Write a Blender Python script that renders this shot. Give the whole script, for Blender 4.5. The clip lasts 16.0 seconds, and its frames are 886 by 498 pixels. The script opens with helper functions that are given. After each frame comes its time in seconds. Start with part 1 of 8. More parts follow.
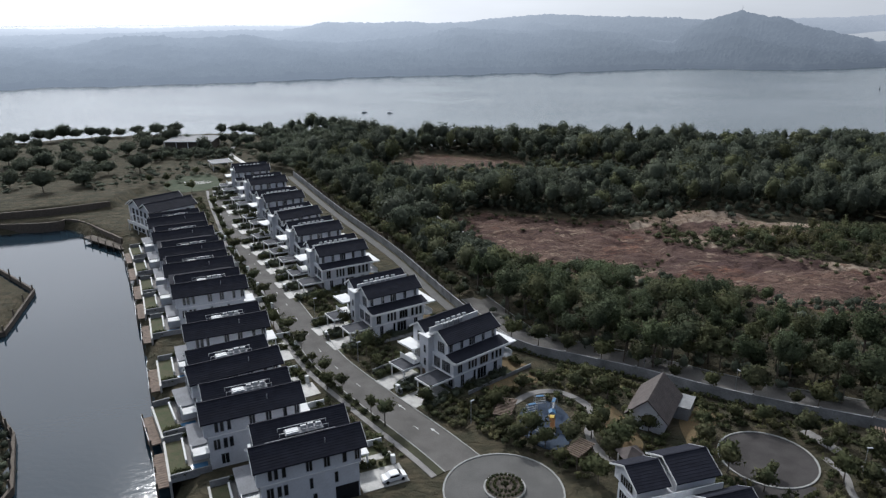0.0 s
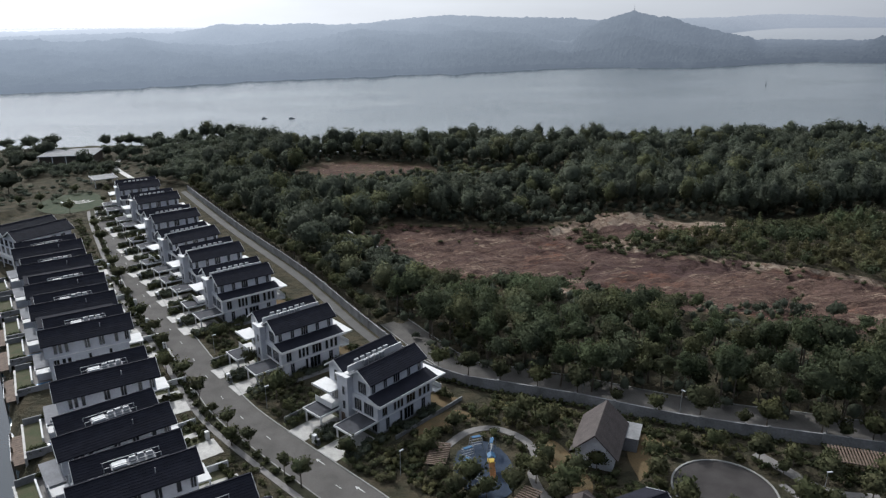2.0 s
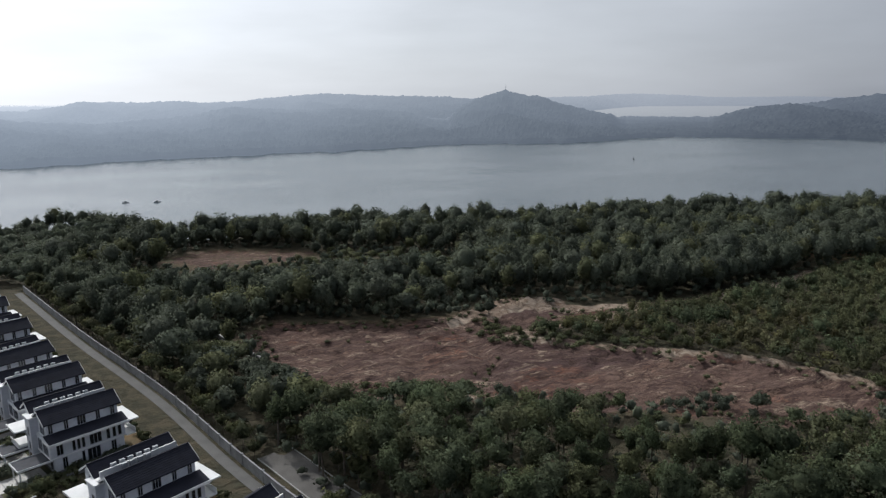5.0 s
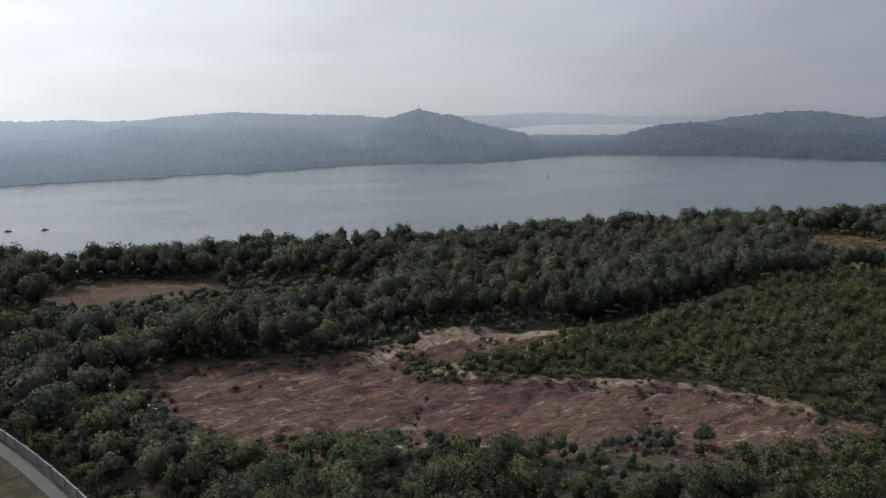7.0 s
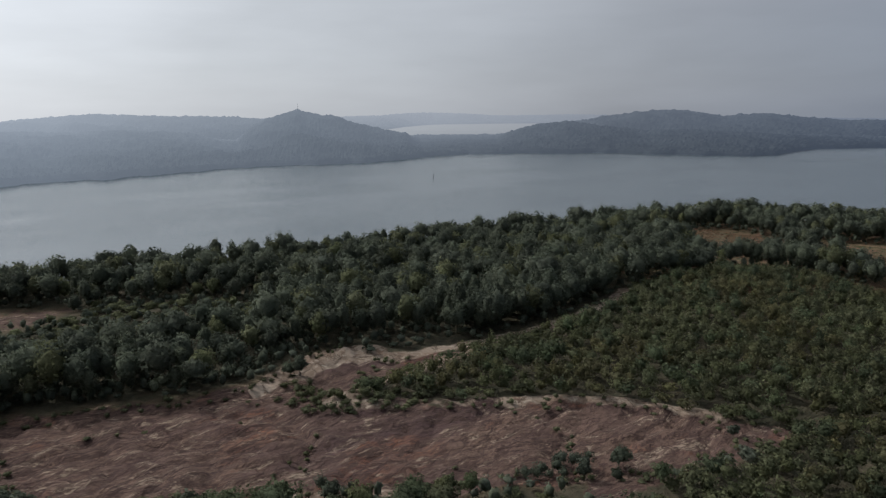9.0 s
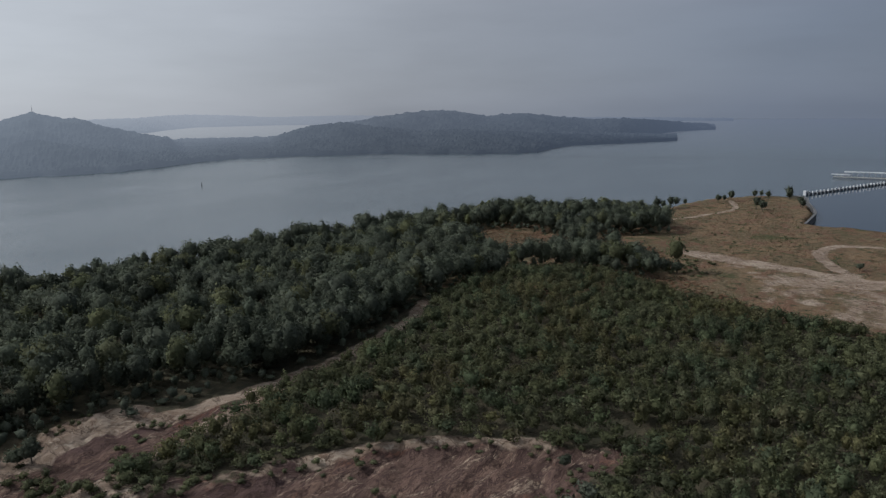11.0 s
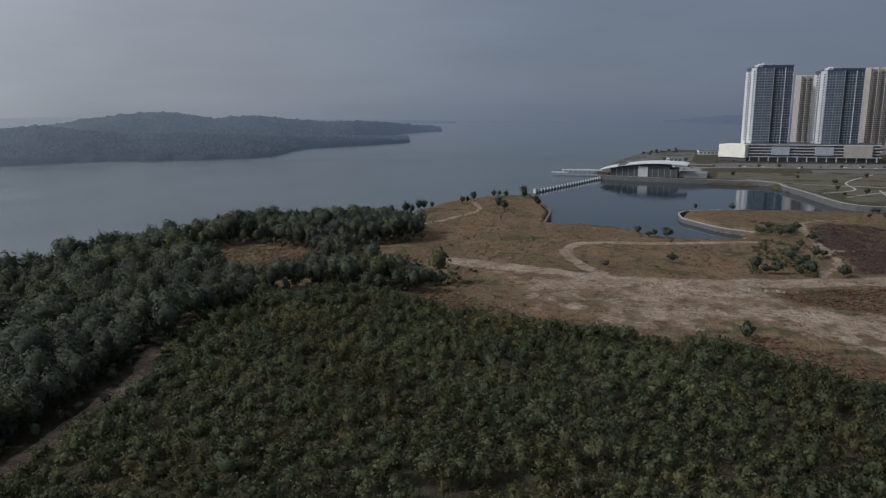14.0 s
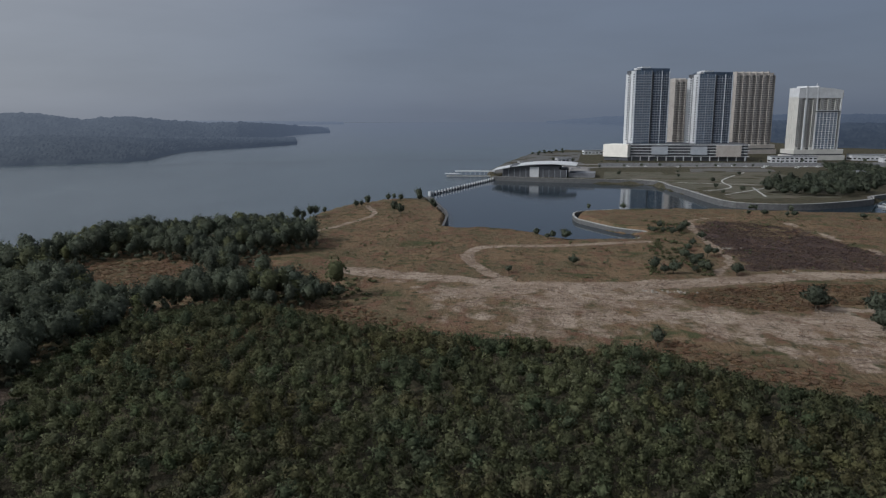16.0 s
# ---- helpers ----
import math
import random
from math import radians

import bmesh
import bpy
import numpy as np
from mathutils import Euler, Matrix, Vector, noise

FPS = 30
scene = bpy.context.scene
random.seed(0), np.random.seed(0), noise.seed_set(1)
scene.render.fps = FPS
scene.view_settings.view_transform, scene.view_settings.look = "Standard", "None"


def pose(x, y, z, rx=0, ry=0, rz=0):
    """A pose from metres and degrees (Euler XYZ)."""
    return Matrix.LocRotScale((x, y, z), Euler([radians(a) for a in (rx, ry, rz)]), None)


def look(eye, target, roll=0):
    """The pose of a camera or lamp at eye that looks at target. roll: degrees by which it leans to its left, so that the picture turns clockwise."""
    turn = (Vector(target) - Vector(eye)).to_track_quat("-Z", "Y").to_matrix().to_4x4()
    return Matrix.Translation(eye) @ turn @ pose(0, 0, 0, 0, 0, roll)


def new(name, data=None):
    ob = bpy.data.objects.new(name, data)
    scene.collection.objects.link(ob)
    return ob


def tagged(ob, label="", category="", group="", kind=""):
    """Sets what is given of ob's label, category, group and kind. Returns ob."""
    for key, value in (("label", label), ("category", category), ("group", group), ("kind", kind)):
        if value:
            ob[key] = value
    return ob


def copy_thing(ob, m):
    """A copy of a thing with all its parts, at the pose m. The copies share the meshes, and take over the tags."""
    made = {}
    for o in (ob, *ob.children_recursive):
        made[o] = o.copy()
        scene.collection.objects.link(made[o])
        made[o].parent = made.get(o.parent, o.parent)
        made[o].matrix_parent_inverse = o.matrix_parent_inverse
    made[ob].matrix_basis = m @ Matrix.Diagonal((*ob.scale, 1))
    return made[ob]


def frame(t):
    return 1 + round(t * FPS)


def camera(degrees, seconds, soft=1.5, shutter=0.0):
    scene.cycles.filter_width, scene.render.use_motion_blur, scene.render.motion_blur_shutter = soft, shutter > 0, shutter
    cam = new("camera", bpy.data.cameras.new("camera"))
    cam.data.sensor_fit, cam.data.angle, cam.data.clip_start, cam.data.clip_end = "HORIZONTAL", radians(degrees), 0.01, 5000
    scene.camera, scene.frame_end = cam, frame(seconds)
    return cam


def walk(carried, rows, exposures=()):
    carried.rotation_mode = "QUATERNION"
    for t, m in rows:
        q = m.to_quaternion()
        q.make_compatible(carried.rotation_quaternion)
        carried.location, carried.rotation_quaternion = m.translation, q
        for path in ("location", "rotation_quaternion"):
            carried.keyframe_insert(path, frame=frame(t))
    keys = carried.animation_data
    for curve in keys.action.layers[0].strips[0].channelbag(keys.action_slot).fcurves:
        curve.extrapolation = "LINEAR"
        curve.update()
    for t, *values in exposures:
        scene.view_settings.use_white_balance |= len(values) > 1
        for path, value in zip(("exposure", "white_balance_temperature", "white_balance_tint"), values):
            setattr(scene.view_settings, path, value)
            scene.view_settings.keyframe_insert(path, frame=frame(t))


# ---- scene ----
cam = camera(64.67, 16.0, soft=1.3)
# seconds, place, heading to the left of +y, pitch, lean
PATH = (
    (0.0, 0.00, -0.00, 78.00, -0.00, -18.72, -0.15),
    (0.5, -0.37, 4.38, 77.75, -2.27, -18.68, -0.21),
    (1.0, -0.68, 8.53, 77.52, -4.59, -18.67, -0.26),
    (1.5, -0.93, 12.66, 77.32, -6.51, -18.65, -0.30),
    (2.0, -0.90, 16.55, 77.15, -7.75, -18.64, -0.31),
    (2.5, -0.88, 20.54, 77.03, -9.02, -18.62, -0.29),
    (3.0, -0.66, 24.51, 77.01, -10.33, -18.24, -0.27),
    (3.5, -0.28, 28.36, 77.02, -11.63, -17.56, -0.27),
    (4.0, 0.20, 32.52, 77.05, -13.25, -15.94, -0.24),
    (4.5, 0.92, 36.60, 76.99, -15.44, -13.81, -0.16),
    (7.0, 5.65, 55.87, 76.83, -24.62, -11.23, -0.02),
    (7.5, 6.87, 59.52, 76.71, -26.31, -11.21, 0.04),
    (8.0, 8.43, 63.49, 76.65, -28.29, -11.20, -0.13),
    (10.5, 24.40, 89.87, 76.65, -47.26, -11.28, -0.45),
    (11.0, 29.31, 96.08, 76.70, -52.31, -11.28, -0.59),
    (11.5, 34.98, 101.90, 76.70, -56.72, -11.32, -0.51),
    (12.0, 40.86, 107.04, 76.58, -61.56, -11.29, -0.43),
    (12.5, 46.55, 111.27, 76.37, -66.27, -11.25, -0.39),
    (13.0, 51.34, 114.25, 76.15, -68.89, -11.26, -0.36),
    (13.5, 55.54, 116.61, 75.99, -71.22, -11.24, -0.31),
    (14.0, 59.47, 118.73, 75.88, -73.76, -11.23, -0.27),
    (14.5, 63.54, 120.73, 75.82, -76.45, -11.22, -0.23),
    (15.0, 67.54, 122.65, 75.75, -78.73, -11.21, -0.20),
    (15.5, 71.38, 124.28, 75.71, -80.69, -11.20, -0.17),
    (16.0, 75.39, 125.71, 75.77, -82.78, -11.18, -0.18),
)


def glide(t, x, y, z, yaw, pitch, lean):
    a, p = radians(yaw), radians(pitch)
    ahead = Vector((-math.sin(a) * math.cos(p), math.cos(a) * math.cos(p), math.sin(p)))
    return (t, look((x, y, z), Vector((x, y, z)) + ahead, lean))


EXPOSURES = ((0.0, 0.22, 5700, 10), (3.0, 0.14, 5800, 10), (5.0, 0.06, 5850, 10), (8.0, -0.06, 5930, 10), (12.0, -0.28, 5750, 10), (16.0, -0.34, 5750, 10))
walk(cam, [glide(*row) for row in PATH], EXPOSURES)

# ---- world and sun ----
SUN_BEARING, SUN_HEIGHT = -26.0, 38.0  # degrees from +y towards +x, degrees above the horizon
world = bpy.data.worlds.new("hazy_sky")
scene.world = world
world.use_nodes = True
wn = world.node_tree
wn.nodes.clear()
SUN_WAY = Vector((math.sin(radians(SUN_BEARING)) * math.cos(radians(SUN_HEIGHT)), math.cos(radians(SUN_BEARING)) * math.cos(radians(SUN_HEIGHT)), math.sin(radians(SUN_HEIGHT))))


sky = wn.nodes.new("ShaderNodeTexSky")
sky.sky_type = "NISHITA"
sky.sun_disc = False
sky.sun_elevation = radians(SUN_HEIGHT)
sky.sun_rotation = radians(SUN_BEARING)
sky.air_density, sky.dust_density, sky.ozone_density = 1.0, 1.0, 1.0
clear = wn.nodes.new("ShaderNodeHueSaturation")
clear.inputs["Saturation"].default_value = 0.35
clear.inputs["Value"].default_value = 0.10
wn.links.new(sky.outputs["Color"], clear.inputs["Color"])
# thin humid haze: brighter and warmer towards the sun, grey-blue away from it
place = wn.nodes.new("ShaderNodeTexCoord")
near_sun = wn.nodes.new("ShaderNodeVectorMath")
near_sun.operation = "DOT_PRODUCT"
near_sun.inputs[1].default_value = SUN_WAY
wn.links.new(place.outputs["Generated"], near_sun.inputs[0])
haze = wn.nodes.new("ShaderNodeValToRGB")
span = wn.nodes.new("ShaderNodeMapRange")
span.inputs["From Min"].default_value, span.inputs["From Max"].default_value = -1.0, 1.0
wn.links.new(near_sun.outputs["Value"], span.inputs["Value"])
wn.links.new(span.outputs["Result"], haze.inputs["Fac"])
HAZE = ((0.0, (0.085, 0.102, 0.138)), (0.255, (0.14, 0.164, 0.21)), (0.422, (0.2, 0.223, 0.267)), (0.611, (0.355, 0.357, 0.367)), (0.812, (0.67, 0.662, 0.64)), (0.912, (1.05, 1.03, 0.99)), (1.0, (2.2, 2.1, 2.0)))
while len(haze.color_ramp.elements) < len(HAZE):
    haze.color_ramp.elements.new(0.5)
for stop, (at, colour) in zip(haze.color_ramp.elements, HAZE):
    stop.position, stop.color = at, (*colour, 1)
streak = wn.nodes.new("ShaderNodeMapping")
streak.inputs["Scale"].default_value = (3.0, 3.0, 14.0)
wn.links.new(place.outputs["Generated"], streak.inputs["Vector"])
cloud = wn.nodes.new("ShaderNodeTexNoise")
cloud.inputs["Scale"].default_value, cloud.inputs["Detail"].default_value = 1.6, 5
wn.links.new(streak.outputs["Vector"], cloud.inputs["Vector"])
puff = wn.nodes.new("ShaderNodeMapRange")
puff.inputs["From Min"].default_value, puff.inputs["From Max"].default_value = 0.35, 0.7
puff.inputs["To Min"].default_value, puff.inputs["To Max"].default_value = 1.03, 0.92
wn.links.new(cloud.outputs["Fac"], puff.inputs["Value"])
veil = wn.nodes.new("ShaderNodeVectorMath")
veil.operation = "SCALE"
wn.links.new(haze.outputs["Color"], veil.inputs[0])
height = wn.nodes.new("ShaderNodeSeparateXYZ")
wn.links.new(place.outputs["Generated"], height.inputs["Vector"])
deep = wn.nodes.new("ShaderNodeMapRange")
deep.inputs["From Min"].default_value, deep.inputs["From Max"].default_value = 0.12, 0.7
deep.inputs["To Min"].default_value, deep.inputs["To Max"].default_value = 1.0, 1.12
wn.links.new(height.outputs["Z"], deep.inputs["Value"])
dense = wn.nodes.new("ShaderNodeMath")
dense.operation = "MULTIPLY"
wn.links.new(puff.outputs["Result"], dense.inputs[0])
wn.links.new(deep.outputs["Result"], dense.inputs[1])
wn.links.new(dense.outputs["Value"], veil.inputs["Scale"])
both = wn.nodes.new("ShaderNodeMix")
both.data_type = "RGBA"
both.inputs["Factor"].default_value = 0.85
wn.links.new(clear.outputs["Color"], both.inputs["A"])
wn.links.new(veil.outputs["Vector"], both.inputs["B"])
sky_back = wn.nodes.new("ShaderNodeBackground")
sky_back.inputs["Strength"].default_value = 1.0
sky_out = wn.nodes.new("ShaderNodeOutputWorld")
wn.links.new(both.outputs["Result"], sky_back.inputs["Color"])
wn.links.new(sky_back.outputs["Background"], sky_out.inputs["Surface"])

sun = new("sun", bpy.data.lights.new("sun", "SUN"))
sun.data.energy, sun.data.angle, sun.data.color = 2.7, radians(1.5), (1.0, 0.93, 0.82)
sun.matrix_world = look(SUN_WAY * 400, (0, 0, 0))


# ---- materials ----
def material(name, base, rough=0.8, metal=0.0, vary=0.25, size=1.0, fine=12.0, bump=0.3, tint=None, rand=0.0, spec=0.3, island=0.0):
    """A surface with patches of `size` metres, a finer grain and relief; tint is the patches' other colour."""
    m = bpy.data.materials.new(name)
    m.use_nodes = True
    n, l = m.node_tree.nodes, m.node_tree.links
    b = n["Principled BSDF"]
    b.inputs["Roughness"].default_value, b.inputs["Metallic"].default_value = rough, metal
    b.inputs["Specular IOR Level"].default_value = spec
    geo = n.new("ShaderNodeNewGeometry")
    big, small = n.new("ShaderNodeTexNoise"), n.new("ShaderNodeTexNoise")
    big.inputs["Scale"].default_value, big.inputs["Detail"].default_value = 1.0 / size, 4
    small.inputs["Scale"].default_value, small.inputs["Detail"].default_value = fine / size, 3
    for t in (big, small):
        l.new(geo.outputs["Position"], t.inputs["Vector"])
    other = tint or tuple(c * (1 - vary) for c in base)
    ramp = n.new("ShaderNodeMapRange")
    ramp.inputs["From Min"].default_value, ramp.inputs["From Max"].default_value = 0.35, 0.65
    l.new(big.outputs["Fac"], ramp.inputs["Value"])
    mix = n.new("ShaderNodeMix")
    mix.data_type = "RGBA"
    mix.inputs["A"].default_value, mix.inputs["B"].default_value = (*base, 1), (*other, 1)
    l.new(ramp.outputs["Result"], mix.inputs["Factor"])
    grain = n.new("ShaderNodeMapRange")
    grain.inputs["From Min"].default_value, grain.inputs["From Max"].default_value = 0.3, 0.7
    grain.inputs["To Min"].default_value, grain.inputs["To Max"].default_value = 1 - vary * 0.6, 1 + vary * 0.6
    l.new(small.outputs["Fac"], grain.inputs["Value"])
    hsv = n.new("ShaderNodeHueSaturation")
    l.new(mix.outputs["Result"], hsv.inputs["Color"])
    value = grain.outputs["Result"]
    for source, amount, out in ((n.new("ShaderNodeObjectInfo") if rand else None, rand, "Random"), (geo if island else None, island, "Random Per Island")):
        if source:
            r = n.new("ShaderNodeMapRange")
            r.inputs["To Min"].default_value, r.inputs["To Max"].default_value = 1 - amount, 1 + amount
            l.new(source.outputs[out], r.inputs["Value"])
            mul = n.new("ShaderNodeMath")
            mul.operation = "MULTIPLY"
            l.new(value, mul.inputs[0])
            l.new(r.outputs["Result"], mul.inputs[1])
            value = mul.outputs["Value"]
    l.new(value, hsv.inputs["Value"])
    l.new(hsv.outputs["Color"], b.inputs["Base Color"])
    if bump:
        bp = n.new("ShaderNodeBump")
        bp.inputs["Strength"].default_value, bp.inputs["Distance"].default_value = bump, 0.05 * size
        l.new(small.outputs["Fac"], bp.inputs["Height"])
        l.new(bp.outputs["Normal"], b.inputs["Normal"])
    return m


def water_material(name, colour, wave, strength, rough):
    m = bpy.data.materials.new(name)
    m.use_nodes = True
    n, l = m.node_tree.nodes, m.node_tree.links
    b = n["Principled BSDF"]
    b.inputs["Base Color"].default_value = (*colour, 1)
    b.inputs["Roughness"].default_value, b.inputs["IOR"].default_value = rough, 1.33
    geo = n.new("ShaderNodeNewGeometry")
    stretch = n.new("ShaderNodeMapping")
    stretch.inputs["Rotation"].default_value = (0, 0, radians(25))
    stretch.inputs["Scale"].default_value = (1.0, 1.8, 1.0)
    l.new(geo.outputs["Position"], stretch.inputs["Vector"])
    t1, t2 = n.new("ShaderNodeTexNoise"), n.new("ShaderNodeTexNoise")
    t1.inputs["Scale"].default_value, t1.inputs["Detail"].default_value = 1.0 / wave, 3
    t2.inputs["Scale"].default_value, t2.inputs["Detail"].default_value = 1.0 / 160, 2
    l.new(stretch.outputs["Vector"], t1.inputs["Vector"])
    l.new(stretch.outputs["Vector"], t2.inputs["Vector"])
    calm = n.new("ShaderNodeMapRange")
    calm.inputs["From Min"].default_value, calm.inputs["From Max"].default_value = 0.4, 0.62
    calm.inputs["To Min"].default_value, calm.inputs["To Max"].default_value = strength * 0.45, strength
    l.new(t2.outputs["Fac"], calm.inputs["Value"])
    bp = n.new("ShaderNodeBump")
    bp.inputs["Distance"].default_value = wave * 0.13
    l.new(calm.outputs["Result"], bp.inputs["Strength"])
    l.new(t1.outputs["Fac"], bp.inputs["Height"])
    l.new(bp.outputs["Normal"], b.inputs["Normal"])
    return m


def leaf_material(name, base, tint, size):
    """Leaves: each tree has a tone of its own, and light shines through."""
    m = material(name, base, rough=0.85, vary=0.35, size=size, fine=size * 2.2, bump=0.0, tint=tint, spec=0.08, island=0.2, rand=0.12)
    n, l = m.node_tree.nodes, m.node_tree.links
    b, out = n["Principled BSDF"], n["Material Output"]
    tone, split = n.new("ShaderNodeVertexColor"), n.new("ShaderNodeSeparateColor")
    tone.layer_name = "tone"
    l.new(tone.outputs["Color"], split.inputs["Color"])
    hsv = n.new("ShaderNodeHueSaturation")
    for slot, channel, lo, hi in (("Value", "Red", 0.66, 1.34), ("Hue", "Green", 0.495, 0.503), ("Saturation", "Blue", 0.9, 1.08)):
        r = n.new("ShaderNodeMapRange")
        r.inputs["To Min"].default_value, r.inputs["To Max"].default_value = lo, hi
        l.new(split.outputs[channel], r.inputs["Value"])
        l.new(r.outputs["Result"], hsv.inputs[slot])
    l.new(b.inputs["Base Color"].links[0].from_socket, hsv.inputs["Color"])
    l.new(hsv.outputs["Color"], b.inputs["Base Color"])
    rough_leaf, clump = n.new("ShaderNodeBump"), n.new("ShaderNodeTexNoise")
    clump.inputs["Scale"].default_value, clump.inputs["Detail"].default_value, clump.inputs["Roughness"].default_value = 1.9, 4, 0.7
    l.new(n["Geometry"].outputs["Position"], clump.inputs["Vector"])
    rough_leaf.inputs["Strength"].default_value, rough_leaf.inputs["Distance"].default_value = 0.4, 0.5
    l.new(clump.outputs["Fac"], rough_leaf.inputs["Height"])
    l.new(rough_leaf.outputs["Normal"], b.inputs["Normal"])
    through_leaf, mix = n.new("ShaderNodeBsdfTranslucent"), n.new("ShaderNodeMixShader")
    glow = n.new("ShaderNodeHueSaturation")
    glow.inputs["Value"].default_value = 1.35
    l.new(hsv.outputs["Color"], glow.inputs["Color"])
    l.new(glow.outputs["Color"], through_leaf.inputs["Color"])
    mix.inputs["Fac"].default_value = 0.34
    l.new(b.outputs["BSDF"], mix.inputs[1])
    l.new(through_leaf.outputs["BSDF"], mix.inputs[2])
    l.new(mix.outputs["Shader"], out.inputs["Surface"])
    return m


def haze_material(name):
    """Distant wooded hills; haze is painted on as emission from the mesh's own layer."""
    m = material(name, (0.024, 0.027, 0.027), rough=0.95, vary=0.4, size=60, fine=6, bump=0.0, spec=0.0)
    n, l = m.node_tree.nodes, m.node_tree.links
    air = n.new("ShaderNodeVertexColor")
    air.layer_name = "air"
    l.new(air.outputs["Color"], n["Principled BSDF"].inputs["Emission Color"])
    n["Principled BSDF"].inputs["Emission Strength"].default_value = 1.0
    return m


SEA = water_material("sea_water", (0.066, 0.086, 0.098), 3.5, 0.95, 0.2)
CALM = water_material("calm_water", (0.013, 0.024, 0.034), 2.0, 0.14, 0.06)
WHITE = material("white_render", (0.56, 0.57, 0.6), 0.75, vary=0.12, size=2.5, fine=9, bump=0.1)
GREYWALL = material("grey_render", (0.2, 0.205, 0.22), 0.8, vary=0.2, size=2.0, fine=9, bump=0.1)
ROOF = material("dark_roof_tiles", (0.018, 0.019, 0.028), 0.8, vary=0.25, size=1.5, fine=8, bump=0.5, spec=0.12)
BROWNROOF = material("weathered_brown_shingles", (0.09, 0.075, 0.07), 0.8, vary=0.3, size=1.2, fine=8, bump=0.5)
GLASS = material("dark_window_glass", (0.012, 0.014, 0.02), 0.12, vary=0.1, size=3, bump=0.0, spec=0.6)
CONCRETE = material("pale_concrete", (0.4, 0.39, 0.365), 0.6, vary=0.25, size=2.0, fine=10, bump=0.3, spec=0.5)
ASPHALT = material("grey_asphalt", (0.125, 0.118, 0.11), 0.9, vary=0.25, size=4.0, fine=30, bump=0.3, spec=0.15)
TARMAC = material("dark_worn_tarmac", (0.062, 0.057, 0.055), 0.9, vary=0.3, size=3.0, fine=20, bump=0.3, spec=0.15)
PAVING = material("grey_block_paving", (0.22, 0.21, 0.2), 0.85, vary=0.2, size=1.5, fine=9, bump=0.3)
KERB = material("light_kerb_stone", (0.3, 0.3, 0.285), 0.8, vary=0.2, size=1.0, bump=0.2)
LAWN = material("dry_green_lawn", (0.058, 0.068, 0.032), 0.95, vary=0.35, size=2.0, fine=12, bump=0.6, tint=(0.082, 0.075, 0.044))
TIMBER = material("weathered_deck_timber", (0.17, 0.125, 0.095), 0.8, vary=0.3, size=0.8, fine=8, bump=0.3)
BARK = material("tree_bark", (0.12, 0.1, 0.08), 0.9, vary=0.3, size=0.6, fine=8, bump=0.6)
METAL = material("galvanised_metal", (0.32, 0.33, 0.34), 0.6, metal=0.3, vary=0.1, size=0.5, bump=0.0)
WALLPAINT = material("boundary_wall_paint", (0.25, 0.252, 0.255), 0.85, vary=0.3, size=3.0, fine=8, bump=0.15)
# paler and greyer than LANELEAF, with the far woods' haze put into the colour
DARKLEAF = leaf_material("dark_forest_leaves", (0.068, 0.08, 0.059), (0.1, 0.112, 0.078), 9.0)
SCRUBLEAF = leaf_material("young_scrub_leaves", (0.085, 0.094, 0.05), (0.113, 0.118, 0.063), 6.0)
RIPELEAF = leaf_material("yellowish_scrub_leaves", (0.1, 0.102, 0.05), (0.126, 0.116, 0.06), 6.0)
LANELEAF = leaf_material("deep_green_lane_leaves", (0.056, 0.071, 0.04), (0.084, 0.098, 0.054), 5.0)
TREELEAF = leaf_material("street_tree_leaves", (0.062, 0.073, 0.038), (0.095, 0.095, 0.05), 4.0)
HEDGELEAF = leaf_material("clipped_hedge_leaves", (0.045, 0.055, 0.03), (0.075, 0.08, 0.038), 2.0)
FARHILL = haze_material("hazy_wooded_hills")


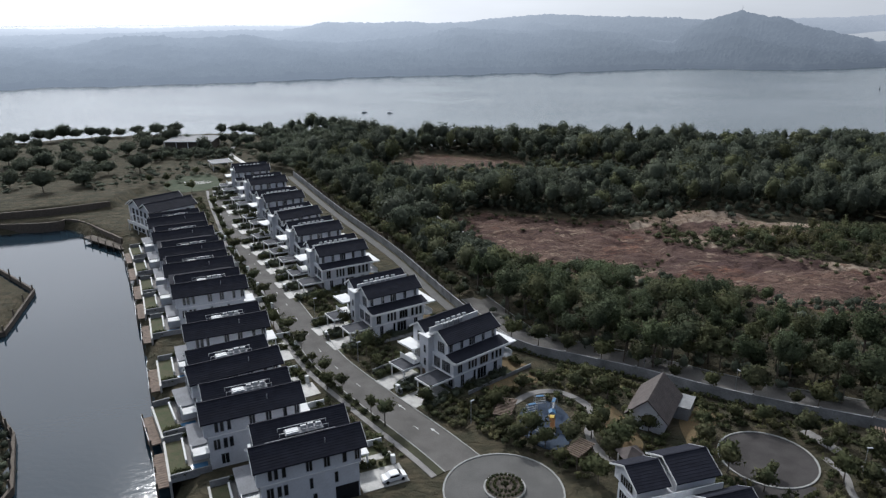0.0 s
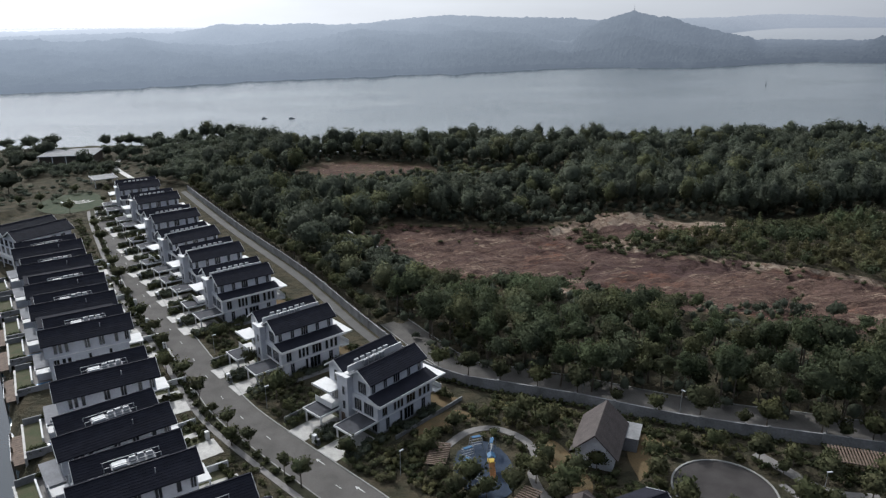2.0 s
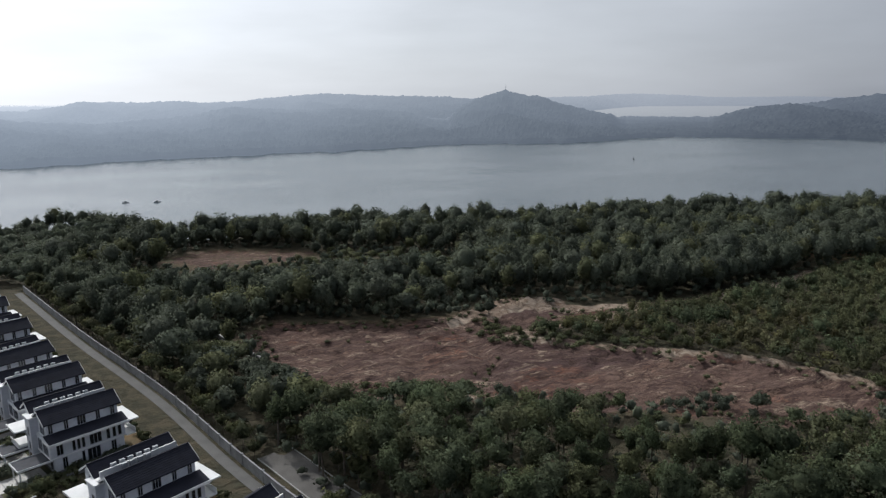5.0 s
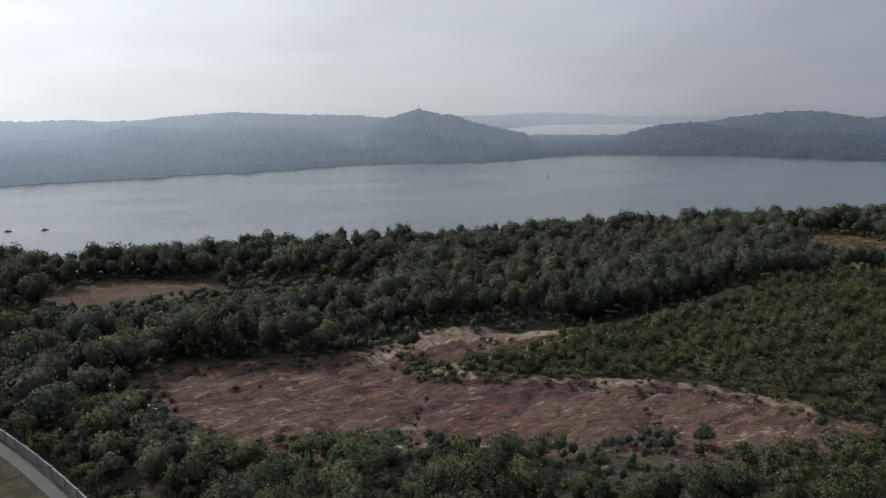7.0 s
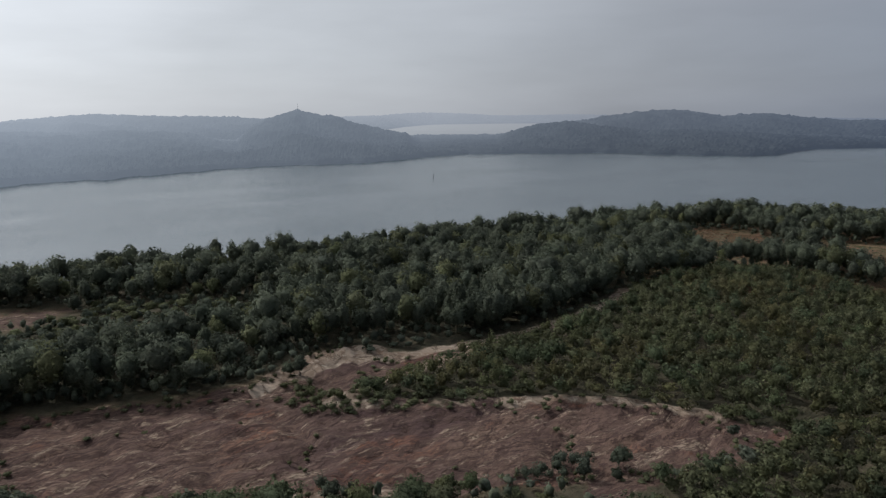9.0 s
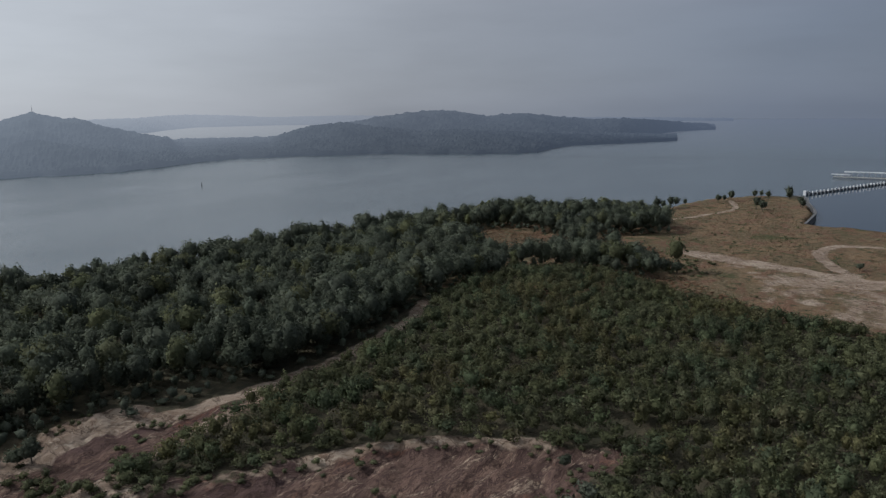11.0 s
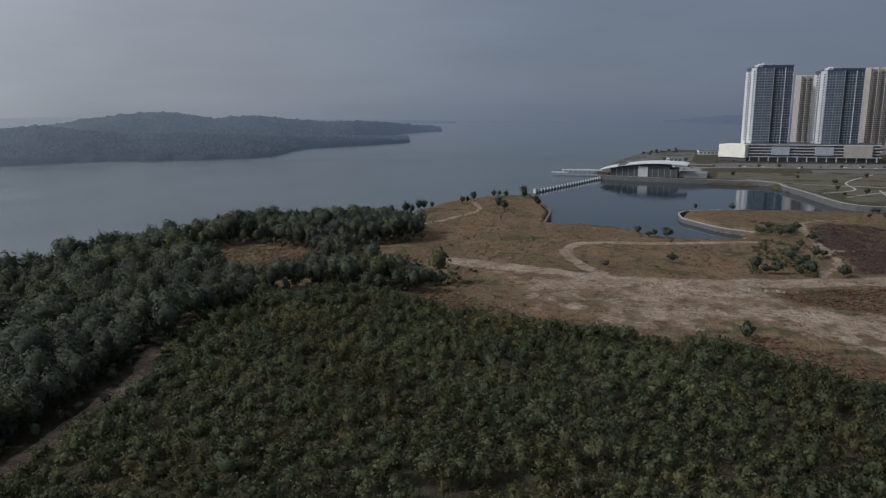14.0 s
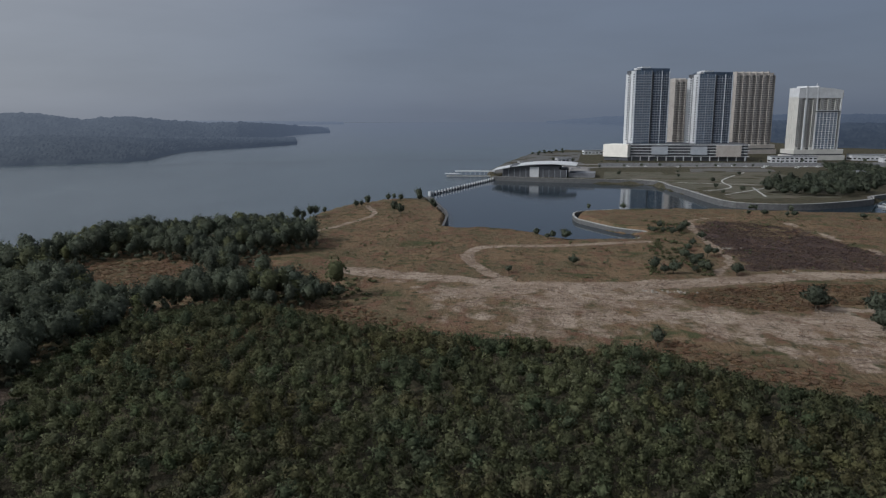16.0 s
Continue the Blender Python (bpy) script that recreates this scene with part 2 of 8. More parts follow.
# ---- building tools ----
class Shape:
    """Collects boxes, prisms and strips into one mesh."""

    def __init__(self):
        self.v, self.f = [], []

    def add(self, verts, faces):
        k = len(self.v)
        self.v += [tuple(p) for p in verts]
        self.f += [tuple(i + k for i in f) for f in faces]
        return self

    def box(self, x0, x1, y0, y1, z0, z1):
        v = [(x, y, z) for z in (z0, z1) for x, y in ((x0, y0), (x1, y0), (x1, y1), (x0, y1))]
        return self.add(v, [(3, 2, 1, 0), (4, 5, 6, 7), (0, 1, 5, 4), (1, 2, 6, 5), (2, 3, 7, 6), (3, 0, 4, 7)])

    def prism(self, outline, z0, z1):
        n = len(outline)
        v = [(x, y, z0) for x, y in outline] + [(x, y, z1) for x, y in outline]
        return self.add(v, [tuple(range(n))[::-1], tuple(range(n, 2 * n))] + [(i, (i + 1) % n, n + (i + 1) % n, n + i) for i in range(n)])

    def gable(self, x0, x1, y0, y1, z, rise, thick=0.22):
        """A pitched roof slab with its ridge along x."""
        ym = (y0 + y1) / 2
        prof = [(y0, z), (ym, z + rise), (y1, z), (y1, z - thick), (ym, z + rise - thick), (y0, z - thick)]
        v = [(x, y, zz) for x in (x0, x1) for y, zz in prof]
        f = [(i, (i + 1) % 6, 6 + (i + 1) % 6, 6 + i) for i in range(6)]
        return self.add(v, f + [(0, 5, 4, 1), (1, 4, 3, 2), (6, 7, 10, 11), (7, 8, 9, 10)])

    def tube(self, rings, sides=8, cap=True):
        """Rings of (x, y, z, radius)."""
        v = [(x + r * math.cos(2 * math.pi * i / sides), y + r * math.sin(2 * math.pi * i / sides), z) for x, y, z, r in rings for i in range(sides)]
        f = [(k * sides + i, k * sides + (i + 1) % sides, (k + 1) * sides + (i + 1) % sides, (k + 1) * sides + i) for k in range(len(rings) - 1) for i in range(sides)]
        if cap:
            f += [tuple(range(sides))[::-1], tuple(range((len(rings) - 1) * sides, len(rings) * sides))]
        return self.add(v, f)

    def ribbon(self, left, right, z, thick):
        """A slab between two lines of equal length, at height z (or a height for each point)."""
        n = len(left)
        zs = z if hasattr(z, "__len__") else [z] * n
        v = [(*p, h) for p, h in zip(left, zs)] + [(*p, h) for p, h in zip(right, zs)]
        v += [(x, y, h - thick) for x, y, h in v]
        f = []
        for i in range(n - 1):
            f += [(i, n + i, n + i + 1, i + 1), (2 * n + i, 2 * n + i + 1, 3 * n + i + 1, 3 * n + i)]
            f += [(i, i + 1, 2 * n + i + 1, 2 * n + i), (n + i + 1, n + i, 3 * n + i, 3 * n + i + 1)]
        f += [(0, 2 * n, 3 * n, n), (n - 1, 2 * n - 1, 4 * n - 1, 3 * n - 1)]
        return self.add(v, f)

    def mesh(self, name, *mats):
        me = bpy.data.meshes.new(name)
        me.from_pydata(self.v, [], self.f)
        bm = bmesh.new()
        bm.from_mesh(me)
        bmesh.ops.recalc_face_normals(bm, faces=bm.faces)
        bm.to_mesh(me)
        bm.free()
        for m in mats:
            me.materials.append(m)
        return me


def part(name, shape, mat, parent, label=""):
    ob = new(name, shape.mesh(name, mat) if isinstance(shape, Shape) else shape)
    if parent is not None:
        ob.parent = parent
    return tagged(ob, label)


def thing(name, label, category, group="", m=None, kind=""):
    ob = new(name)
    if m is not None:
        ob.matrix_world = m
    return tagged(ob, label, category, group, kind)


def inside(poly, x, y):
    """Which of the points lie in the polygon."""
    x, y = np.asarray(x, float), np.asarray(y, float)
    hit = np.zeros(x.shape, bool)
    for (x0, y0), (x1, y1) in zip(poly, poly[1:] + poly[:1]):
        cross = (y0 > y) != (y1 > y)
        if y1 != y0:
            hit ^= cross & (x < (x1 - x0) * (y - y0) / (y1 - y0) + x0)
    return hit


def off_line(line, x, y, closed=False):
    """The distance of the points from a line of points."""
    x, y = np.asarray(x, float), np.asarray(y, float)
    best = np.full(x.shape, 1e9)
    ends = line[1:] + (line[:1] if closed else [])
    for (x0, y0), (x1, y1) in zip(line, ends):
        dx, dy = x1 - x0, y1 - y0
        t = np.clip(((x - x0) * dx + (y - y0) * dy) / (dx * dx + dy * dy + 1e-9), 0, 1)
        best = np.minimum(best, np.hypot(x - x0 - t * dx, y - y0 - t * dy))
    return best


def signed(poly, x, y):
    d = off_line(poly, x, y, True)
    return np.where(inside(poly, x, y), d, -d)


def smooth_line(line, step):
    """A rounded line through the points, in even steps."""
    p = np.array(line, float)
    q = np.vstack([2 * p[0] - p[1], p, 2 * p[-1] - p[-2]])
    out = []
    for i in range(1, len(q) - 2):
        n = max(1, int(np.linalg.norm(q[i + 1] - q[i]) / step))
        for t in np.arange(n) / n:
            out.append(0.5 * (2 * q[i] + (q[i + 1] - q[i - 1]) * t + (2 * q[i - 1] - 5 * q[i] + 4 * q[i + 1] - q[i + 2]) * t**2 + (3 * q[i] - q[i - 1] - 3 * q[i + 1] + q[i + 2]) * t**3))
    return [tuple(a) for a in out] + [tuple(p[-1])]


def beside(line, off):
    """The line moved to its left by off metres."""
    p = np.array(line, float)
    d = np.gradient(p, axis=0)
    d /= np.linalg.norm(d, axis=1)[:, None] + 1e-9
    return [tuple(a) for a in p + off * np.stack([-d[:, 1], d[:, 0]], 1)]


def ripple(x, y, size, seed):
    """Cheap smooth noise in -1..1, vectorised."""
    rng = np.random.default_rng(seed)
    out = np.zeros(np.shape(x))
    for k in range(6):
        a, p, s = rng.uniform(0, 2 * math.pi), rng.uniform(0, 6.28), rng.uniform(0.7, 1.6)
        b = rng.uniform(0, 2 * math.pi)
        out += np.sin((np.cos(a) * x + np.sin(a) * y) * s * 2 * math.pi / size + p + 1.5 * np.sin((np.cos(b) * x + np.sin(b) * y) * 1.3 * math.pi / size))
    return out / 6


def scatter(poly, gap, seed):
    """Points on a shaken grid in a polygon."""
    rng = np.random.default_rng(seed)
    p = np.array(poly)
    xs, ys = np.arange(p[:, 0].min(), p[:, 0].max(), gap), np.arange(p[:, 1].min(), p[:, 1].max(), gap)
    gx, gy = [a.ravel() for a in np.meshgrid(xs, ys)]
    gx, gy = gx + rng.uniform(-0.48, 0.48, gx.shape) * gap, gy + rng.uniform(-0.48, 0.48, gy.shape) * gap
    keep = inside(poly, gx, gy)
    return gx[keep], gy[keep]


def ball(level):
    bm = bmesh.new()
    bmesh.ops.create_icosphere(bm, subdivisions=level, radius=1.0)
    bm.faces.ensure_lookup_table()
    out = np.array([[tuple(v.co) for v in f.verts] for f in bm.faces])
    bm.free()
    return out.reshape(-1, 3)


BALLS = {1: ball(1), 2: ball(2)}


def crowns(x, y, z, height, width, leaves, seed, leaf=0.8, low=0.25, lobes=11, core=2, lump=0.62, bias=0.3, inner=0.76, loose=0.3):
    """Many leafy crowns in one array: three corners a leaf, with the rounded crown's normals and the tree's own tone. Each crown has an uneven leafy core with lobes, and loose leaf clumps all over it."""
    rng = np.random.default_rng(seed)
    n = len(x)
    lobe = rng.normal(size=(n, lobes, 3))
    lobe[..., 2] = np.abs(lobe[..., 2]) * 0.9 - 0.2
    lobe /= np.linalg.norm(lobe, axis=-1, keepdims=True)
    big = rng.uniform(0.5, 1.0, (n, 1, lobes))
    w, h = np.asarray(width)[:, None], np.asarray(height)[:, None]
    axes = np.stack([w * 0.5 * rng.uniform(0.85, 1.15, (n, 1)), w * 0.5 * rng.uniform(0.85, 1.15, (n, 1)), h * (1 - low) * 0.5 + 0 * w], -1)
    mid = np.stack([np.asarray(x)[:, None] + 0 * w, np.asarray(y)[:, None] + 0 * w, np.asarray(z)[:, None] + h * (1 + low) * 0.5], -1)

    def skin(way):
        """Points on the lobed crown and their normals."""
        near = np.einsum("nki,nli->nkl", way, lobe)
        pull = big * np.exp(13.0 * (near - 1))
        best = pull.argmax(-1)
        out = 1 - lump * 0.6 + lump * pull.max(-1)
        d = lobe[np.arange(n)[:, None], best]
        tilt = way - d * np.einsum("nki,nki->nk", way, d)[..., None]
        nrm = way / axes * axes.mean(-1, keepdims=True) + 1.8 * lump * pull.max(-1)[..., None] * tilt
        return way * out[..., None], nrm / np.linalg.norm(nrm, axis=-1, keepdims=True)

    tone = rng.uniform(0, 1, (n, 1, 3))
    tone[:, 0, 0] = 0.55 * tone[:, 0, 0] + 0.45 * np.clip(0.5 + 0.8 * ripple(np.asarray(x, float), np.asarray(y, float), 75, 15), 0, 1)
    way = rng.normal(size=(n, leaves, 3))
    way[..., 2] = way[..., 2] * 0.9 + bias
    way /= np.linalg.norm(way, axis=-1, keepdims=True)
    at, out = skin(way)
    c = mid + at * axes * (0.72 + 0.33 * rng.uniform(0, 1, (n, leaves, 1)) ** 0.7)
    nrm = out + rng.normal(size=way.shape) * 0.7
    nrm /= np.linalg.norm(nrm, axis=-1, keepdims=True)
    t1 = np.cross(nrm, rng.normal(size=nrm.shape))
    t1 /= np.linalg.norm(t1, axis=-1, keepdims=True) + 1e-9
    t2 = np.cross(nrm, t1)
    s = leaf * rng.uniform(0.55, 1.25, (n, leaves, 1)) * np.sqrt(np.asarray(width)[:, None, None] / 5.0)
    soft = out + rng.normal(size=way.shape) * loose
    soft[..., 2] += 0.12
    soft /= np.linalg.norm(soft, axis=-1, keepdims=True)
    corners = np.stack([c + t1 * s, c - t1 * s * 0.5 + t2 * s * 0.8, c - t1 * s * 0.5 - t2 * s * 0.8], 2).reshape(-1, 3)
    rows = [np.hstack([corners, np.repeat(soft.reshape(-1, 3), 3, axis=0), np.repeat((tone + 0 * c).reshape(-1, 3), 3, axis=0)])]
    if core:
        way = np.repeat(BALLS[core][None], n, axis=0)
        at, out = skin(way)
        c = mid + at * axes * inner
        rows.append(np.hstack([c.reshape(-1, 3), out.reshape(-1, 3), (tone + 0 * c).reshape(-1, 3)]))
    return np.vstack(rows)


def leaf_mesh(name, corners, mat):
    me = bpy.data.meshes.new(name)
    k = len(corners)
    me.vertices.add(k)
    me.vertices.foreach_set("co", corners[:, :3].astype(np.float32).ravel())
    me.loops.add(k)
    me.loops.foreach_set("vertex_index", np.arange(k, dtype=np.int32))
    me.polygons.add(k // 3)
    me.polygons.foreach_set("loop_start", np.arange(0, k, 3, dtype=np.int32))
    me.polygons.foreach_set("loop_total", np.full(k // 3, 3, dtype=np.int32))
    me.polygons.foreach_set("use_smooth", np.ones(k // 3, bool))
    me.update(calc_edges=True)
    me.attributes.new("custom_normal", "FLOAT_VECTOR", "POINT").data.foreach_set("vector", corners[:, 3:6].astype(np.float32).ravel())
    me.color_attributes.new("tone", "FLOAT_COLOR", "POINT").data.foreach_set("color", np.hstack([corners[:, 6:9], np.ones((k, 1))]).astype(np.float32).ravel())
    me.materials.append(mat)
    return me


def leafy(parent, name, x, y, z, height, width, leaves, seed, mat, leaf=0.3, low=0.05):
    c = crowns(np.array(x, float), np.array(y, float), np.array(z, float), np.full(len(x), height), np.full(len(x), width), leaves, seed, leaf, low, 5, 1)
    ob = new(name, leaf_mesh(name, c, mat))
    ob.parent = parent
    return ob


# ---- ground, water and far shores ----
LAND = 4.0
MAIN = [(-900, 330), (-420, 385), (-300, 412), (-250, 424), (-232, 438), (-200, 449), (-156, 454), (-100, 454), (-66, 456), (-26, 412), (32, 415), (100, 405), (160, 396), (241, 392), (301, 384), (400, 368), (452, 358),
        (478, 300), (486, 284), (519, 281), (581, 278), (625, 262), (652, 240), (660, 212), (572, 187), (513, 180), (511, 139), (498, 124), (475, 103), (481, 70), (509, 56), (522, 74), (563, 94), (594, 89),
        (611, 45), (613, -6), (613, -43), (603, -86), (612, -143), (640, -250), (640, -900), (-900, -900)]
CANAL = [(-46, 99), (-62, 131), (-75, 158), (-98, 206), (-114, 232), (-142, 254), (-164, 247), (-330, 242), (-330, 40), (-30, 40), (-36, 72)]
ISLES = ([(-140, 207), (-120, 190), (-112, 162), (-150, 130), (-215, 140), (-215, 215)], [(-90, 123), (-83, 116), (-74, 100), (-72, 60), (-110, 60), (-112, 118)])
TOWN = [(849, 169), (830, 90), (814, 5), (729, -14), (655, -27), (641, -90), (674, -145), (711, -174), (800, -330), (820, -900), (4500, -1500), (4500, -900), (2400, -420), (1700, -200), (1377, -4), (1410, 65), (1299, 128), (1180, 148), (1060, 166), (930, 180)]
RED = [(4, 253), (14, 263), (67, 248), (99, 262), (106, 250), (133, 238), (104, 231), (80, 227), (112, 208), (143, 186), (153, 168), (162, 150), (142, 150), (115, 156), (96, 170), (66, 182), (49, 193), (26, 196), (19, 205), (10, 228)]
CLEARING = [(-30, 362), (-6, 383), (43, 361), (36, 346), (-9, 337)]
TRACK = [(70, 246), (87, 255), (111, 248), (136, 243), (168, 242), (200, 249), (216, 253), (232, 262)]
SCRUB = [(80, 225), (104, 230), (136, 238), (168, 237), (214, 247), (238, 262), (256, 264), (282, 260), (308, 250), (312, 228), (306, 205), (293, 184), (287, 157), (280, 136), (277, 86), (252, 60), (247, 30), (262, -20), (330, -120), (190, -80), (160, 40), (150, 82), (130, 112), (106, 134), (100, 157), (116, 154), (142, 148), (163, 149), (153, 168), (143, 186), (112, 208)]
RUST = ([(104, 160), (109, 162), (112, 160), (113, 155), (109, 153), (105, 156)], [(146, 161), (150, 159), (155, 152), (151, 152)])
FENCE = [(-71, 327), (-41, 264), (-15, 213), (2, 174), (15, 148), (27, 140), (41, 133), (54, 125), (68, 118), (80, 113), (130, 90), (190, 60)]
SANDROAD = [(383, 208), (374, 181), (368, 148), (362, 116), (371, 66), (381, 38), (392, 2), (396, -29), (400, -90)]
BRANCH = [(362, 126), (378, 141), (412, 156), (436, 154), (446, 147), (451, 113), (470, 62)]
PATHS = ([(476, 258), (504, 247), (555, 236), (598, 250)], [(567, -4), (546, 22), (487, 28), (424, 29), (388, 45)], [(545, -38), (486, -45), (444, -52), (410, -66)])
HEATH = [(522, 23), (548, 10), (545, -12), (522, -35), (488, -40), (440, -50), (408, -38), (404, 4), (400, 24), (432, 24), (463, 25), (481, 28)]
STRIP = [(347, 71), (362, 57), (367, 41), (376, 14), (378, -21), (374, -60), (350, -40), (346, -8), (346, 8), (334, 30), (335, 52)]
SAND = [(372, 199), (376, 135), (372, 65), (374, -15), (370, -60), (300, -30), (265, 31), (280, 50), (300, 76), (284, 110), (286, 128), (312, 161), (342, 182)]

RIM = [(140, 236), (118, 234), (96, 229), (82, 226), (98, 214), (120, 202), (143, 186), (155, 165)]


def spans(*pieces):
    out = []
    for a, b, step in pieces:
        out += list(np.arange(a, b, step))
    return np.array(out)


GX = np.concatenate([-np.geomspace(4800, 270, 22), spans((-260, 0, 3.0), (0, 171, 1.5), (171, 480, 3.0), (480, 900, 5.0), (900, 1500, 14.0)), np.geomspace(1520, 4800, 16)])
GY = np.concatenate([-np.geomspace(4800, 330, 20), spans((-320, 20, 6.0), (20, 140, 3.0), (140, 266, 1.5), (266, 470, 3.0)), np.geomspace(480, 4800, 20)])
gx, gy = np.meshgrid(GX, GY)
gx, gy = gx.ravel(), gy.ravel()


def shore_step(d, width=5.0):
    t = np.clip(d / width + 0.35, 0, 1)
    return t * t * (3 - 2 * t)


water_side = signed(CANAL, gx, gy)
for isle in ISLES:
    water_side = np.minimum(water_side, -signed(isle, gx, gy))
main = np.minimum(signed(MAIN, gx, gy) + 2.5 * ripple(gx, gy, 28, 3), -water_side)
land = np.maximum(shore_step(main), shore_step(signed(TOWN, gx, gy)))
gz = -2.5 + land * (LAND + 2.5)
# low mounds in the open ground, gullies in the bare earth
wild = np.clip(off_line(FENCE, gx, gy) / 25, 0, 1) * land * ~inside(FENCE + [(190, -300), (-900, -300), (-900, 440), (-60, 440)], gx, gy)
gz += wild * (0.5 * ripple(gx, gy, 60, 4) + 0.25 * ripple(gx, gy, 17, 5))
bare = np.clip(signed(RED, gx, gy) / 4, 0, 1)
gz += bare * (0.5 * ripple(gx * 1.3, gy * 0.9, 19, 6) - 1.0 * np.exp(-((ripple(gx * 0.75, gy * 1.3, 30, 7) / 0.1) ** 2)))
gz -= bare * (0.65 * np.exp(-((ripple(gx * 0.6, gy * 1.5, 15, 118) / 0.13) ** 2)) + 0.4 * np.exp(-((ripple(gx * 0.6, gy * 1.5, 8, 119) / 0.16) ** 2)))
# the eroded, lumpy lip above the bare earth
lip = np.exp(-((off_line(RIM, gx, gy) / 2.6) ** 2)) * wild
gz += lip * (0.9 + 0.9 * ripple(gx, gy, 9, 125) + 0.5 * ripple(gx, gy, 4.5, 126))
# an eroded mound where the track meets the red earth
mound = np.exp(-(((gx - 99) / 11) ** 2 + ((gy - 256) / 6) ** 2))
gz += mound * (3.0 + 1.1 * ripple(gx, gy * 0.6, 7, 120)) - 0.9 * mound * np.exp(-((ripple(gx * 1.4, gy * 0.5, 9, 121) / 0.2) ** 2))
# the raised terrace north of the canal
TERRACE = [(-420, 228), (-250, 240), (-167, 254), (-133, 271)]
behind = off_line(TERRACE, gx, gy) * np.where(inside(TERRACE + [(-120, 420), (-420, 420)], gx, gy), 1, -1)
gz += 2.8 * np.clip(behind / 1.5 + 0.2, 0, 1) * (1 - np.clip((behind - 12) / 50, 0, 1)) * np.clip((-122 - gx) / 10, 0, 1) * (gx > -420)
isle_low = np.max([np.clip(signed(i, gx, gy) / 3, 0, 1) for i in ISLES], axis=0)
gz -= 2.7 * isle_low


def zone(poly, edge, wobble, seed):
    return np.clip((signed(poly, gx, gy) + wobble * ripple(gx, gy, 16, seed)) / edge * 0.5 + 0.5, 0, 1)


def lane(line, half, edge, seed):
    return np.clip((half - off_line(smooth_line(line, 4), gx, gy) + 1.2 * ripple(gx, gy, 14, seed)) / edge * 0.5 + 0.5, 0, 1)


red = zone(RED, 5, 5, 11)
red = np.maximum.reduce([red, zone(CLEARING, 6, 6, 12) * 0.58, *[zone(p, 1.5, 1.5, 122) for p in RUST]])
sand = np.maximum.reduce([lane(TRACK, 3.0, 2, 13), 0.8 * lane(RIM, 2.6, 3, 28), 0.85 * lane([(84, 250), (97, 257), (110, 253)], 5.5, 3, 29), 0.7 * lane([(50, 195), (64, 188), (76, 180)], 2.5, 3, 30), lane(SANDROAD, 6.5, 4, 14), lane(BRANCH, 3.2, 2.5, 15), *[lane(p, 2.0, 2, 16 + k) for k, p in enumerate(PATHS)], 0.56 * zone(SAND, 16, 18, 20)])
green = np.clip(zone(SCRUB, 10, 6, 21) + (gx < 250) * (1 - red) + (gx > 640), 0, 1)
sand = sand * (1 - 0.9 * zone(STRIP, 4, 4, 25))
heath = zone(HEATH, 8, 10, 26) * (1 - zone([(533, -1), (551, -23), (507, -30), (473, -14), (497, 0)], 8, 8, 27))
lively = np.stack([red, sand, green, heath], -1)

nx, ny = len(GX), len(GY)
i, j = np.meshgrid(np.arange(nx - 1), np.arange(ny - 1))
k = (j * nx + i).ravel()
me = bpy.data.meshes.new("ground")
me.from_pydata(np.stack([gx, gy, gz], -1).tolist(), [], np.stack([k, k + 1, k + nx + 1, k + nx], -1).tolist())
layer = me.color_attributes.new("zones", "FLOAT_COLOR", "POINT")
layer.data.foreach_set("color", lively.astype(np.float32).ravel())
me.polygons.foreach_set("use_smooth", np.ones(len(me.polygons), bool))


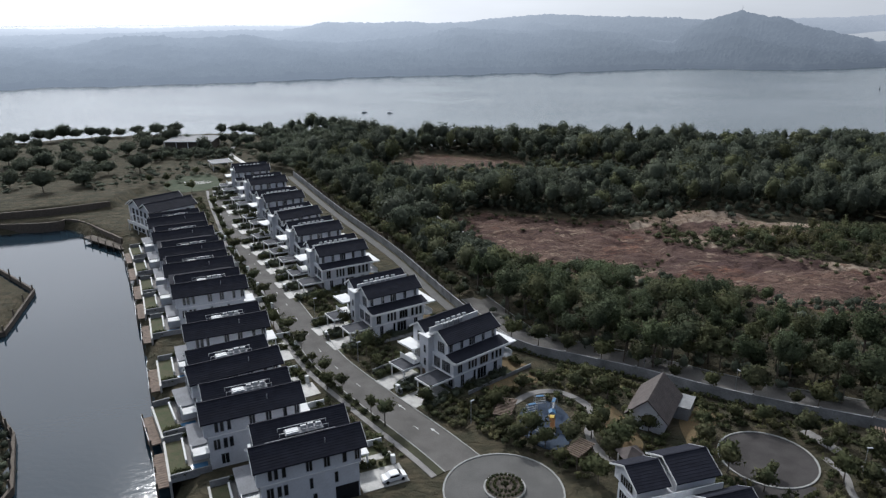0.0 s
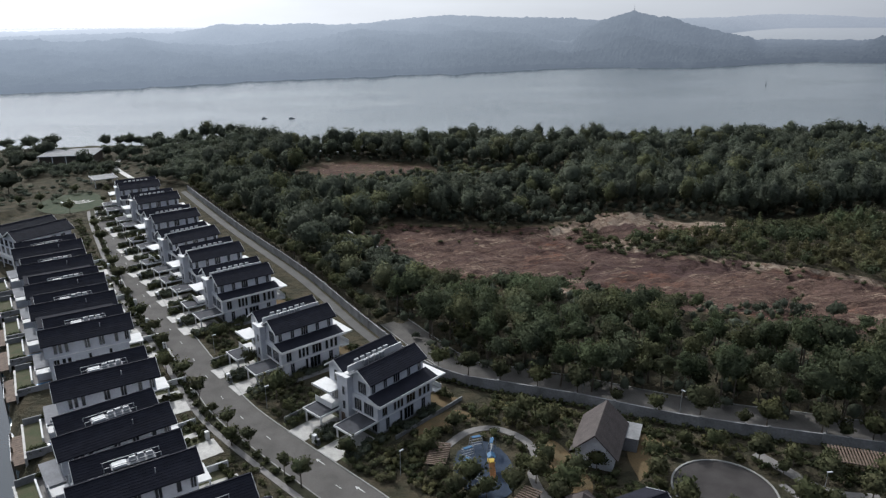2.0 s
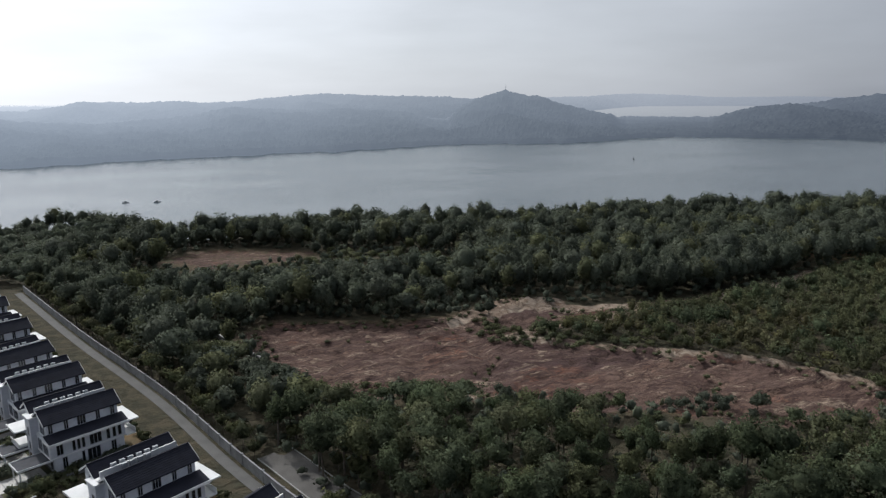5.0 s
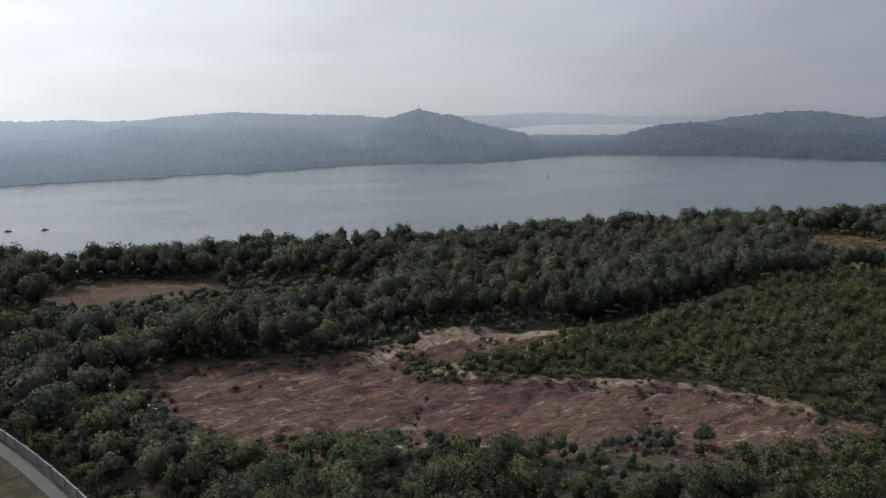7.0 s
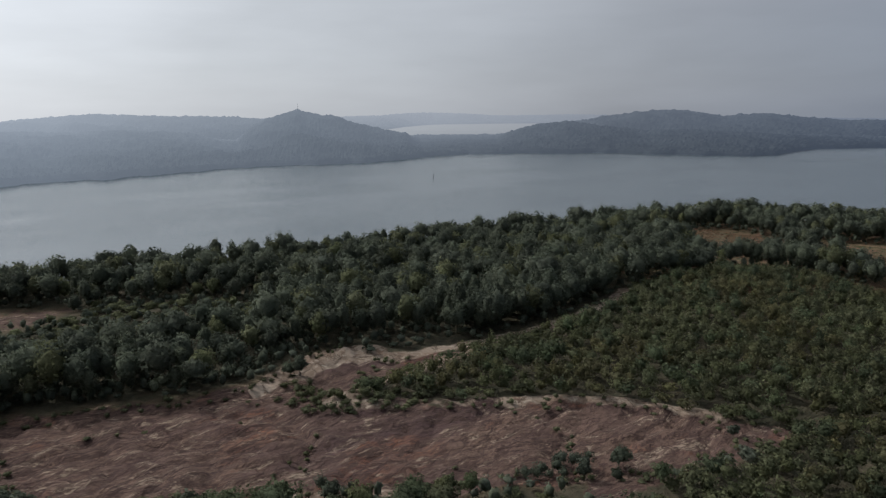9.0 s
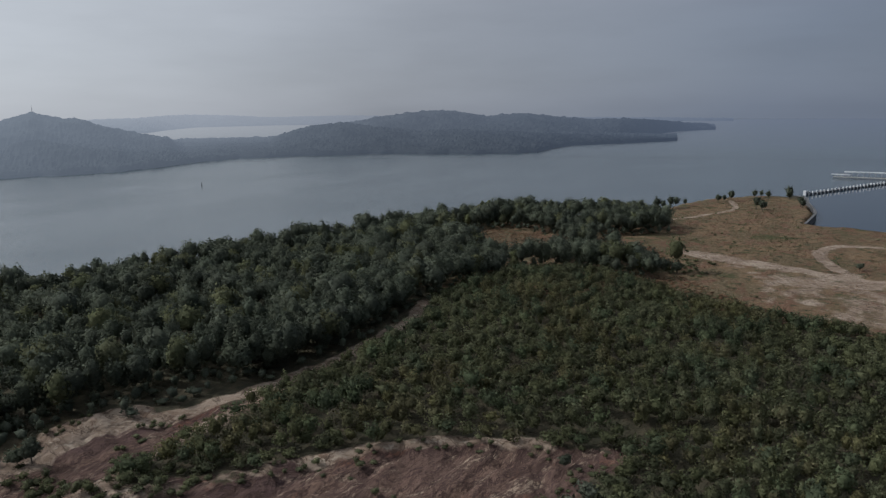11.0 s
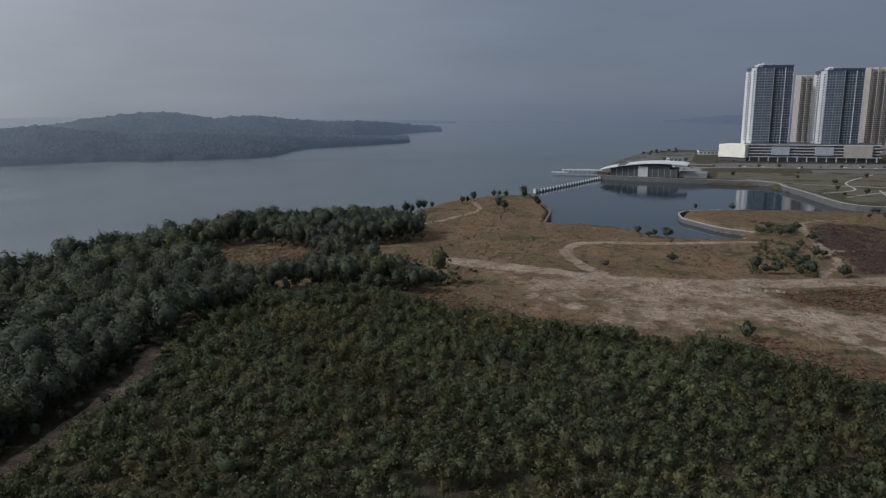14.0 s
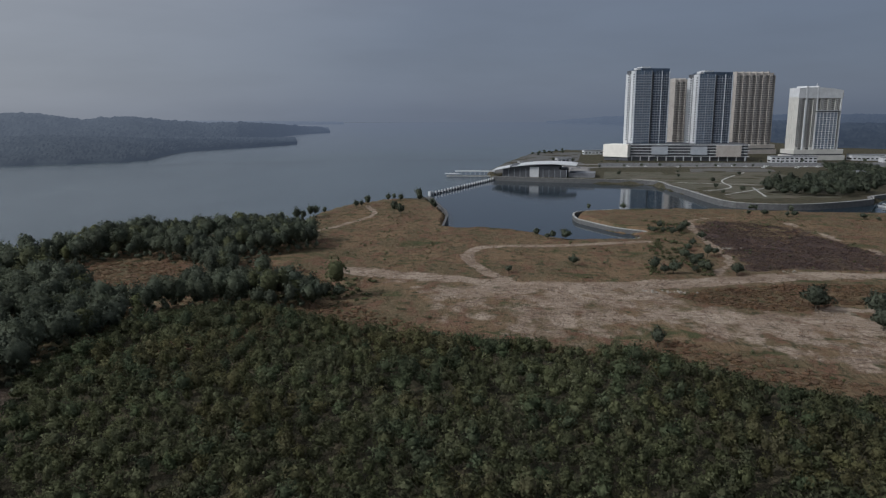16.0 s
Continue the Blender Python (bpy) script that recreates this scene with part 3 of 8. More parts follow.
def ground_material():
    m = bpy.data.materials.new("open_ground")
    m.use_nodes = True
    n, l = m.node_tree.nodes, m.node_tree.links
    b = n["Principled BSDF"]
    b.inputs["Roughness"].default_value, b.inputs["Specular IOR Level"].default_value = 0.95, 0.1
    geo, zones, parts = n.new("ShaderNodeNewGeometry"), n.new("ShaderNodeVertexColor"), n.new("ShaderNodeSeparateColor")
    zones.layer_name = "zones"
    l.new(zones.outputs["Color"], parts.inputs["Color"])

    def noise_of(scale, detail, squash=(1, 1, 1), warp=0.0):
        mp, t = n.new("ShaderNodeMapping"), n.new("ShaderNodeTexNoise")
        mp.inputs["Scale"].default_value = squash
        l.new(geo.outputs["Position"], mp.inputs["Vector"])
        l.new(mp.outputs["Vector"], t.inputs["Vector"])
        t.inputs["Scale"].default_value, t.inputs["Detail"].default_value, t.inputs["Roughness"].default_value = scale, detail, 0.65
        t.inputs["Distortion"].default_value = warp
        return t.outputs["Fac"]

    def blend(fac, a, c):
        x = n.new("ShaderNodeMix")
        x.data_type = "RGBA"
        l.new(fac, x.inputs["Factor"])
        for s, v in (("A", a), ("B", c)):
            if isinstance(v, tuple):
                x.inputs[s].default_value = (*v, 1)
            else:
                l.new(v, x.inputs[s])
        return x.outputs["Result"]

    def curve(v, lo, hi):
        r = n.new("ShaderNodeMapRange")
        r.inputs["From Min"].default_value, r.inputs["From Max"].default_value = lo, hi
        l.new(v, r.inputs["Value"])
        return r.outputs["Result"]

    def ragged(v, scale=0.35):
        a = n.new("ShaderNodeMath")
        a.operation = "ADD"
        s = n.new("ShaderNodeMath")
        s.operation = "MULTIPLY_ADD"
        l.new(noise_of(scale, 7), s.inputs[0])
        s.inputs[1].default_value, s.inputs[2].default_value = 1.4, -0.7
        l.new(v, a.inputs[0])
        l.new(s.outputs["Value"], a.inputs[1])
        return curve(a.outputs["Value"], 0.42, 0.58)

    dry = blend(curve(noise_of(0.03, 7), 0.44, 0.56), (0.155, 0.106, 0.062), (0.112, 0.086, 0.05))
    dry = blend(curve(noise_of(0.07, 8, (1, 1.6, 1)), 0.5, 0.6), dry, (0.128, 0.072, 0.047))
    dry = blend(curve(noise_of(0.9, 6), 0.5, 0.72), dry, (0.195, 0.148, 0.098))
    dry = blend(curve(noise_of(0.22, 8), 0.38, 0.47), (0.058, 0.056, 0.03), dry)
    dry = blend(curve(noise_of(0.045, 8, (1.3, 0.8, 1), 0.8), 0.55, 0.62), dry, (0.062, 0.064, 0.03))
    moss = blend(curve(noise_of(0.25, 5), 0.4, 0.62), (0.046, 0.045, 0.029), (0.084, 0.071, 0.047))

    def gully(scale, squash, wide, warp=0.6):
        """Narrow winding lines, as rain cuts them."""
        ab = n.new("ShaderNodeMath")
        ab.operation = "ABSOLUTE"
        less = n.new("ShaderNodeMath")
        less.operation = "SUBTRACT"
        less.inputs[1].default_value = 0.5
        l.new(noise_of(scale, 6, squash, warp), less.inputs[0])
        l.new(less.outputs["Value"], ab.inputs[0])
        return curve(ab.outputs["Value"], 0.0, wide)

    # washed red earth: plum and rust clay, pale silt in the runs, dark rills
    earth = blend(curve(noise_of(0.022, 6, (0.7, 1.3, 1), 0.8), 0.4, 0.6), (0.08, 0.051, 0.048), (0.158, 0.104, 0.078))
    earth = blend(curve(noise_of(0.05, 7, (0.8, 1.3, 1), 0.5), 0.56, 0.66), earth, (0.165, 0.078, 0.05))
    earth = blend(curve(noise_of(0.16, 9, (0.55, 1.7, 1), 1.0), 0.54, 0.63), earth, (0.285, 0.22, 0.162))
    earth = blend(curve(noise_of(0.9, 8, (0.7, 1.3, 1)), 0.36, 0.5), (0.078, 0.05, 0.043), earth)
    earth = blend(gully(0.045, (0.6, 1.7, 1), 0.02), (0.042, 0.027, 0.024), earth)
    earth = blend(gully(0.11, (0.6, 1.6, 1), 0.035), (0.058, 0.036, 0.031), earth)
    earth = blend(gully(0.3, (0.6, 1.5, 1), 0.05), (0.08, 0.052, 0.042), earth)
    bright = blend(curve(noise_of(0.05, 8, (1.1, 0.9, 1), 0.9), 0.38, 0.62), (0.195, 0.142, 0.105), (0.31, 0.25, 0.193))
    bright = blend(curve(noise_of(0.2, 8, (1.2, 0.8, 1), 1.2), 0.36, 0.46), (0.145, 0.1, 0.071), bright)
    bright = blend(gully(0.07, (1.3, 0.7, 1), 0.022, 1.2), (0.1, 0.072, 0.053), bright)
    bright = blend(curve(noise_of(0.5, 7, (1, 1, 1), 0.5), 0.55, 0.68), bright, (0.36, 0.3, 0.236))
    col = blend(parts.outputs["Blue"], dry, moss)
    col = blend(ragged(zones.outputs["Alpha"], 0.2), col, blend(curve(noise_of(0.3, 6), 0.42, 0.6), (0.052, 0.036, 0.036), (0.082, 0.058, 0.046)))
    col = blend(ragged(parts.outputs["Red"]), col, earth)
    col = blend(ragged(parts.outputs["Green"], 0.09), col, bright)
    l.new(col, b.inputs["Base Color"])
    bp = n.new("ShaderNodeBump")
    bp.inputs["Strength"].default_value, bp.inputs["Distance"].default_value = 0.9, 2.0
    l.new(noise_of(0.3, 10, (0.8, 1.2, 1), 0.6), bp.inputs["Height"])
    l.new(bp.outputs["Normal"], b.inputs["Normal"])
    return m


me.materials.append(ground_material())
ground = tagged(new("ground", me), "bare and grassy coastal ground with red earth and sandy tracks", "ground", kind="structure")

sea = Shape().add([(-4800, -4800, 0), (4800, -4800, 0), (4800, 4800, 0), (-4800, 4800, 0)], [(0, 1, 2, 3)])
tagged(part("water", sea, SEA, None), "grey-blue sheltered sea water with light ripples", "water", kind="structure")


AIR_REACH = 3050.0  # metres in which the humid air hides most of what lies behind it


def ridge(name, crest, foot, label, seed, behind=260.0, steps=34, shore=7.0, tall=3.2):
    """Wooded hills far across the water. Rows of crest: bearing, distance, height; of foot: bearing, distance."""
    c, g = np.array(crest, float), np.array(foot, float)
    a = np.arange(c[0, 0], c[-1, 0], 0.14)
    top, high, low = np.interp(a, c[:, 0], c[:, 1]), np.interp(a, c[:, 0], c[:, 2]), np.interp(a, g[:, 0], g[:, 1])
    low = np.minimum(low + 16 * ripple(a * 60, 0 * a, 150, seed + 5), top - 20)
    s = np.concatenate([[-0.004, 0.0, 0.006, 0.02], np.linspace(0.04, 1.0, steps), [1.3, 2.0]])
    A, S = np.meshgrid(a, s, indexing="ij")
    R = np.where(S <= 1, low[:, None] + (top - low)[:, None] * S, top[:, None] + behind * (S - 1))
    X, Y = 30 + R * np.sin(np.radians(A)), 80 + R * np.cos(np.radians(A))
    t = np.clip(S, 0, 1)
    slope = np.where(S <= 1, 0.55 * t * t * (3 - 2 * t) + 0.45 * t, 1.35 - 0.35 * S)
    Z = np.clip(S / 0.012, -0.3, 1) * shore + np.maximum(high - shore, 0)[:, None] * slope
    Z += 4 * t * (1 - t) * (0.22 * high[:, None] * ripple(X, Y, 330, seed) + 0.12 * high[:, None] * ripple(X, Y, 120, seed + 1))
    rng = np.random.default_rng(seed)
    crown = np.abs(ripple(X, Y, 34, seed + 2)) * 1.5 + np.abs(ripple(X, Y, 15, seed + 3)) + rng.uniform(0, 0.4, X.shape) + np.clip(ripple(X, Y, 90, seed + 4), 0, 1) - 0.9
    Z += np.clip(S / 0.03, 0, 1) * tall * crown * np.clip(high / 14, 0.25, 1)[:, None]
    Z = np.where(S > 0.004, np.maximum(Z, 0.8), Z)
    na, ns = A.shape
    ii, jj = np.meshgrid(np.arange(na - 1), np.arange(ns - 1), indexing="ij")
    q = (ii * ns + jj).ravel()
    me = bpy.data.meshes.new(name)
    me.from_pydata(np.stack([X, Y, Z], -1).reshape(-1, 3).tolist(), [], np.stack([q, q + ns, q + ns + 1, q + 1], -1).tolist())
    # haze painted as emission, growing with distance and up the slope, brighter towards the sun
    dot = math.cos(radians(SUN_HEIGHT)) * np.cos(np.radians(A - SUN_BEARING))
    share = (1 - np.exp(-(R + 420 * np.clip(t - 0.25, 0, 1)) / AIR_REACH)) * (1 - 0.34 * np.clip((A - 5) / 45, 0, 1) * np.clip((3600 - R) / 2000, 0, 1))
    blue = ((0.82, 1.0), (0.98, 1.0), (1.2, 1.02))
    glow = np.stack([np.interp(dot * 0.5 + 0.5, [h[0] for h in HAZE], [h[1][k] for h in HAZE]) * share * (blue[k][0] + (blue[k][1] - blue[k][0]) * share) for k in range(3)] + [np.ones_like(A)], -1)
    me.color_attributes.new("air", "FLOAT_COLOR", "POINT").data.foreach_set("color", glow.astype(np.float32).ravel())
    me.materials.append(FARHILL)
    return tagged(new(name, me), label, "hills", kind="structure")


SHORE = [(-80, 900), (-36.4, 853), (-29, 821), (-20.6, 802), (-15.9, 817), (-2, 850), (8.6, 894), (17.9, 1000), (20, 1015), (25.5, 1024), (28.8, 1061), (33.1, 1177), (35.8, 1235), (41, 1240), (47.8, 1262), (51, 1235), (57, 1233), (59.3, 1260), (60.8, 1400), (62, 1490), (65.8, 1575), (69.5, 1690), (70.3, 1745)]
FRONT_CREST = [(-80, 1150, 30), (-36, 1199, 25), (-34, 1198, 29), (-31, 1195, 26), (-28.8, 1193, 35), (-27.2, 1191, 42), (-24, 1188, 43), (-22, 1186, 38), (-17.7, 1182, 42), (-14.7, 1180, 34), (-10, 1176, 28), (-3.3, 1300, 35), (0, 1329, 50), (2.7, 1328, 45), (6.4, 1327, 43), (9.3, 1326, 46), (13.7, 1325, 39), (16.4, 1324, 24), (17.4, 1340, 20), (18.2, 1450, 42),
               (19.7, 1473, 60), (21.1, 1473, 73), (22.2, 1472, 79), (22.9, 1472, 72), (25, 1472, 66), (25.9, 1471, 58), (28, 1471, 44), (29.9, 1471, 33), (30.8, 1480, 29), (31.5, 1600, 14), (32, 1740, 10), (38.2, 1740, 10), (38.6, 1600, 20), (40.2, 1560, 38), (41.2, 1545, 45), (43.8, 1540, 53), (45.4, 1540, 46), (47, 1540, 41), (50, 1540, 33), (53, 1540, 35), (57, 1540, 30), (59, 1550, 26), (61.4, 1600, 21), (65.8, 1660, 15), (69.3, 1740, 8), (70.3, 1766, 2)]
BACK_CREST = [(-80, 1950, 25), (-33, 1948, 26), (-16.7, 1931, 34), (-13.7, 1929, 32), (-11.5, 1927, 44), (-10.4, 1926, 53), (-7, 1924, 50), (-3.8, 1922, 53), (-0.9, 1920, 48), (1, 1950, 52), (3.6, 1950, 62), (7.7, 1950, 72), (9.9, 1950, 68), (13.1, 1950, 65), (17.6, 1950, 62), (20.3, 1960, 55), (24, 1960, 30), (27, 1960, 6)]
CAPE_CREST = [(42, 2080, 10), (43.7, 2070, 38), (46.6, 2075, 56), (49.2, 2090, 69), (52, 2090, 75), (53.8, 2090, 68), (55.5, 2090, 58), (58.8, 2090, 64), (61.5, 2095, 52), (64.2, 2110, 45), (66, 2110, 47), (68.1, 2150, 44), (69.4, 2250, 38), (71, 2500, 26), (72.4, 2750, 18), (73.2, 2880, 3)]
FAR_CREST = [(-80, 3400, 12), (-32, 3400, 17), (-29, 3400, 10), (-26, 3400, 18), (-23, 3400, 10), (-18, 3400, 20), (-10, 3400, 15), (0, 3400, 30), (20, 3400, 44), (26, 3400, 49), (29, 3450, 53), (31, 4000, 60), (33, 4300, 63), (36, 4300, 54), (38.6, 4300, 43), (44.5, 4300, 48), (50, 4300, 38), (60, 4300, 28), (70, 4300, 18), (74.5, 4400, 9)]
EAST_CREST = [(90.5, 4500, 3), (92.5, 4500, 22), (95, 4400, 40), (100, 3600, 52), (125, 3000, 64), (150, 3000, 60)]
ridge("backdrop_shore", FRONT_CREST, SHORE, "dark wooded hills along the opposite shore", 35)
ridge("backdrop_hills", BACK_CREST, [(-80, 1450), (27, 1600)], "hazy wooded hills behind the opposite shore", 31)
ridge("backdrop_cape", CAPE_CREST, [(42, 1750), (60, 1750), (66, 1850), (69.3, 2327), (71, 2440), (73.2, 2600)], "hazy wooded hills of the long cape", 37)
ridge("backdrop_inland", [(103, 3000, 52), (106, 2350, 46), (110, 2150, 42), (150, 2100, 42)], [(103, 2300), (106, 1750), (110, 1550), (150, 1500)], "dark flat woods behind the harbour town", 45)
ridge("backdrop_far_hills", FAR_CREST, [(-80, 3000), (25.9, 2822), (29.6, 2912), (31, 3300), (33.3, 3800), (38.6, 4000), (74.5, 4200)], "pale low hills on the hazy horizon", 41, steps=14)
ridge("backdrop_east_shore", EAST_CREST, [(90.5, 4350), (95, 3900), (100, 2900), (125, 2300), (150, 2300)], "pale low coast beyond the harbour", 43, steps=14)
# a slender mast on the highest hill
mast = thing("radio_mast", "slender lattice radio mast on the highest hill", "mast", "", Matrix.Translation((30 + 1472 * math.sin(radians(22.2)), 80 + 1472 * math.cos(radians(22.2)), 74)))
part("shaft", Shape().tube([(0, 0, 0, 0.7), (0, 0, 12, 0.3)], 6), METAL, mast)
part("aerial", Shape().tube([(0, 0, 12, 0.25), (0, 0, 17, 0.1)], 6), METAL, mast)


# the far reach of the sea, with haze mixed in as emission that grows outward
bear, reach = np.radians(np.arange(-100, 161, 4.0)), np.array([1150, 1350, 1600, 1900, 2300, 2800, 3500, 4200, 4780.0])
B, R = np.meshgrid(bear, reach, indexing="ij")
me = bpy.data.meshes.new("backdrop_sea")
nb, nr = B.shape
q = (np.arange(nb - 1)[:, None] * nr + np.arange(nr - 1)).ravel()
me.from_pydata(np.stack([30 + R * np.sin(B), 80 + R * np.cos(B), 0.08 + 0 * B], -1).reshape(-1, 3).tolist(), [], np.stack([q, q + nr, q + nr + 1, q + 1], -1).tolist())
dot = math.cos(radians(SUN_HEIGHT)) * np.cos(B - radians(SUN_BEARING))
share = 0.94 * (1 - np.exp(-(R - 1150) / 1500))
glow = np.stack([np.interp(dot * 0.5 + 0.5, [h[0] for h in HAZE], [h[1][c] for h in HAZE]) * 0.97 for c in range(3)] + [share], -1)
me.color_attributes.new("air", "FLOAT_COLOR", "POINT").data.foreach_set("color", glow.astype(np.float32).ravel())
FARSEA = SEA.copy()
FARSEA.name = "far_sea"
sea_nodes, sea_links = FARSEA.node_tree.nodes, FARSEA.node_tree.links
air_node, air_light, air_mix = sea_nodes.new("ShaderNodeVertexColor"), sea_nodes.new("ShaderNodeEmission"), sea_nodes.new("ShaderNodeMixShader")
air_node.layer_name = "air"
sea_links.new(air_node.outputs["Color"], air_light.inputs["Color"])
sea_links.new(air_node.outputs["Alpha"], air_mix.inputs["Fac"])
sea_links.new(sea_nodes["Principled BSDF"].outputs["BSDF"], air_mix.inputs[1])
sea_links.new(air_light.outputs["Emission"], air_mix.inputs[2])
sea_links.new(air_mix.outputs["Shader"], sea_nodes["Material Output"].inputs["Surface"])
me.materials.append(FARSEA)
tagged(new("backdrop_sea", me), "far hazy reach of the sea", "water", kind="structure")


def calm(name, poly, label):
    tagged(part(name, Shape().add([(x, y, 0.03) for x, y in poly], [tuple(range(len(poly)))]), CALM, None), label, "water", kind="structure")


calm("canal_water", CANAL, "still dark blue-grey canal water")
calm("harbour_water", [(660, 212), (706, 217), (849, 169), (830, 90), (814, 5), (729, -14), (655, -27), (641, -90), (674, -145), (640, -250), (560, -100), (560, 60), (470, 60), (470, 130), (500, 175), (572, 180)], "still dark harbour basin water")


# ---- woods ----
def ground_at(x, y):
    """The ground's height at points."""
    x, y = np.asarray(x, float), np.asarray(y, float)
    a = np.clip(np.searchsorted(GX, x) - 1, 0, nx - 2)
    c = np.clip(np.searchsorted(GY, y) - 1, 0, ny - 2)
    z = gz.reshape(ny, nx)
    u, v = (x - GX[a]) / (GX[a + 1] - GX[a]), (y - GY[c]) / (GY[c + 1] - GY[c])
    return (z[c, a] * (1 - u) + z[c, a + 1] * u) * (1 - v) + (z[c + 1, a] * (1 - u) + z[c + 1, a + 1] * u) * v


OPEN_EAST = [(262, 246), (276, 233), (310, 225), (345, 228), (372, 232), (392, 262), (372, 285), (384, 300), (420, 285), (412, 255), (425, 236), (460, 250), (476, 270), (500, 262), (700, 200), (700, -300), (200, -300), (277, 86)]
WOOD = [(-96, 438), (-66, 448), (-26, 408), (32, 411), (100, 401), (160, 392), (241, 388), (301, 380), (400, 364), (448, 354), (474, 300), (478, 276), (452, 250), (425, 236), (412, 250), (395, 264), (370, 246), (350, 220), (338, 200), (318, 203), (300, 222), (276, 236), (262, 250), (236, 266), (200, 254), (168, 248), (136, 249), (108, 256), (92, 268), (66, 256), (14, 270), (-2, 256), (8, 228), (17, 204), (26, 192), (50, 189), (68, 178), (98, 165), (116, 152), (144, 145), (150, 105), (160, 40), (190, -40), (170, 60), (120, 105), (88, 126), (60, 136), (34, 152), (20, 166), (5, 188), (-10, 222), (-36, 266), (-66, 326), (-84, 372)]


def wood(name, x, y, height, width, leaves, mat, label, seed, leaf, low=0.2, lobes=7, core=2, lump=0.62, inner=0.76, loose=0.3):
    z = ground_at(x, y) - 0.2
    corners = crowns(x, y, z, height, width, leaves, seed, leaf, low, lobes, core, lump, inner=inner, loose=loose)
    return tagged(new(name, leaf_mesh(name, corners, mat)), label, "trees", kind="stuff")


BROWN = [(362, 345), (388, 330), (386, 298), (360, 268), (318, 258), (310, 268), (322, 292), (340, 318)]
HOLLOW = [(388, 262), (385, 232), (362, 214), (338, 199), (338, 210), (350, 238), (362, 256)]
DRAIN = [(-62, 372), (-24, 297), (-10, 271), (1, 246), (10, 228)]
VILLAGE = FENCE + [(190, -300), (-900, -300), (-900, 440), (-60, 440)]
LOWLAND = [(-40, 345), (-8, 335), (38, 344), (48, 362), (100, 330), (96, 292), (60, 292), (10, 300), (-28, 308)]
OPENING = [(92, 168), (112, 156), (124, 148), (130, 132), (108, 128), (84, 148), (70, 166)]
rng = np.random.default_rng(51)


def wooded(x, y, gap):
    """Where trees may stand: the wood and its ragged rim, off the bare ground and the ways."""
    return ((signed(WOOD, x, y) > -8) & (signed(RED, x, y) < -gap) & (signed(CLEARING, x, y) < -gap) & (signed(BROWN, x, y) < -gap) & (signed(RUST[0], x, y) < -4) & (signed(HOLLOW, x, y) < -gap) & (signed(SCRUB, x, y) < 2) & (off_line(TRACK, x, y) > gap + 1.5)
            & (off_line(FENCE, x, y) > 5.5) & ~inside(VILLAGE, x, y) & (inside(WOOD, x, y) | ~inside(OPEN_EAST, x, y)) & (ground_at(x, y) > 1.5) & (off_line(DRAIN, x, y) > gap))


AROUND = [(-110, 460), (480, 460), (500, -60), (-60, -60), (-110, 300)]
wx, wy = scatter(AROUND, 5.7, 52)
keep = wooded(wx, wy, 2.2) & (off_line(TRACK[:3] + [(130, 244)], wx, wy) > 13)
wx, wy = wx[keep], wy[keep]
low_part = inside(LOWLAND, wx, wy) | (inside(OPENING, wx, wy))
giant = rng.uniform(size=wx.shape) < 0.2
wh = 11.3 + 0.6 * np.clip((wx - 200) / 100, 0, 1) + 2.6 * ripple(wx, wy, 45, 53) + 1.2 * ripple(wx, wy, 17, 97) + rng.uniform(-3.0, 2.5, wx.shape) + 2.6 * giant
ww = np.where(giant, rng.uniform(8.0, 11.5, wx.shape), rng.uniform(4.4, 8.0, wx.shape)) * (0.75 + 0.25 * wh / 12)
wh = wh + 3.0 * ((off_line(TRACK, wx, wy) < 22) & (wx > 105))
wh = np.where(low_part, rng.uniform(2.2, 4.8, wx.shape), wh)
ww = np.where(low_part, rng.uniform(3.6, 5.6, wx.shape), ww)
# the trees before the bare earth are low at its edge and rise towards the lane
fore = (wx < 175) & (wy < 235) & (off_line(TRACK, wx, wy) > 25)
wh = np.where(fore, np.minimum(wh, wh * np.clip(0.32 - signed(RED, wx, wy) / 30, 0.3, 0.92)), wh)
wh = np.where(np.hypot(wx - 104, wy - 149) < 13, np.minimum(wh, 2.6), wh)
ww = np.where(fore & (wh < 6), ww * 0.75, ww)
near = np.hypot(wx - 55, wy - 105) < 95
ww = np.where(near, ww * 0.86, ww)
stem_at = near & (wh > 5) & (off_line(FENCE, wx, wy) < 45)
stems = Shape()
for x, y, z, h, lean in zip(wx[stem_at], wy[stem_at], ground_at(wx, wy)[stem_at], wh[stem_at], rng.uniform(-0.6, 0.6, (stem_at.sum(), 2))):
    stems.tube([(x, y, z - 0.4, 0.22), (x + lean[0] * 0.4, y + lean[1] * 0.4, z + h * 0.35, 0.16), (x + lean[0], y + lean[1], z + h * 0.7, 0.08)], 6, False)
tagged(part("wood_stems", stems, BARK, None), "slender grey-brown stems under the wood's crowns", "tree stems", kind="stuff")
pale = (rng.uniform(size=wx.shape) < 0.13) | (ripple(wx, wy, 50, 74) > 0.6) | (low_part & (rng.uniform(size=wx.shape) < 0.7))
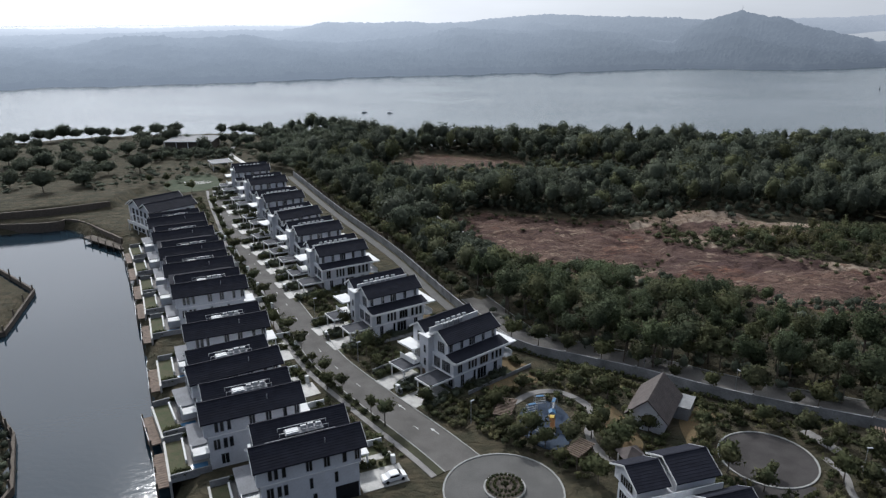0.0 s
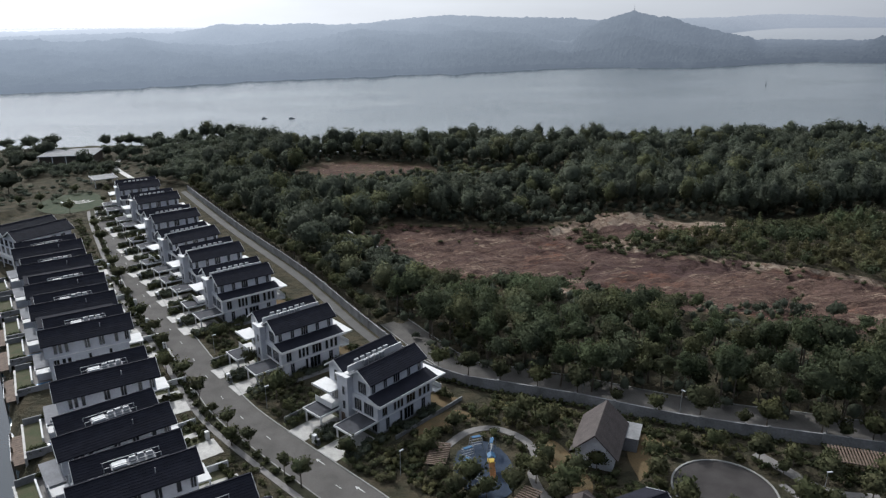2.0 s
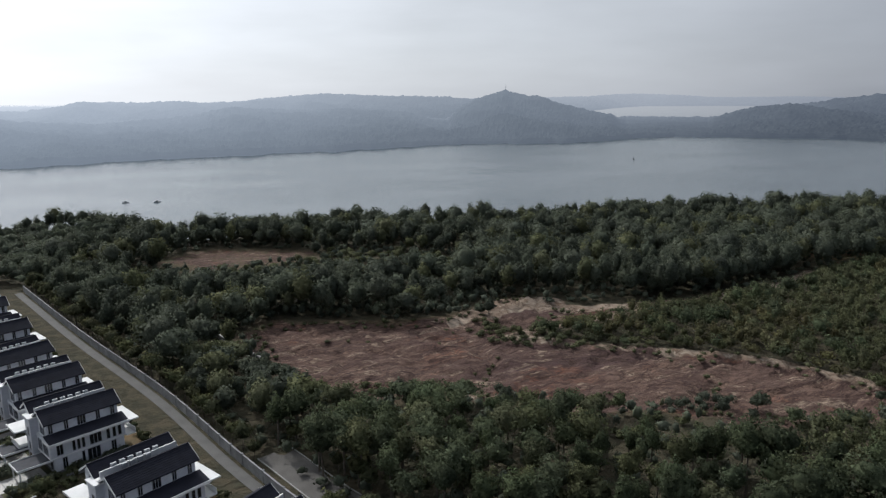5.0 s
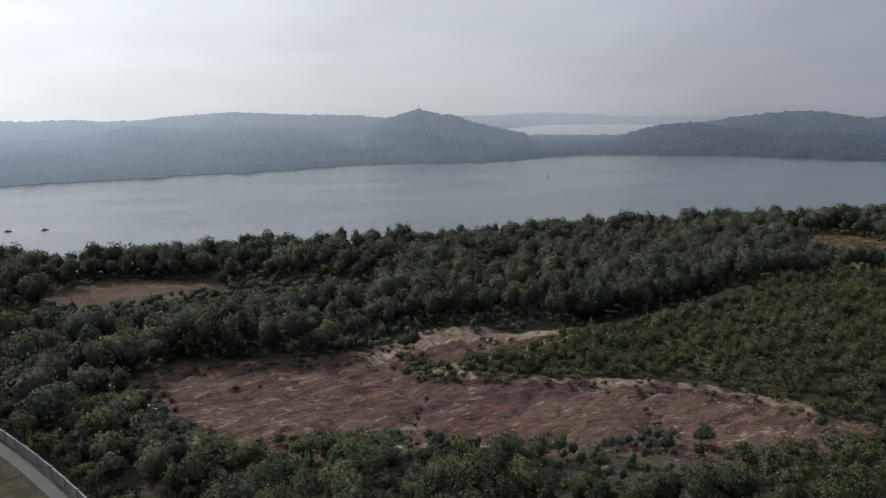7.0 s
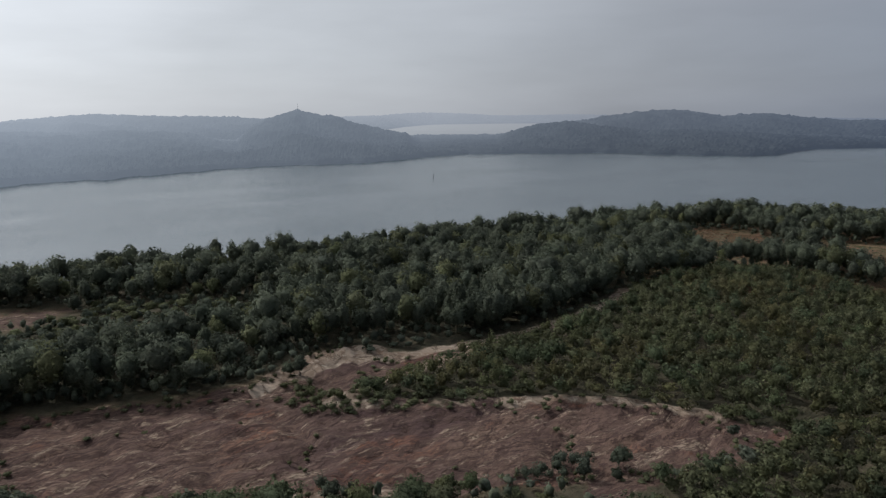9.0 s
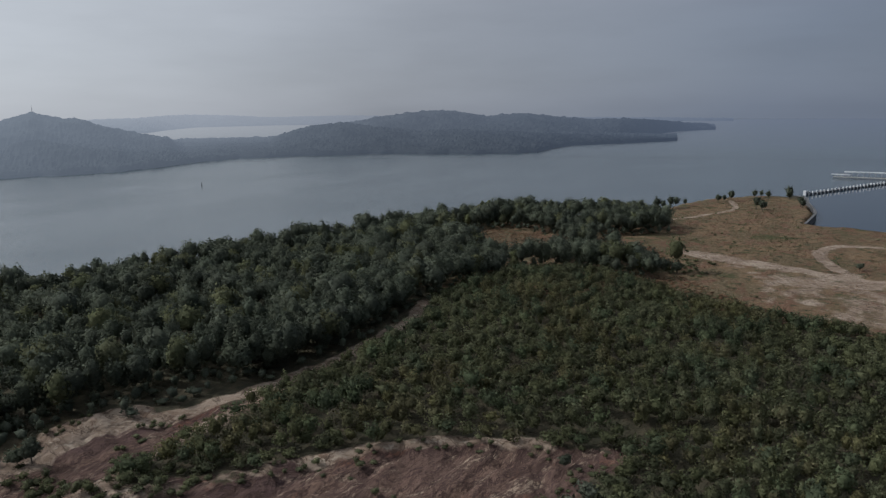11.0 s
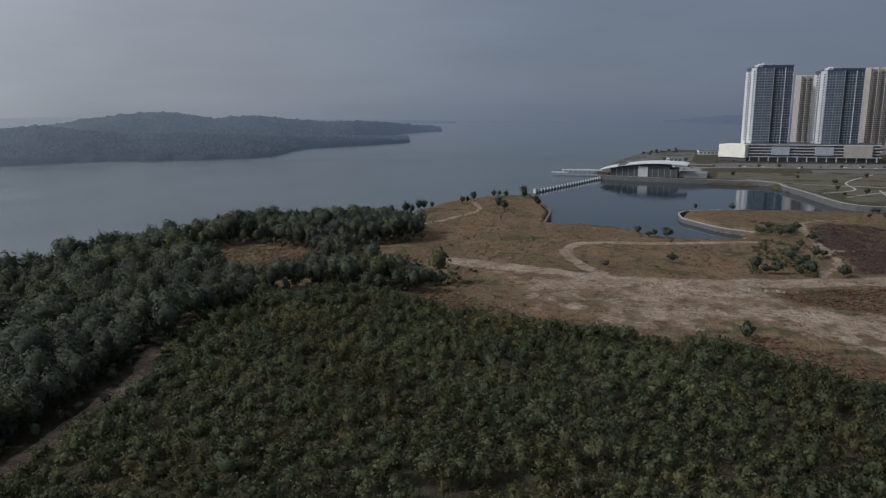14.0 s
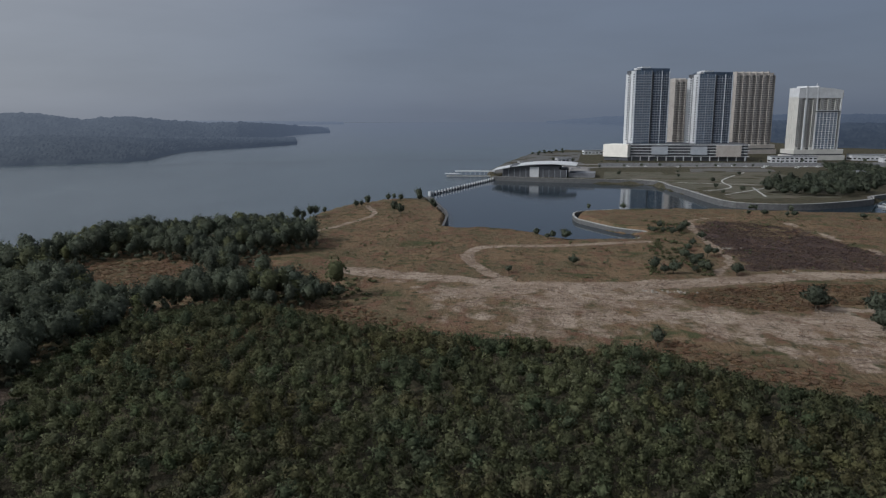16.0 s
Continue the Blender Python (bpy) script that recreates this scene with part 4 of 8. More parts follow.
# trees near the lane take the greener leaves without the painted haze
for chosen, count, size, seed, mat, label in ((near & ~pale, 900, 0.27, 54, LANELEAF, "deep green trees of the woodland beside the lane"), (~near & ~pale, 280, 0.42, 58, DARKLEAF, "dense dark green coastal woodland with uneven crowns"),
                                              (near & pale, 900, 0.27, 75, SCRUBLEAF, "paler green trees among the dark woodland"), (~near & pale, 280, 0.42, 76, SCRUBLEAF, "paler green trees among the dark woodland")):
    by_lane = count > 500
    wood("woodland", wx[chosen], wy[chosen], wh[chosen], ww[chosen], count, mat, label, seed, size, 0.36 if by_lane else 0.22, 14 if by_lane else 11, 2 if by_lane else 1, 0.82 if by_lane else 0.52, 0.7 if by_lane else 0.84, 0.45 if by_lane else 0.3)
ax, ay = scatter(beside(smooth_line(TRACK[3:], 4), 5.5) + beside(smooth_line(TRACK[3:], 4), 19)[::-1], 4.6, 101)
wood("woodland", ax, ay, rng.uniform(8.5, 14.0, ax.shape), rng.uniform(5.5, 8.5, ax.shape), 420, DARKLEAF, "tall dark trees along the sandy track", 102, 0.34, 0.12, 12, 2, 0.72)
ax, ay = scatter([(-106, 440), (-64, 440), (-67, 338), (-76, 330), (-85, 345), (-97, 385), (-112, 420)], 5.4, 116)
wood("woodland", ax, ay, rng.uniform(5.0, 9.5, ax.shape), rng.uniform(5.0, 8.0, ax.shape), 270, DARKLEAF, "loose dark trees beside the shore path", 117, 0.4, 0.25, 12, 2, 0.72)
# leafy brush that closes the shore below the crowns
shore = smooth_line([(-66, 456), (-26, 412), (32, 415), (100, 405), (160, 396), (241, 392), (301, 384), (400, 368), (452, 358)], 4)
ax, ay = scatter(beside(shore, -3.5) + beside(shore, -16)[::-1], 4.2, 123)
wood("shore_brush", ax, ay, rng.uniform(3.5, 7.5, ax.shape), rng.uniform(4.5, 7.0, ax.shape), 110, DARKLEAF, "dense dark leafy brush along the shore", 124, 0.45, 0.0, 8, 1, 0.72)
verge = smooth_line([(-4, 250), (2, 258), (14, 267), (40, 260), (67, 253), (82, 262), (96, 268)], 4)
ax, ay = scatter(beside(verge, 0.5) + beside(verge, 9)[::-1], 3.2, 127)
wood("wood_edge", ax, ay, rng.uniform(2.5, 6.0, ax.shape), rng.uniform(3.0, 5.0, ax.shape), 120, DARKLEAF, "dark bushes closing the wood's edge above red earth", 128, 0.36, 0.0, 8, 1, 0.72)
# lower trees and saplings that fill the ground between the crowns
ux, uy = scatter(AROUND, 5.0, 59)
keep = wooded(ux, uy, 0.3)
ux, uy = ux[keep], uy[keep]
wood("undergrowth", ux, uy, rng.uniform(2.0, 6.5, ux.shape), rng.uniform(3.0, 5.2, ux.shape), 24, DARKLEAF, "low dark undergrowth between the trees", 60, 0.42, 0.02, 5, 1)
# young scrub, close crowns with a few dark gaps
sx, sy = scatter(AROUND[:2] + [(500, -130), (150, -130), (60, 60)], 3.75, 55)
edge = signed(SCRUB, sx, sy) + 3.5 * ripple(sx, sy, 22, 83)
hollow = ripple(sx, sy, 44, 77) + 0.4 * ripple(sx, sy, 15, 78)
keep = (edge > 0) & (off_line(TRACK, sx, sy) > 4.2) & (signed(RED, sx, sy) < -0.5) & (signed(RUST[0], sx, sy) < -4) & (signed(RUST[1], sx, sy) < -3) & (hollow > -0.78) & (rng.uniform(size=sx.shape) < 0.93)
sx, sy, edge, hollow = sx[keep], sy[keep], edge[keep], hollow[keep]
tall = rng.uniform(size=sx.shape)
sh = (6.0 + 1.3 * ripple(sx, sy, 38, 56) + 1.6 * ripple(sx, sy, 13, 92) + rng.uniform(-1.3, 1.6, sx.shape) + 2.2 * (tall > 0.9)) * np.clip(0.45 + edge / 14, 0.4, 1)
sh = np.where(np.hypot(sx - 105, sy - 150) < 11, sh * 0.32, sh)
sw = rng.uniform(3.6, 5.6, sx.shape) + 1.2 * (tall > 0.88)
dark = (rng.uniform(size=sx.shape) < 0.08) | (hollow < -0.5)
ripe = ~dark & ((ripple(sx, sy, 60, 95) + 0.5 * ripple(sx, sy, 19, 96) + rng.uniform(-0.35, 0.35, sx.shape)) > 0.22)
wood("scrubland", sx[~dark & ~ripe], sy[~dark & ~ripe], sh[~dark & ~ripe], sw[~dark & ~ripe], 185, SCRUBLEAF, "dense young green scrub of slender trees", 57, 0.36, 0.12, 10, 1, 0.8, 0.64, 0.5)
wood("scrubland", sx[ripe], sy[ripe], sh[ripe], sw[ripe], 185, RIPELEAF, "yellowish-green young trees in the scrub", 98, 0.36, 0.12, 10, 1, 0.8, 0.64, 0.5)
wood("scrubland", sx[dark], sy[dark], sh[dark] * 1.15, sw[dark] * 1.2, 185, LANELEAF, "darker taller saplings in the scrub", 79, 0.36, 0.12, 10, 1, 0.8, 0.64, 0.5)
# dry grass tufts and heather-like brush on the open land
FIELD = [(262, 246), (278, 193), (277, 86), (252, 60), (247, 30), (300, -120), (600, -120), (605, 60), (560, 86), (520, 66), (470, 70), (470, 110), (505, 140), (508, 184), (650, 225), (620, 258), (500, 276), (420, 236), (372, 244), (310, 216)]
tx, ty = scatter(FIELD, 3.0, 65)
on = np.maximum.reduce([4.5 - off_line(SANDROAD, tx, ty), 3.0 - off_line(BRANCH, tx, ty), *[2.0 - off_line(p, tx, ty) for p in PATHS]]) < 0
on &= (ripple(tx, ty, 22, 66) + 0.5 * ripple(tx, ty, 7, 67) > np.where(inside(SAND, tx, ty), 0.25, -0.35)) & (ground_at(tx, ty) > 2.5)
tx, ty = tx[on], ty[on]
DRYLEAF = leaf_material("dry_brown_grass", (0.17, 0.122, 0.074), (0.155, 0.096, 0.06), 12.0)
wood("dry_grass", tx, ty, rng.uniform(0.35, 1.1, tx.shape), rng.uniform(2.2, 4.6, tx.shape), 10, DRYLEAF, "tufts of dry brown grass and brush", 68, 0.27, 0.02, 4, 0)
# a tongue of bushes above the bare earth, and dark clumps standing on it
for patch, gap, low_h, high_h, mat, label, seed in (([(72, 224), (77, 246), (85, 244), (85, 232), (101, 222), (120, 218), (111, 210), (81, 218)], 2.9, 1.2, 3.6, SCRUBLEAF, "olive bushes on the bank above bare red earth", 130),
                                                    ([(96, 170), (112, 164), (118, 171), (103, 173)], 2.4, 2.2, 4.4, DARKLEAF, "dark bush clump standing on red earth", 131),
                                                    ([(59, 183), (67, 181), (70, 190), (65, 193)], 2.6, 2.2, 4.6, DARKLEAF, "dark bush clump standing on red earth", 132),
                                                    ([(27, 205), (43, 194), (46, 203), (28, 210)], 3.0, 1.0, 2.8, SCRUBLEAF, "low olive bushes at the bare earth's rim", 133)):
    ix, iy = scatter(patch, gap, seed)
    q = ripple(ix, iy, 9, seed) + rng.uniform(-0.3, 0.3, ix.shape) > -0.35
    wood("bush_patch", ix[q], iy[q], rng.uniform(low_h, high_h, q.sum()), rng.uniform(2.4, 4.2, q.sum()), 130, mat, label, seed + 10, 0.3, 0.02, 8, 1, 0.8)
# shrubs that creep over the bare red earth
gx2, gy2 = scatter(RED, 2.6, 69)
on = (ripple(gx2, gy2, 26, 70) + 0.6 * ripple(gx2, gy2, 9, 71) > 0.6) | ((signed(RED, gx2, gy2) < 5) & (ripple(gx2, gy2, 11, 72) > -0.1))
gx2, gy2 = gx2[on], gy2[on]
wood("creeping_scrub", gx2, gy2, rng.uniform(0.5, 2.2, gx2.shape), rng.uniform(1.5, 3.2, gx2.shape), 60, SCRUBLEAF, "low scrub creeping over red earth", 73, 0.26, 0.02, 5, 1)
HEATHLEAF = leaf_material("dark_heathy_brush", (0.08, 0.055, 0.05), (0.105, 0.08, 0.06), 9.0)
hx, hy = scatter(HEATH, 2.5, 80)
hx, hy = hx[(q := ripple(hx, hy, 30, 81) > -0.35)], hy[q]
wood("heath", hx, hy, rng.uniform(0.3, 0.8, hx.shape), rng.uniform(3.0, 5.5, hx.shape), 22, HEATHLEAF, "dark purplish-brown brush on open ground", 82, 0.28, 0.02, 4, 1)
# orange-brown brush below the sandy road and along the scrub's rim
kx, ky = scatter(STRIP, 1.9, 84)
ox, oy = scatter([(262, 246), (300, 225), (330, 196), (306, 170), (288, 140), (284, 110), (296, 80), (276, 54), (262, 30), (300, -60), (262, -20), (250, 30), (255, 60), (278, 86), (279, 190)], 2.4, 85)
cx, cy = scatter(BROWN, 2.6, 93)
dx, dy = scatter(HOLLOW, 2.6, 94)
kx, ky = np.concatenate([kx, ox, cx, dx]), np.concatenate([ky, oy, cy, dy])
q = ripple(kx, ky, 14, 86) > -0.45
wood("brush", kx[q], ky[q], rng.uniform(0.4, 1.1, q.sum()), rng.uniform(2.6, 4.6, q.sum()), 26, DRYLEAF, "reddish-brown dry brush beside the sand", 87, 0.25, 0.02, 4, 1)
for patch, seed in (([(546, 51), (535, 26), (492, 37), (501, 55)], 103), ([(476, 59), (470, 44), (412, 40), (386, 46), (392, 56), (443, 65)], 104), ([(408, 71), (397, 62), (383, 66), (387, 74)], 105), ([(366, 208), (362, 190), (332, 186), (328, 200), (345, 212)], 106)):
    ix, iy = scatter(patch, 3.0, seed)
    q = ripple(ix, iy, 16, seed) + rng.uniform(-0.3, 0.3, ix.shape) > 0.0
    wood("thicket", ix[q], iy[q], rng.uniform(0.6, 2.8, q.sum()), rng.uniform(1.8, 4.2, q.sum()), 90, SCRUBLEAF, "olive thicket of low bushes on sandy ground", seed + 10, 0.34, 0.02, 8, 1, 0.8)
lx, ly = scatter(FIELD, 7.5, 88)
q = (ripple(lx, ly, 40, 89) + rng.uniform(-0.5, 0.5, lx.shape) > 0.35) & (off_line(SANDROAD, lx, ly) > 8) & (ground_at(lx, ly) > 2.5) & ~inside(SAND, lx, ly)
lx, ly = lx[q], ly[q]
wood("shrublets", lx, ly, rng.uniform(0.6, 1.8, lx.shape), rng.uniform(1.2, 2.8, lx.shape), 60, SCRUBLEAF, "small green shrubs dotted over dry grass", 90, 0.25, 0.02, 5, 1)
drain = smooth_line(DRAIN, 4)
tagged(part("drain", Shape().ribbon(beside(drain, 0.28), beside(drain, -0.28), LAND + 1.2, 2.0), KERB, None), "narrow pale concrete drain through the woods", "drain", kind="structure")


# ---- the waterside village ----
def frame_at(x, y, angle, z=LAND):
    return Matrix.Translation((x, y, z)) @ Matrix.Rotation(radians(angle), 4, "Z")


def window_on(parent, face, a, z, w, h, at, panes=1):
    """A dark window with a slim frame in a wall face: 'y-' looks to -y at y=at, 'x-' to -x, 'x+' to +x, 'y+' to +y."""
    def put(shape, a0, a1, z0, z1, d0, d1):
        lo, hi = (at - d1, at - d0) if face[1] == "-" else (at + d0, at + d1)
        return shape.box(a0, a1, lo, hi, z0, z1) if face[0] == "y" else shape.box(lo, hi, a0, a1, z0, z1)
    pane = part("window", put(Shape(), a, a + w, z, z + h, -0.05, 0.03), GLASS, parent)
    rim = Shape()
    for a0, a1, z0, z1 in ((a - 0.08, a, z - 0.08, z + h + 0.08), (a + w, a + w + 0.08, z - 0.08, z + h + 0.08), (a, a + w, z - 0.08, z), (a, a + w, z + h, z + h + 0.08)):
        put(rim, a0, a1, z0, z1, -0.05, 0.08)
    for k in range(1, panes):
        put(rim, a + w * k / panes - 0.04, a + w * k / panes + 0.04, z, z + h, -0.05, 0.06)
    part("window_frame", rim, FRAME, pane)
    return pane


FRAME = material("pale_grey_frames", (0.34, 0.35, 0.37), 0.5, vary=0.1, size=1.0, bump=0.0)
DARKFELT = material("dark_roof_felt", (0.06, 0.062, 0.072), 0.85, vary=0.3, size=1.5, bump=0.2)
SLAB = material("white_canopy_paint", (0.7, 0.7, 0.69), 0.7, vary=0.1, size=2.0, bump=0.1)
STONE = material("grey_stone_cladding", (0.2, 0.2, 0.205), 0.8, vary=0.25, size=0.8, fine=6, bump=0.4)
POOLBLUE = material("blue_pool_lining", (0.05, 0.13, 0.24), 0.25, vary=0.15, size=1.5, bump=0.1)
UNIT = material("weathered_enamel_casing", (0.36, 0.37, 0.38), 0.5, vary=0.1, size=0.6, bump=0.0)


COURSES = {}


def pitched(parent, x0, x1, y0, y1, z, rise, rows=9):
    """A pitched roof with raised courses of tiles, white bargeboards and a ridge cap."""
    ym = (y0 + y1) / 2
    roof = part("roof", Shape().gable(x0, x1, y0, y1, z, rise), ROOF, parent)
    key = (x1 - x0, ym - y0, rise)
    if key not in COURSES:
        dy, dz = (ym - y0) / rows, rise / rows
        COURSES[key] = Shape().add([(0, 0, 0.045), (x1 - x0, 0, 0.045), (x1 - x0, dy * 0.95, dz * 0.95 + 0.02), (0, dy * 0.95, dz * 0.95 + 0.02), (0, 0, 0), (x1 - x0, 0, 0)], [(0, 1, 2, 3), (4, 5, 1, 0)]).mesh("tile_course", ROOF)
    for k in range(rows):
        near, far = new("tile_course", COURSES[key]), new("tile_course", COURSES[key])
        near.parent = far.parent = roof
        near.location = (x0, y0 + (ym - y0) * k / rows, z + rise * k / rows)
        far.location = (x1, y1 - (ym - y0) * k / rows, z + rise * k / rows)
        far.rotation_euler = (0, 0, math.pi)
    for x in (x0 - 0.06, x1):
        b = Shape()
        prof = [(y0, z - 0.3), (ym, z + rise - 0.3), (y1, z - 0.3), (y1, z + 0.08), (ym, z + rise + 0.08), (y0, z + 0.08)]
        b.add([(xx, y, zz) for xx in (x, x + 0.06) for y, zz in prof], [(0, 1, 4, 5), (1, 2, 3, 4), (6, 11, 10, 7), (7, 10, 9, 8)] + [(i, 6 + i, 6 + (i + 1) % 6, (i + 1) % 6) for i in range(6)])
        part("bargeboard", b, SLAB, roof, "white painted bargeboard")
    part("ridge_cap", Shape().box(x0, x1, ym - 0.14, ym + 0.14, z + rise - 0.02, z + rise + 0.12), ROOF, roof)
    return roof


def gable_wall(shape, x, d, y0, y1, z, rise):
    ym = (y0 + y1) / 2
    shape.add([(x, y0, z), (x, y1, z), (x, ym, z + rise), (x + d, y0, z), (x + d, y1, z), (x + d, ym, z + rise)], [(0, 2, 1), (3, 4, 5), (0, 1, 4, 3), (1, 2, 5, 4), (2, 0, 3, 5)])


def air_unit(parent, x, y, z):
    u = part("air_conditioner", Shape().box(x, x + 0.9, y, y + 0.4, z, z + 0.8), UNIT, parent)
    part("fan_grille", Shape().tube([(x + 0.45, y + 0.2, z + 0.8, 0.16), (x + 0.45, y + 0.2, z + 0.84, 0.16)], 10), METAL, u)


def villa(m):
    """A detached three-storey villa; x runs from the street to the back, y along the street."""
    h = thing("villa", "white three-storey villa with dark twin pitched roofs", "house", "detached villas along the street", m)
    part("ground_storey", Shape().box(1.0, 14.6, -1.6, 11.8, 0.0, 3.3), WHITE, h)
    part("plinth", Shape().box(0.9, 14.7, -1.72, 11.9, 0.0, 0.45), STONE, h)
    part("first_storey", Shape().box(0.5, 14.9, -1.7, 11.9, 3.3, 6.75), WHITE, h)
    part("string_course", Shape().box(0.38, 15.02, -1.84, 12.02, 3.22, 3.42), SLAB, h)
    top = Shape().box(0.9, 14.6, 0.4, 5.8, 6.75, 10.0).box(0.9, 14.6, 7.4, 12.0, 6.75, 10.0).box(2.2, 13.6, 5.8, 7.4, 6.75, 9.3)
    for y0, y1 in ((0.4, 5.8), (7.4, 12.0)):
        gable_wall(top, 0.9, 0.25, y0, y1, 10.0, 1.75)
        gable_wall(top, 14.35, 0.25, y0, y1, 10.0, 1.75)
    part("top_storey", top, WHITE, h)
    pitched(h, 0.25, 15.2, -0.25, 6.35, 9.95, 2.05)
    pitched(h, 0.25, 15.2, 6.85, 12.6, 9.95, 1.9)
    # lean-to roof over the first storey with its white fascia
    skirt = Shape().add([(0.2, -2.9, 6.85), (15.4, -2.9, 6.85), (15.4, 0.4, 7.7), (0.2, 0.4, 7.7), (0.2, -2.9, 6.7), (15.4, -2.9, 6.7), (15.4, 0.4, 7.5), (0.2, 0.4, 7.5)],
                        [(0, 1, 2, 3), (7, 6, 5, 4), (0, 4, 5, 1), (1, 5, 6, 2), (2, 6, 7, 3), (3, 7, 4, 0)])
    lean = part("lean_to_roof", skirt, ROOF, h)
    part("fascia", Shape().box(0.1, 15.5, -3.05, -2.9, 6.45, 6.95).box(15.4, 15.55, -2.9, 1.2, 6.45, 6.95).box(0.0, 0.15, -2.9, 0.6, 6.45, 6.95), SLAB, lean, "white fascia boards")
    part("rear_canopy", Shape().box(14.9, 17.4, -3.0, 5.0, 6.55, 6.8), SLAB, h, "flat white canopy")
    part("rear_balcony", Shape().box(14.9, 16.8, -2.4, 5.0, 3.2, 3.45).box(16.7, 16.8, -2.4, 5.0, 3.45, 4.4), SLAB, h)
    # entrance tower and street-side canopies
    part("entrance_tower", Shape().box(-0.5, 2.2, 5.2, 8.0, 0, 9.9), WHITE, h)
    part("tower_cap", Shape().box(-0.75, 2.3, 4.95, 8.25, 9.9, 10.15), SLAB, h)
    part("street_canopy", Shape().box(-2.6, 0.9, 7.9, 13.2, 6.6, 6.85).box(-2.6, -2.45, 7.9, 13.2, 6.85, 7.0), SLAB, h, "flat white canopy")
    part("street_balcony", Shape().box(-2.2, 0.6, 8.0, 12.8, 3.2, 3.45).box(-2.2, -2.1, 8.0, 12.8, 3.45, 4.4), SLAB, h)
    for y0, y1 in ((-1.2, 3.6), (7.6, 12.6)):
        port = part("carport", Shape().box(-5.2, 0.9, y0, y1, 2.75, 3.0), DARKFELT, h, "flat dark carport roof")
        part("carport_edge", Shape().box(-5.35, -5.2, y0 - 0.12, y1 + 0.12, 2.7, 3.1).box(-5.2, 0.9, y0 - 0.12, y0, 2.7, 3.1).box(-5.2, 0.9, y1, y1 + 0.12, 2.7, 3.1), SLAB, port, "white edging")
        for y in (y0 + 0.2, y1 - 0.45):
            part("post", Shape().box(-5.0, -4.75, y, y + 0.25, 0, 2.75), SLAB, port)
    # windows of the long side
    for a, w, n in ((1.7, 1.1, 2), (4.6, 0.5, 1), (5.5, 0.5, 1), (6.4, 0.5, 1), (7.9, 2.2, 3), (11.2, 0.6, 1), (12.4, 0.6, 1), (13.5, 0.6, 1)):
        window_on(h, "y-", a, 3.75, w, 2.3, -1.7, n)
    for a, w, n in ((2.6, 0.8, 2), (6.2, 0.5, 1), (7.3, 2.4, 3), (12.0, 0.9, 2)):
        window_on(h, "y-", a, 0.5, w, 2.4, -1.6, n)
    for a, w, n in ((1.3, 0.7, 2), (4.2, 0.7, 2), (6.7, 1.5, 3), (10.3, 0.7, 2), (13.2, 0.7, 2)):
        window_on(h, "y-", a, 7.75, w, 1.75, 0.4, n)
    # street side
    for y, z, w, hh, x, n in ((1.6, 7.2, 2.0, 2.3, 0.9, 4), (8.6, 7.2, 1.8, 2.2, 0.9, 3), (-0.6, 3.7, 2.4, 2.3, 0.5, 5), (2.6, 3.7, 1.8, 2.3, 0.5, 3), (8.3, 3.7, 2.6, 2.3, 0.5, 4), (-0.9, 0.5, 1.2, 2.1, 1.0, 2), (3.9, 0.4, 0.9, 2.3, 1.0, 1), (6.0, 6.3, 0.6, 1.6, -0.5, 1), (6.0, 3.3, 0.6, 1.6, -0.5, 1)):
        window_on(h, "x-", y, z, w, hh, x, n)
    part("front_door", Shape().box(-0.58, -0.4, 6.2, 7.2, 0.1, 2.3), TIMBER, h)
    for y in (2.0, 8.6):
        window_on(h, "x+", y, 7.2, 1.8, 2.2, 14.6, 3)
    part("roof_valley", Shape().box(1.2, 14.4, 5.9, 7.3, 9.3, 9.5), GREYWALL, h)
    part("parapet", Shape().box(1.0, 14.8, 6.5, 6.72, 9.5, 11.3), SLAB, h, "long white parapet")
    for k in range(6):
        air_unit(h, 3.2 + 1.5 * k, 6.95, 10.9)
        part("unit_stand", Shape().box(3.25 + 1.5 * k, 4.05 + 1.5 * k, 7.0, 7.3, 9.5, 10.9), METAL, h)
    for k in range(4):
        air_unit(h, 4.6 + 1.4 * k, 5.95, 10.6)
        part("unit_stand", Shape().box(4.65 + 1.4 * k, 5.45 + 1.4 * k, 6.0, 6.3, 9.5, 10.6), METAL, h)
    return h


VILLAS = [(0.6, 127.9, 40.2), (-18.1, 152.1, 33.0), (-34.6, 182.3, 30.0), (-44.2, 201.4, 31.0), (-53.0, 218.4, 36.0), (-63.5, 241.3, 31.0), (-75.5, 267.2, 28.5), (-87.8, 289.7, 24.0)]
first_villa = villa(frame_at(*VILLAS[0]))
for x, y, a in VILLAS[1:]:
    copy_thing(first_villa, frame_at(x, y, a))


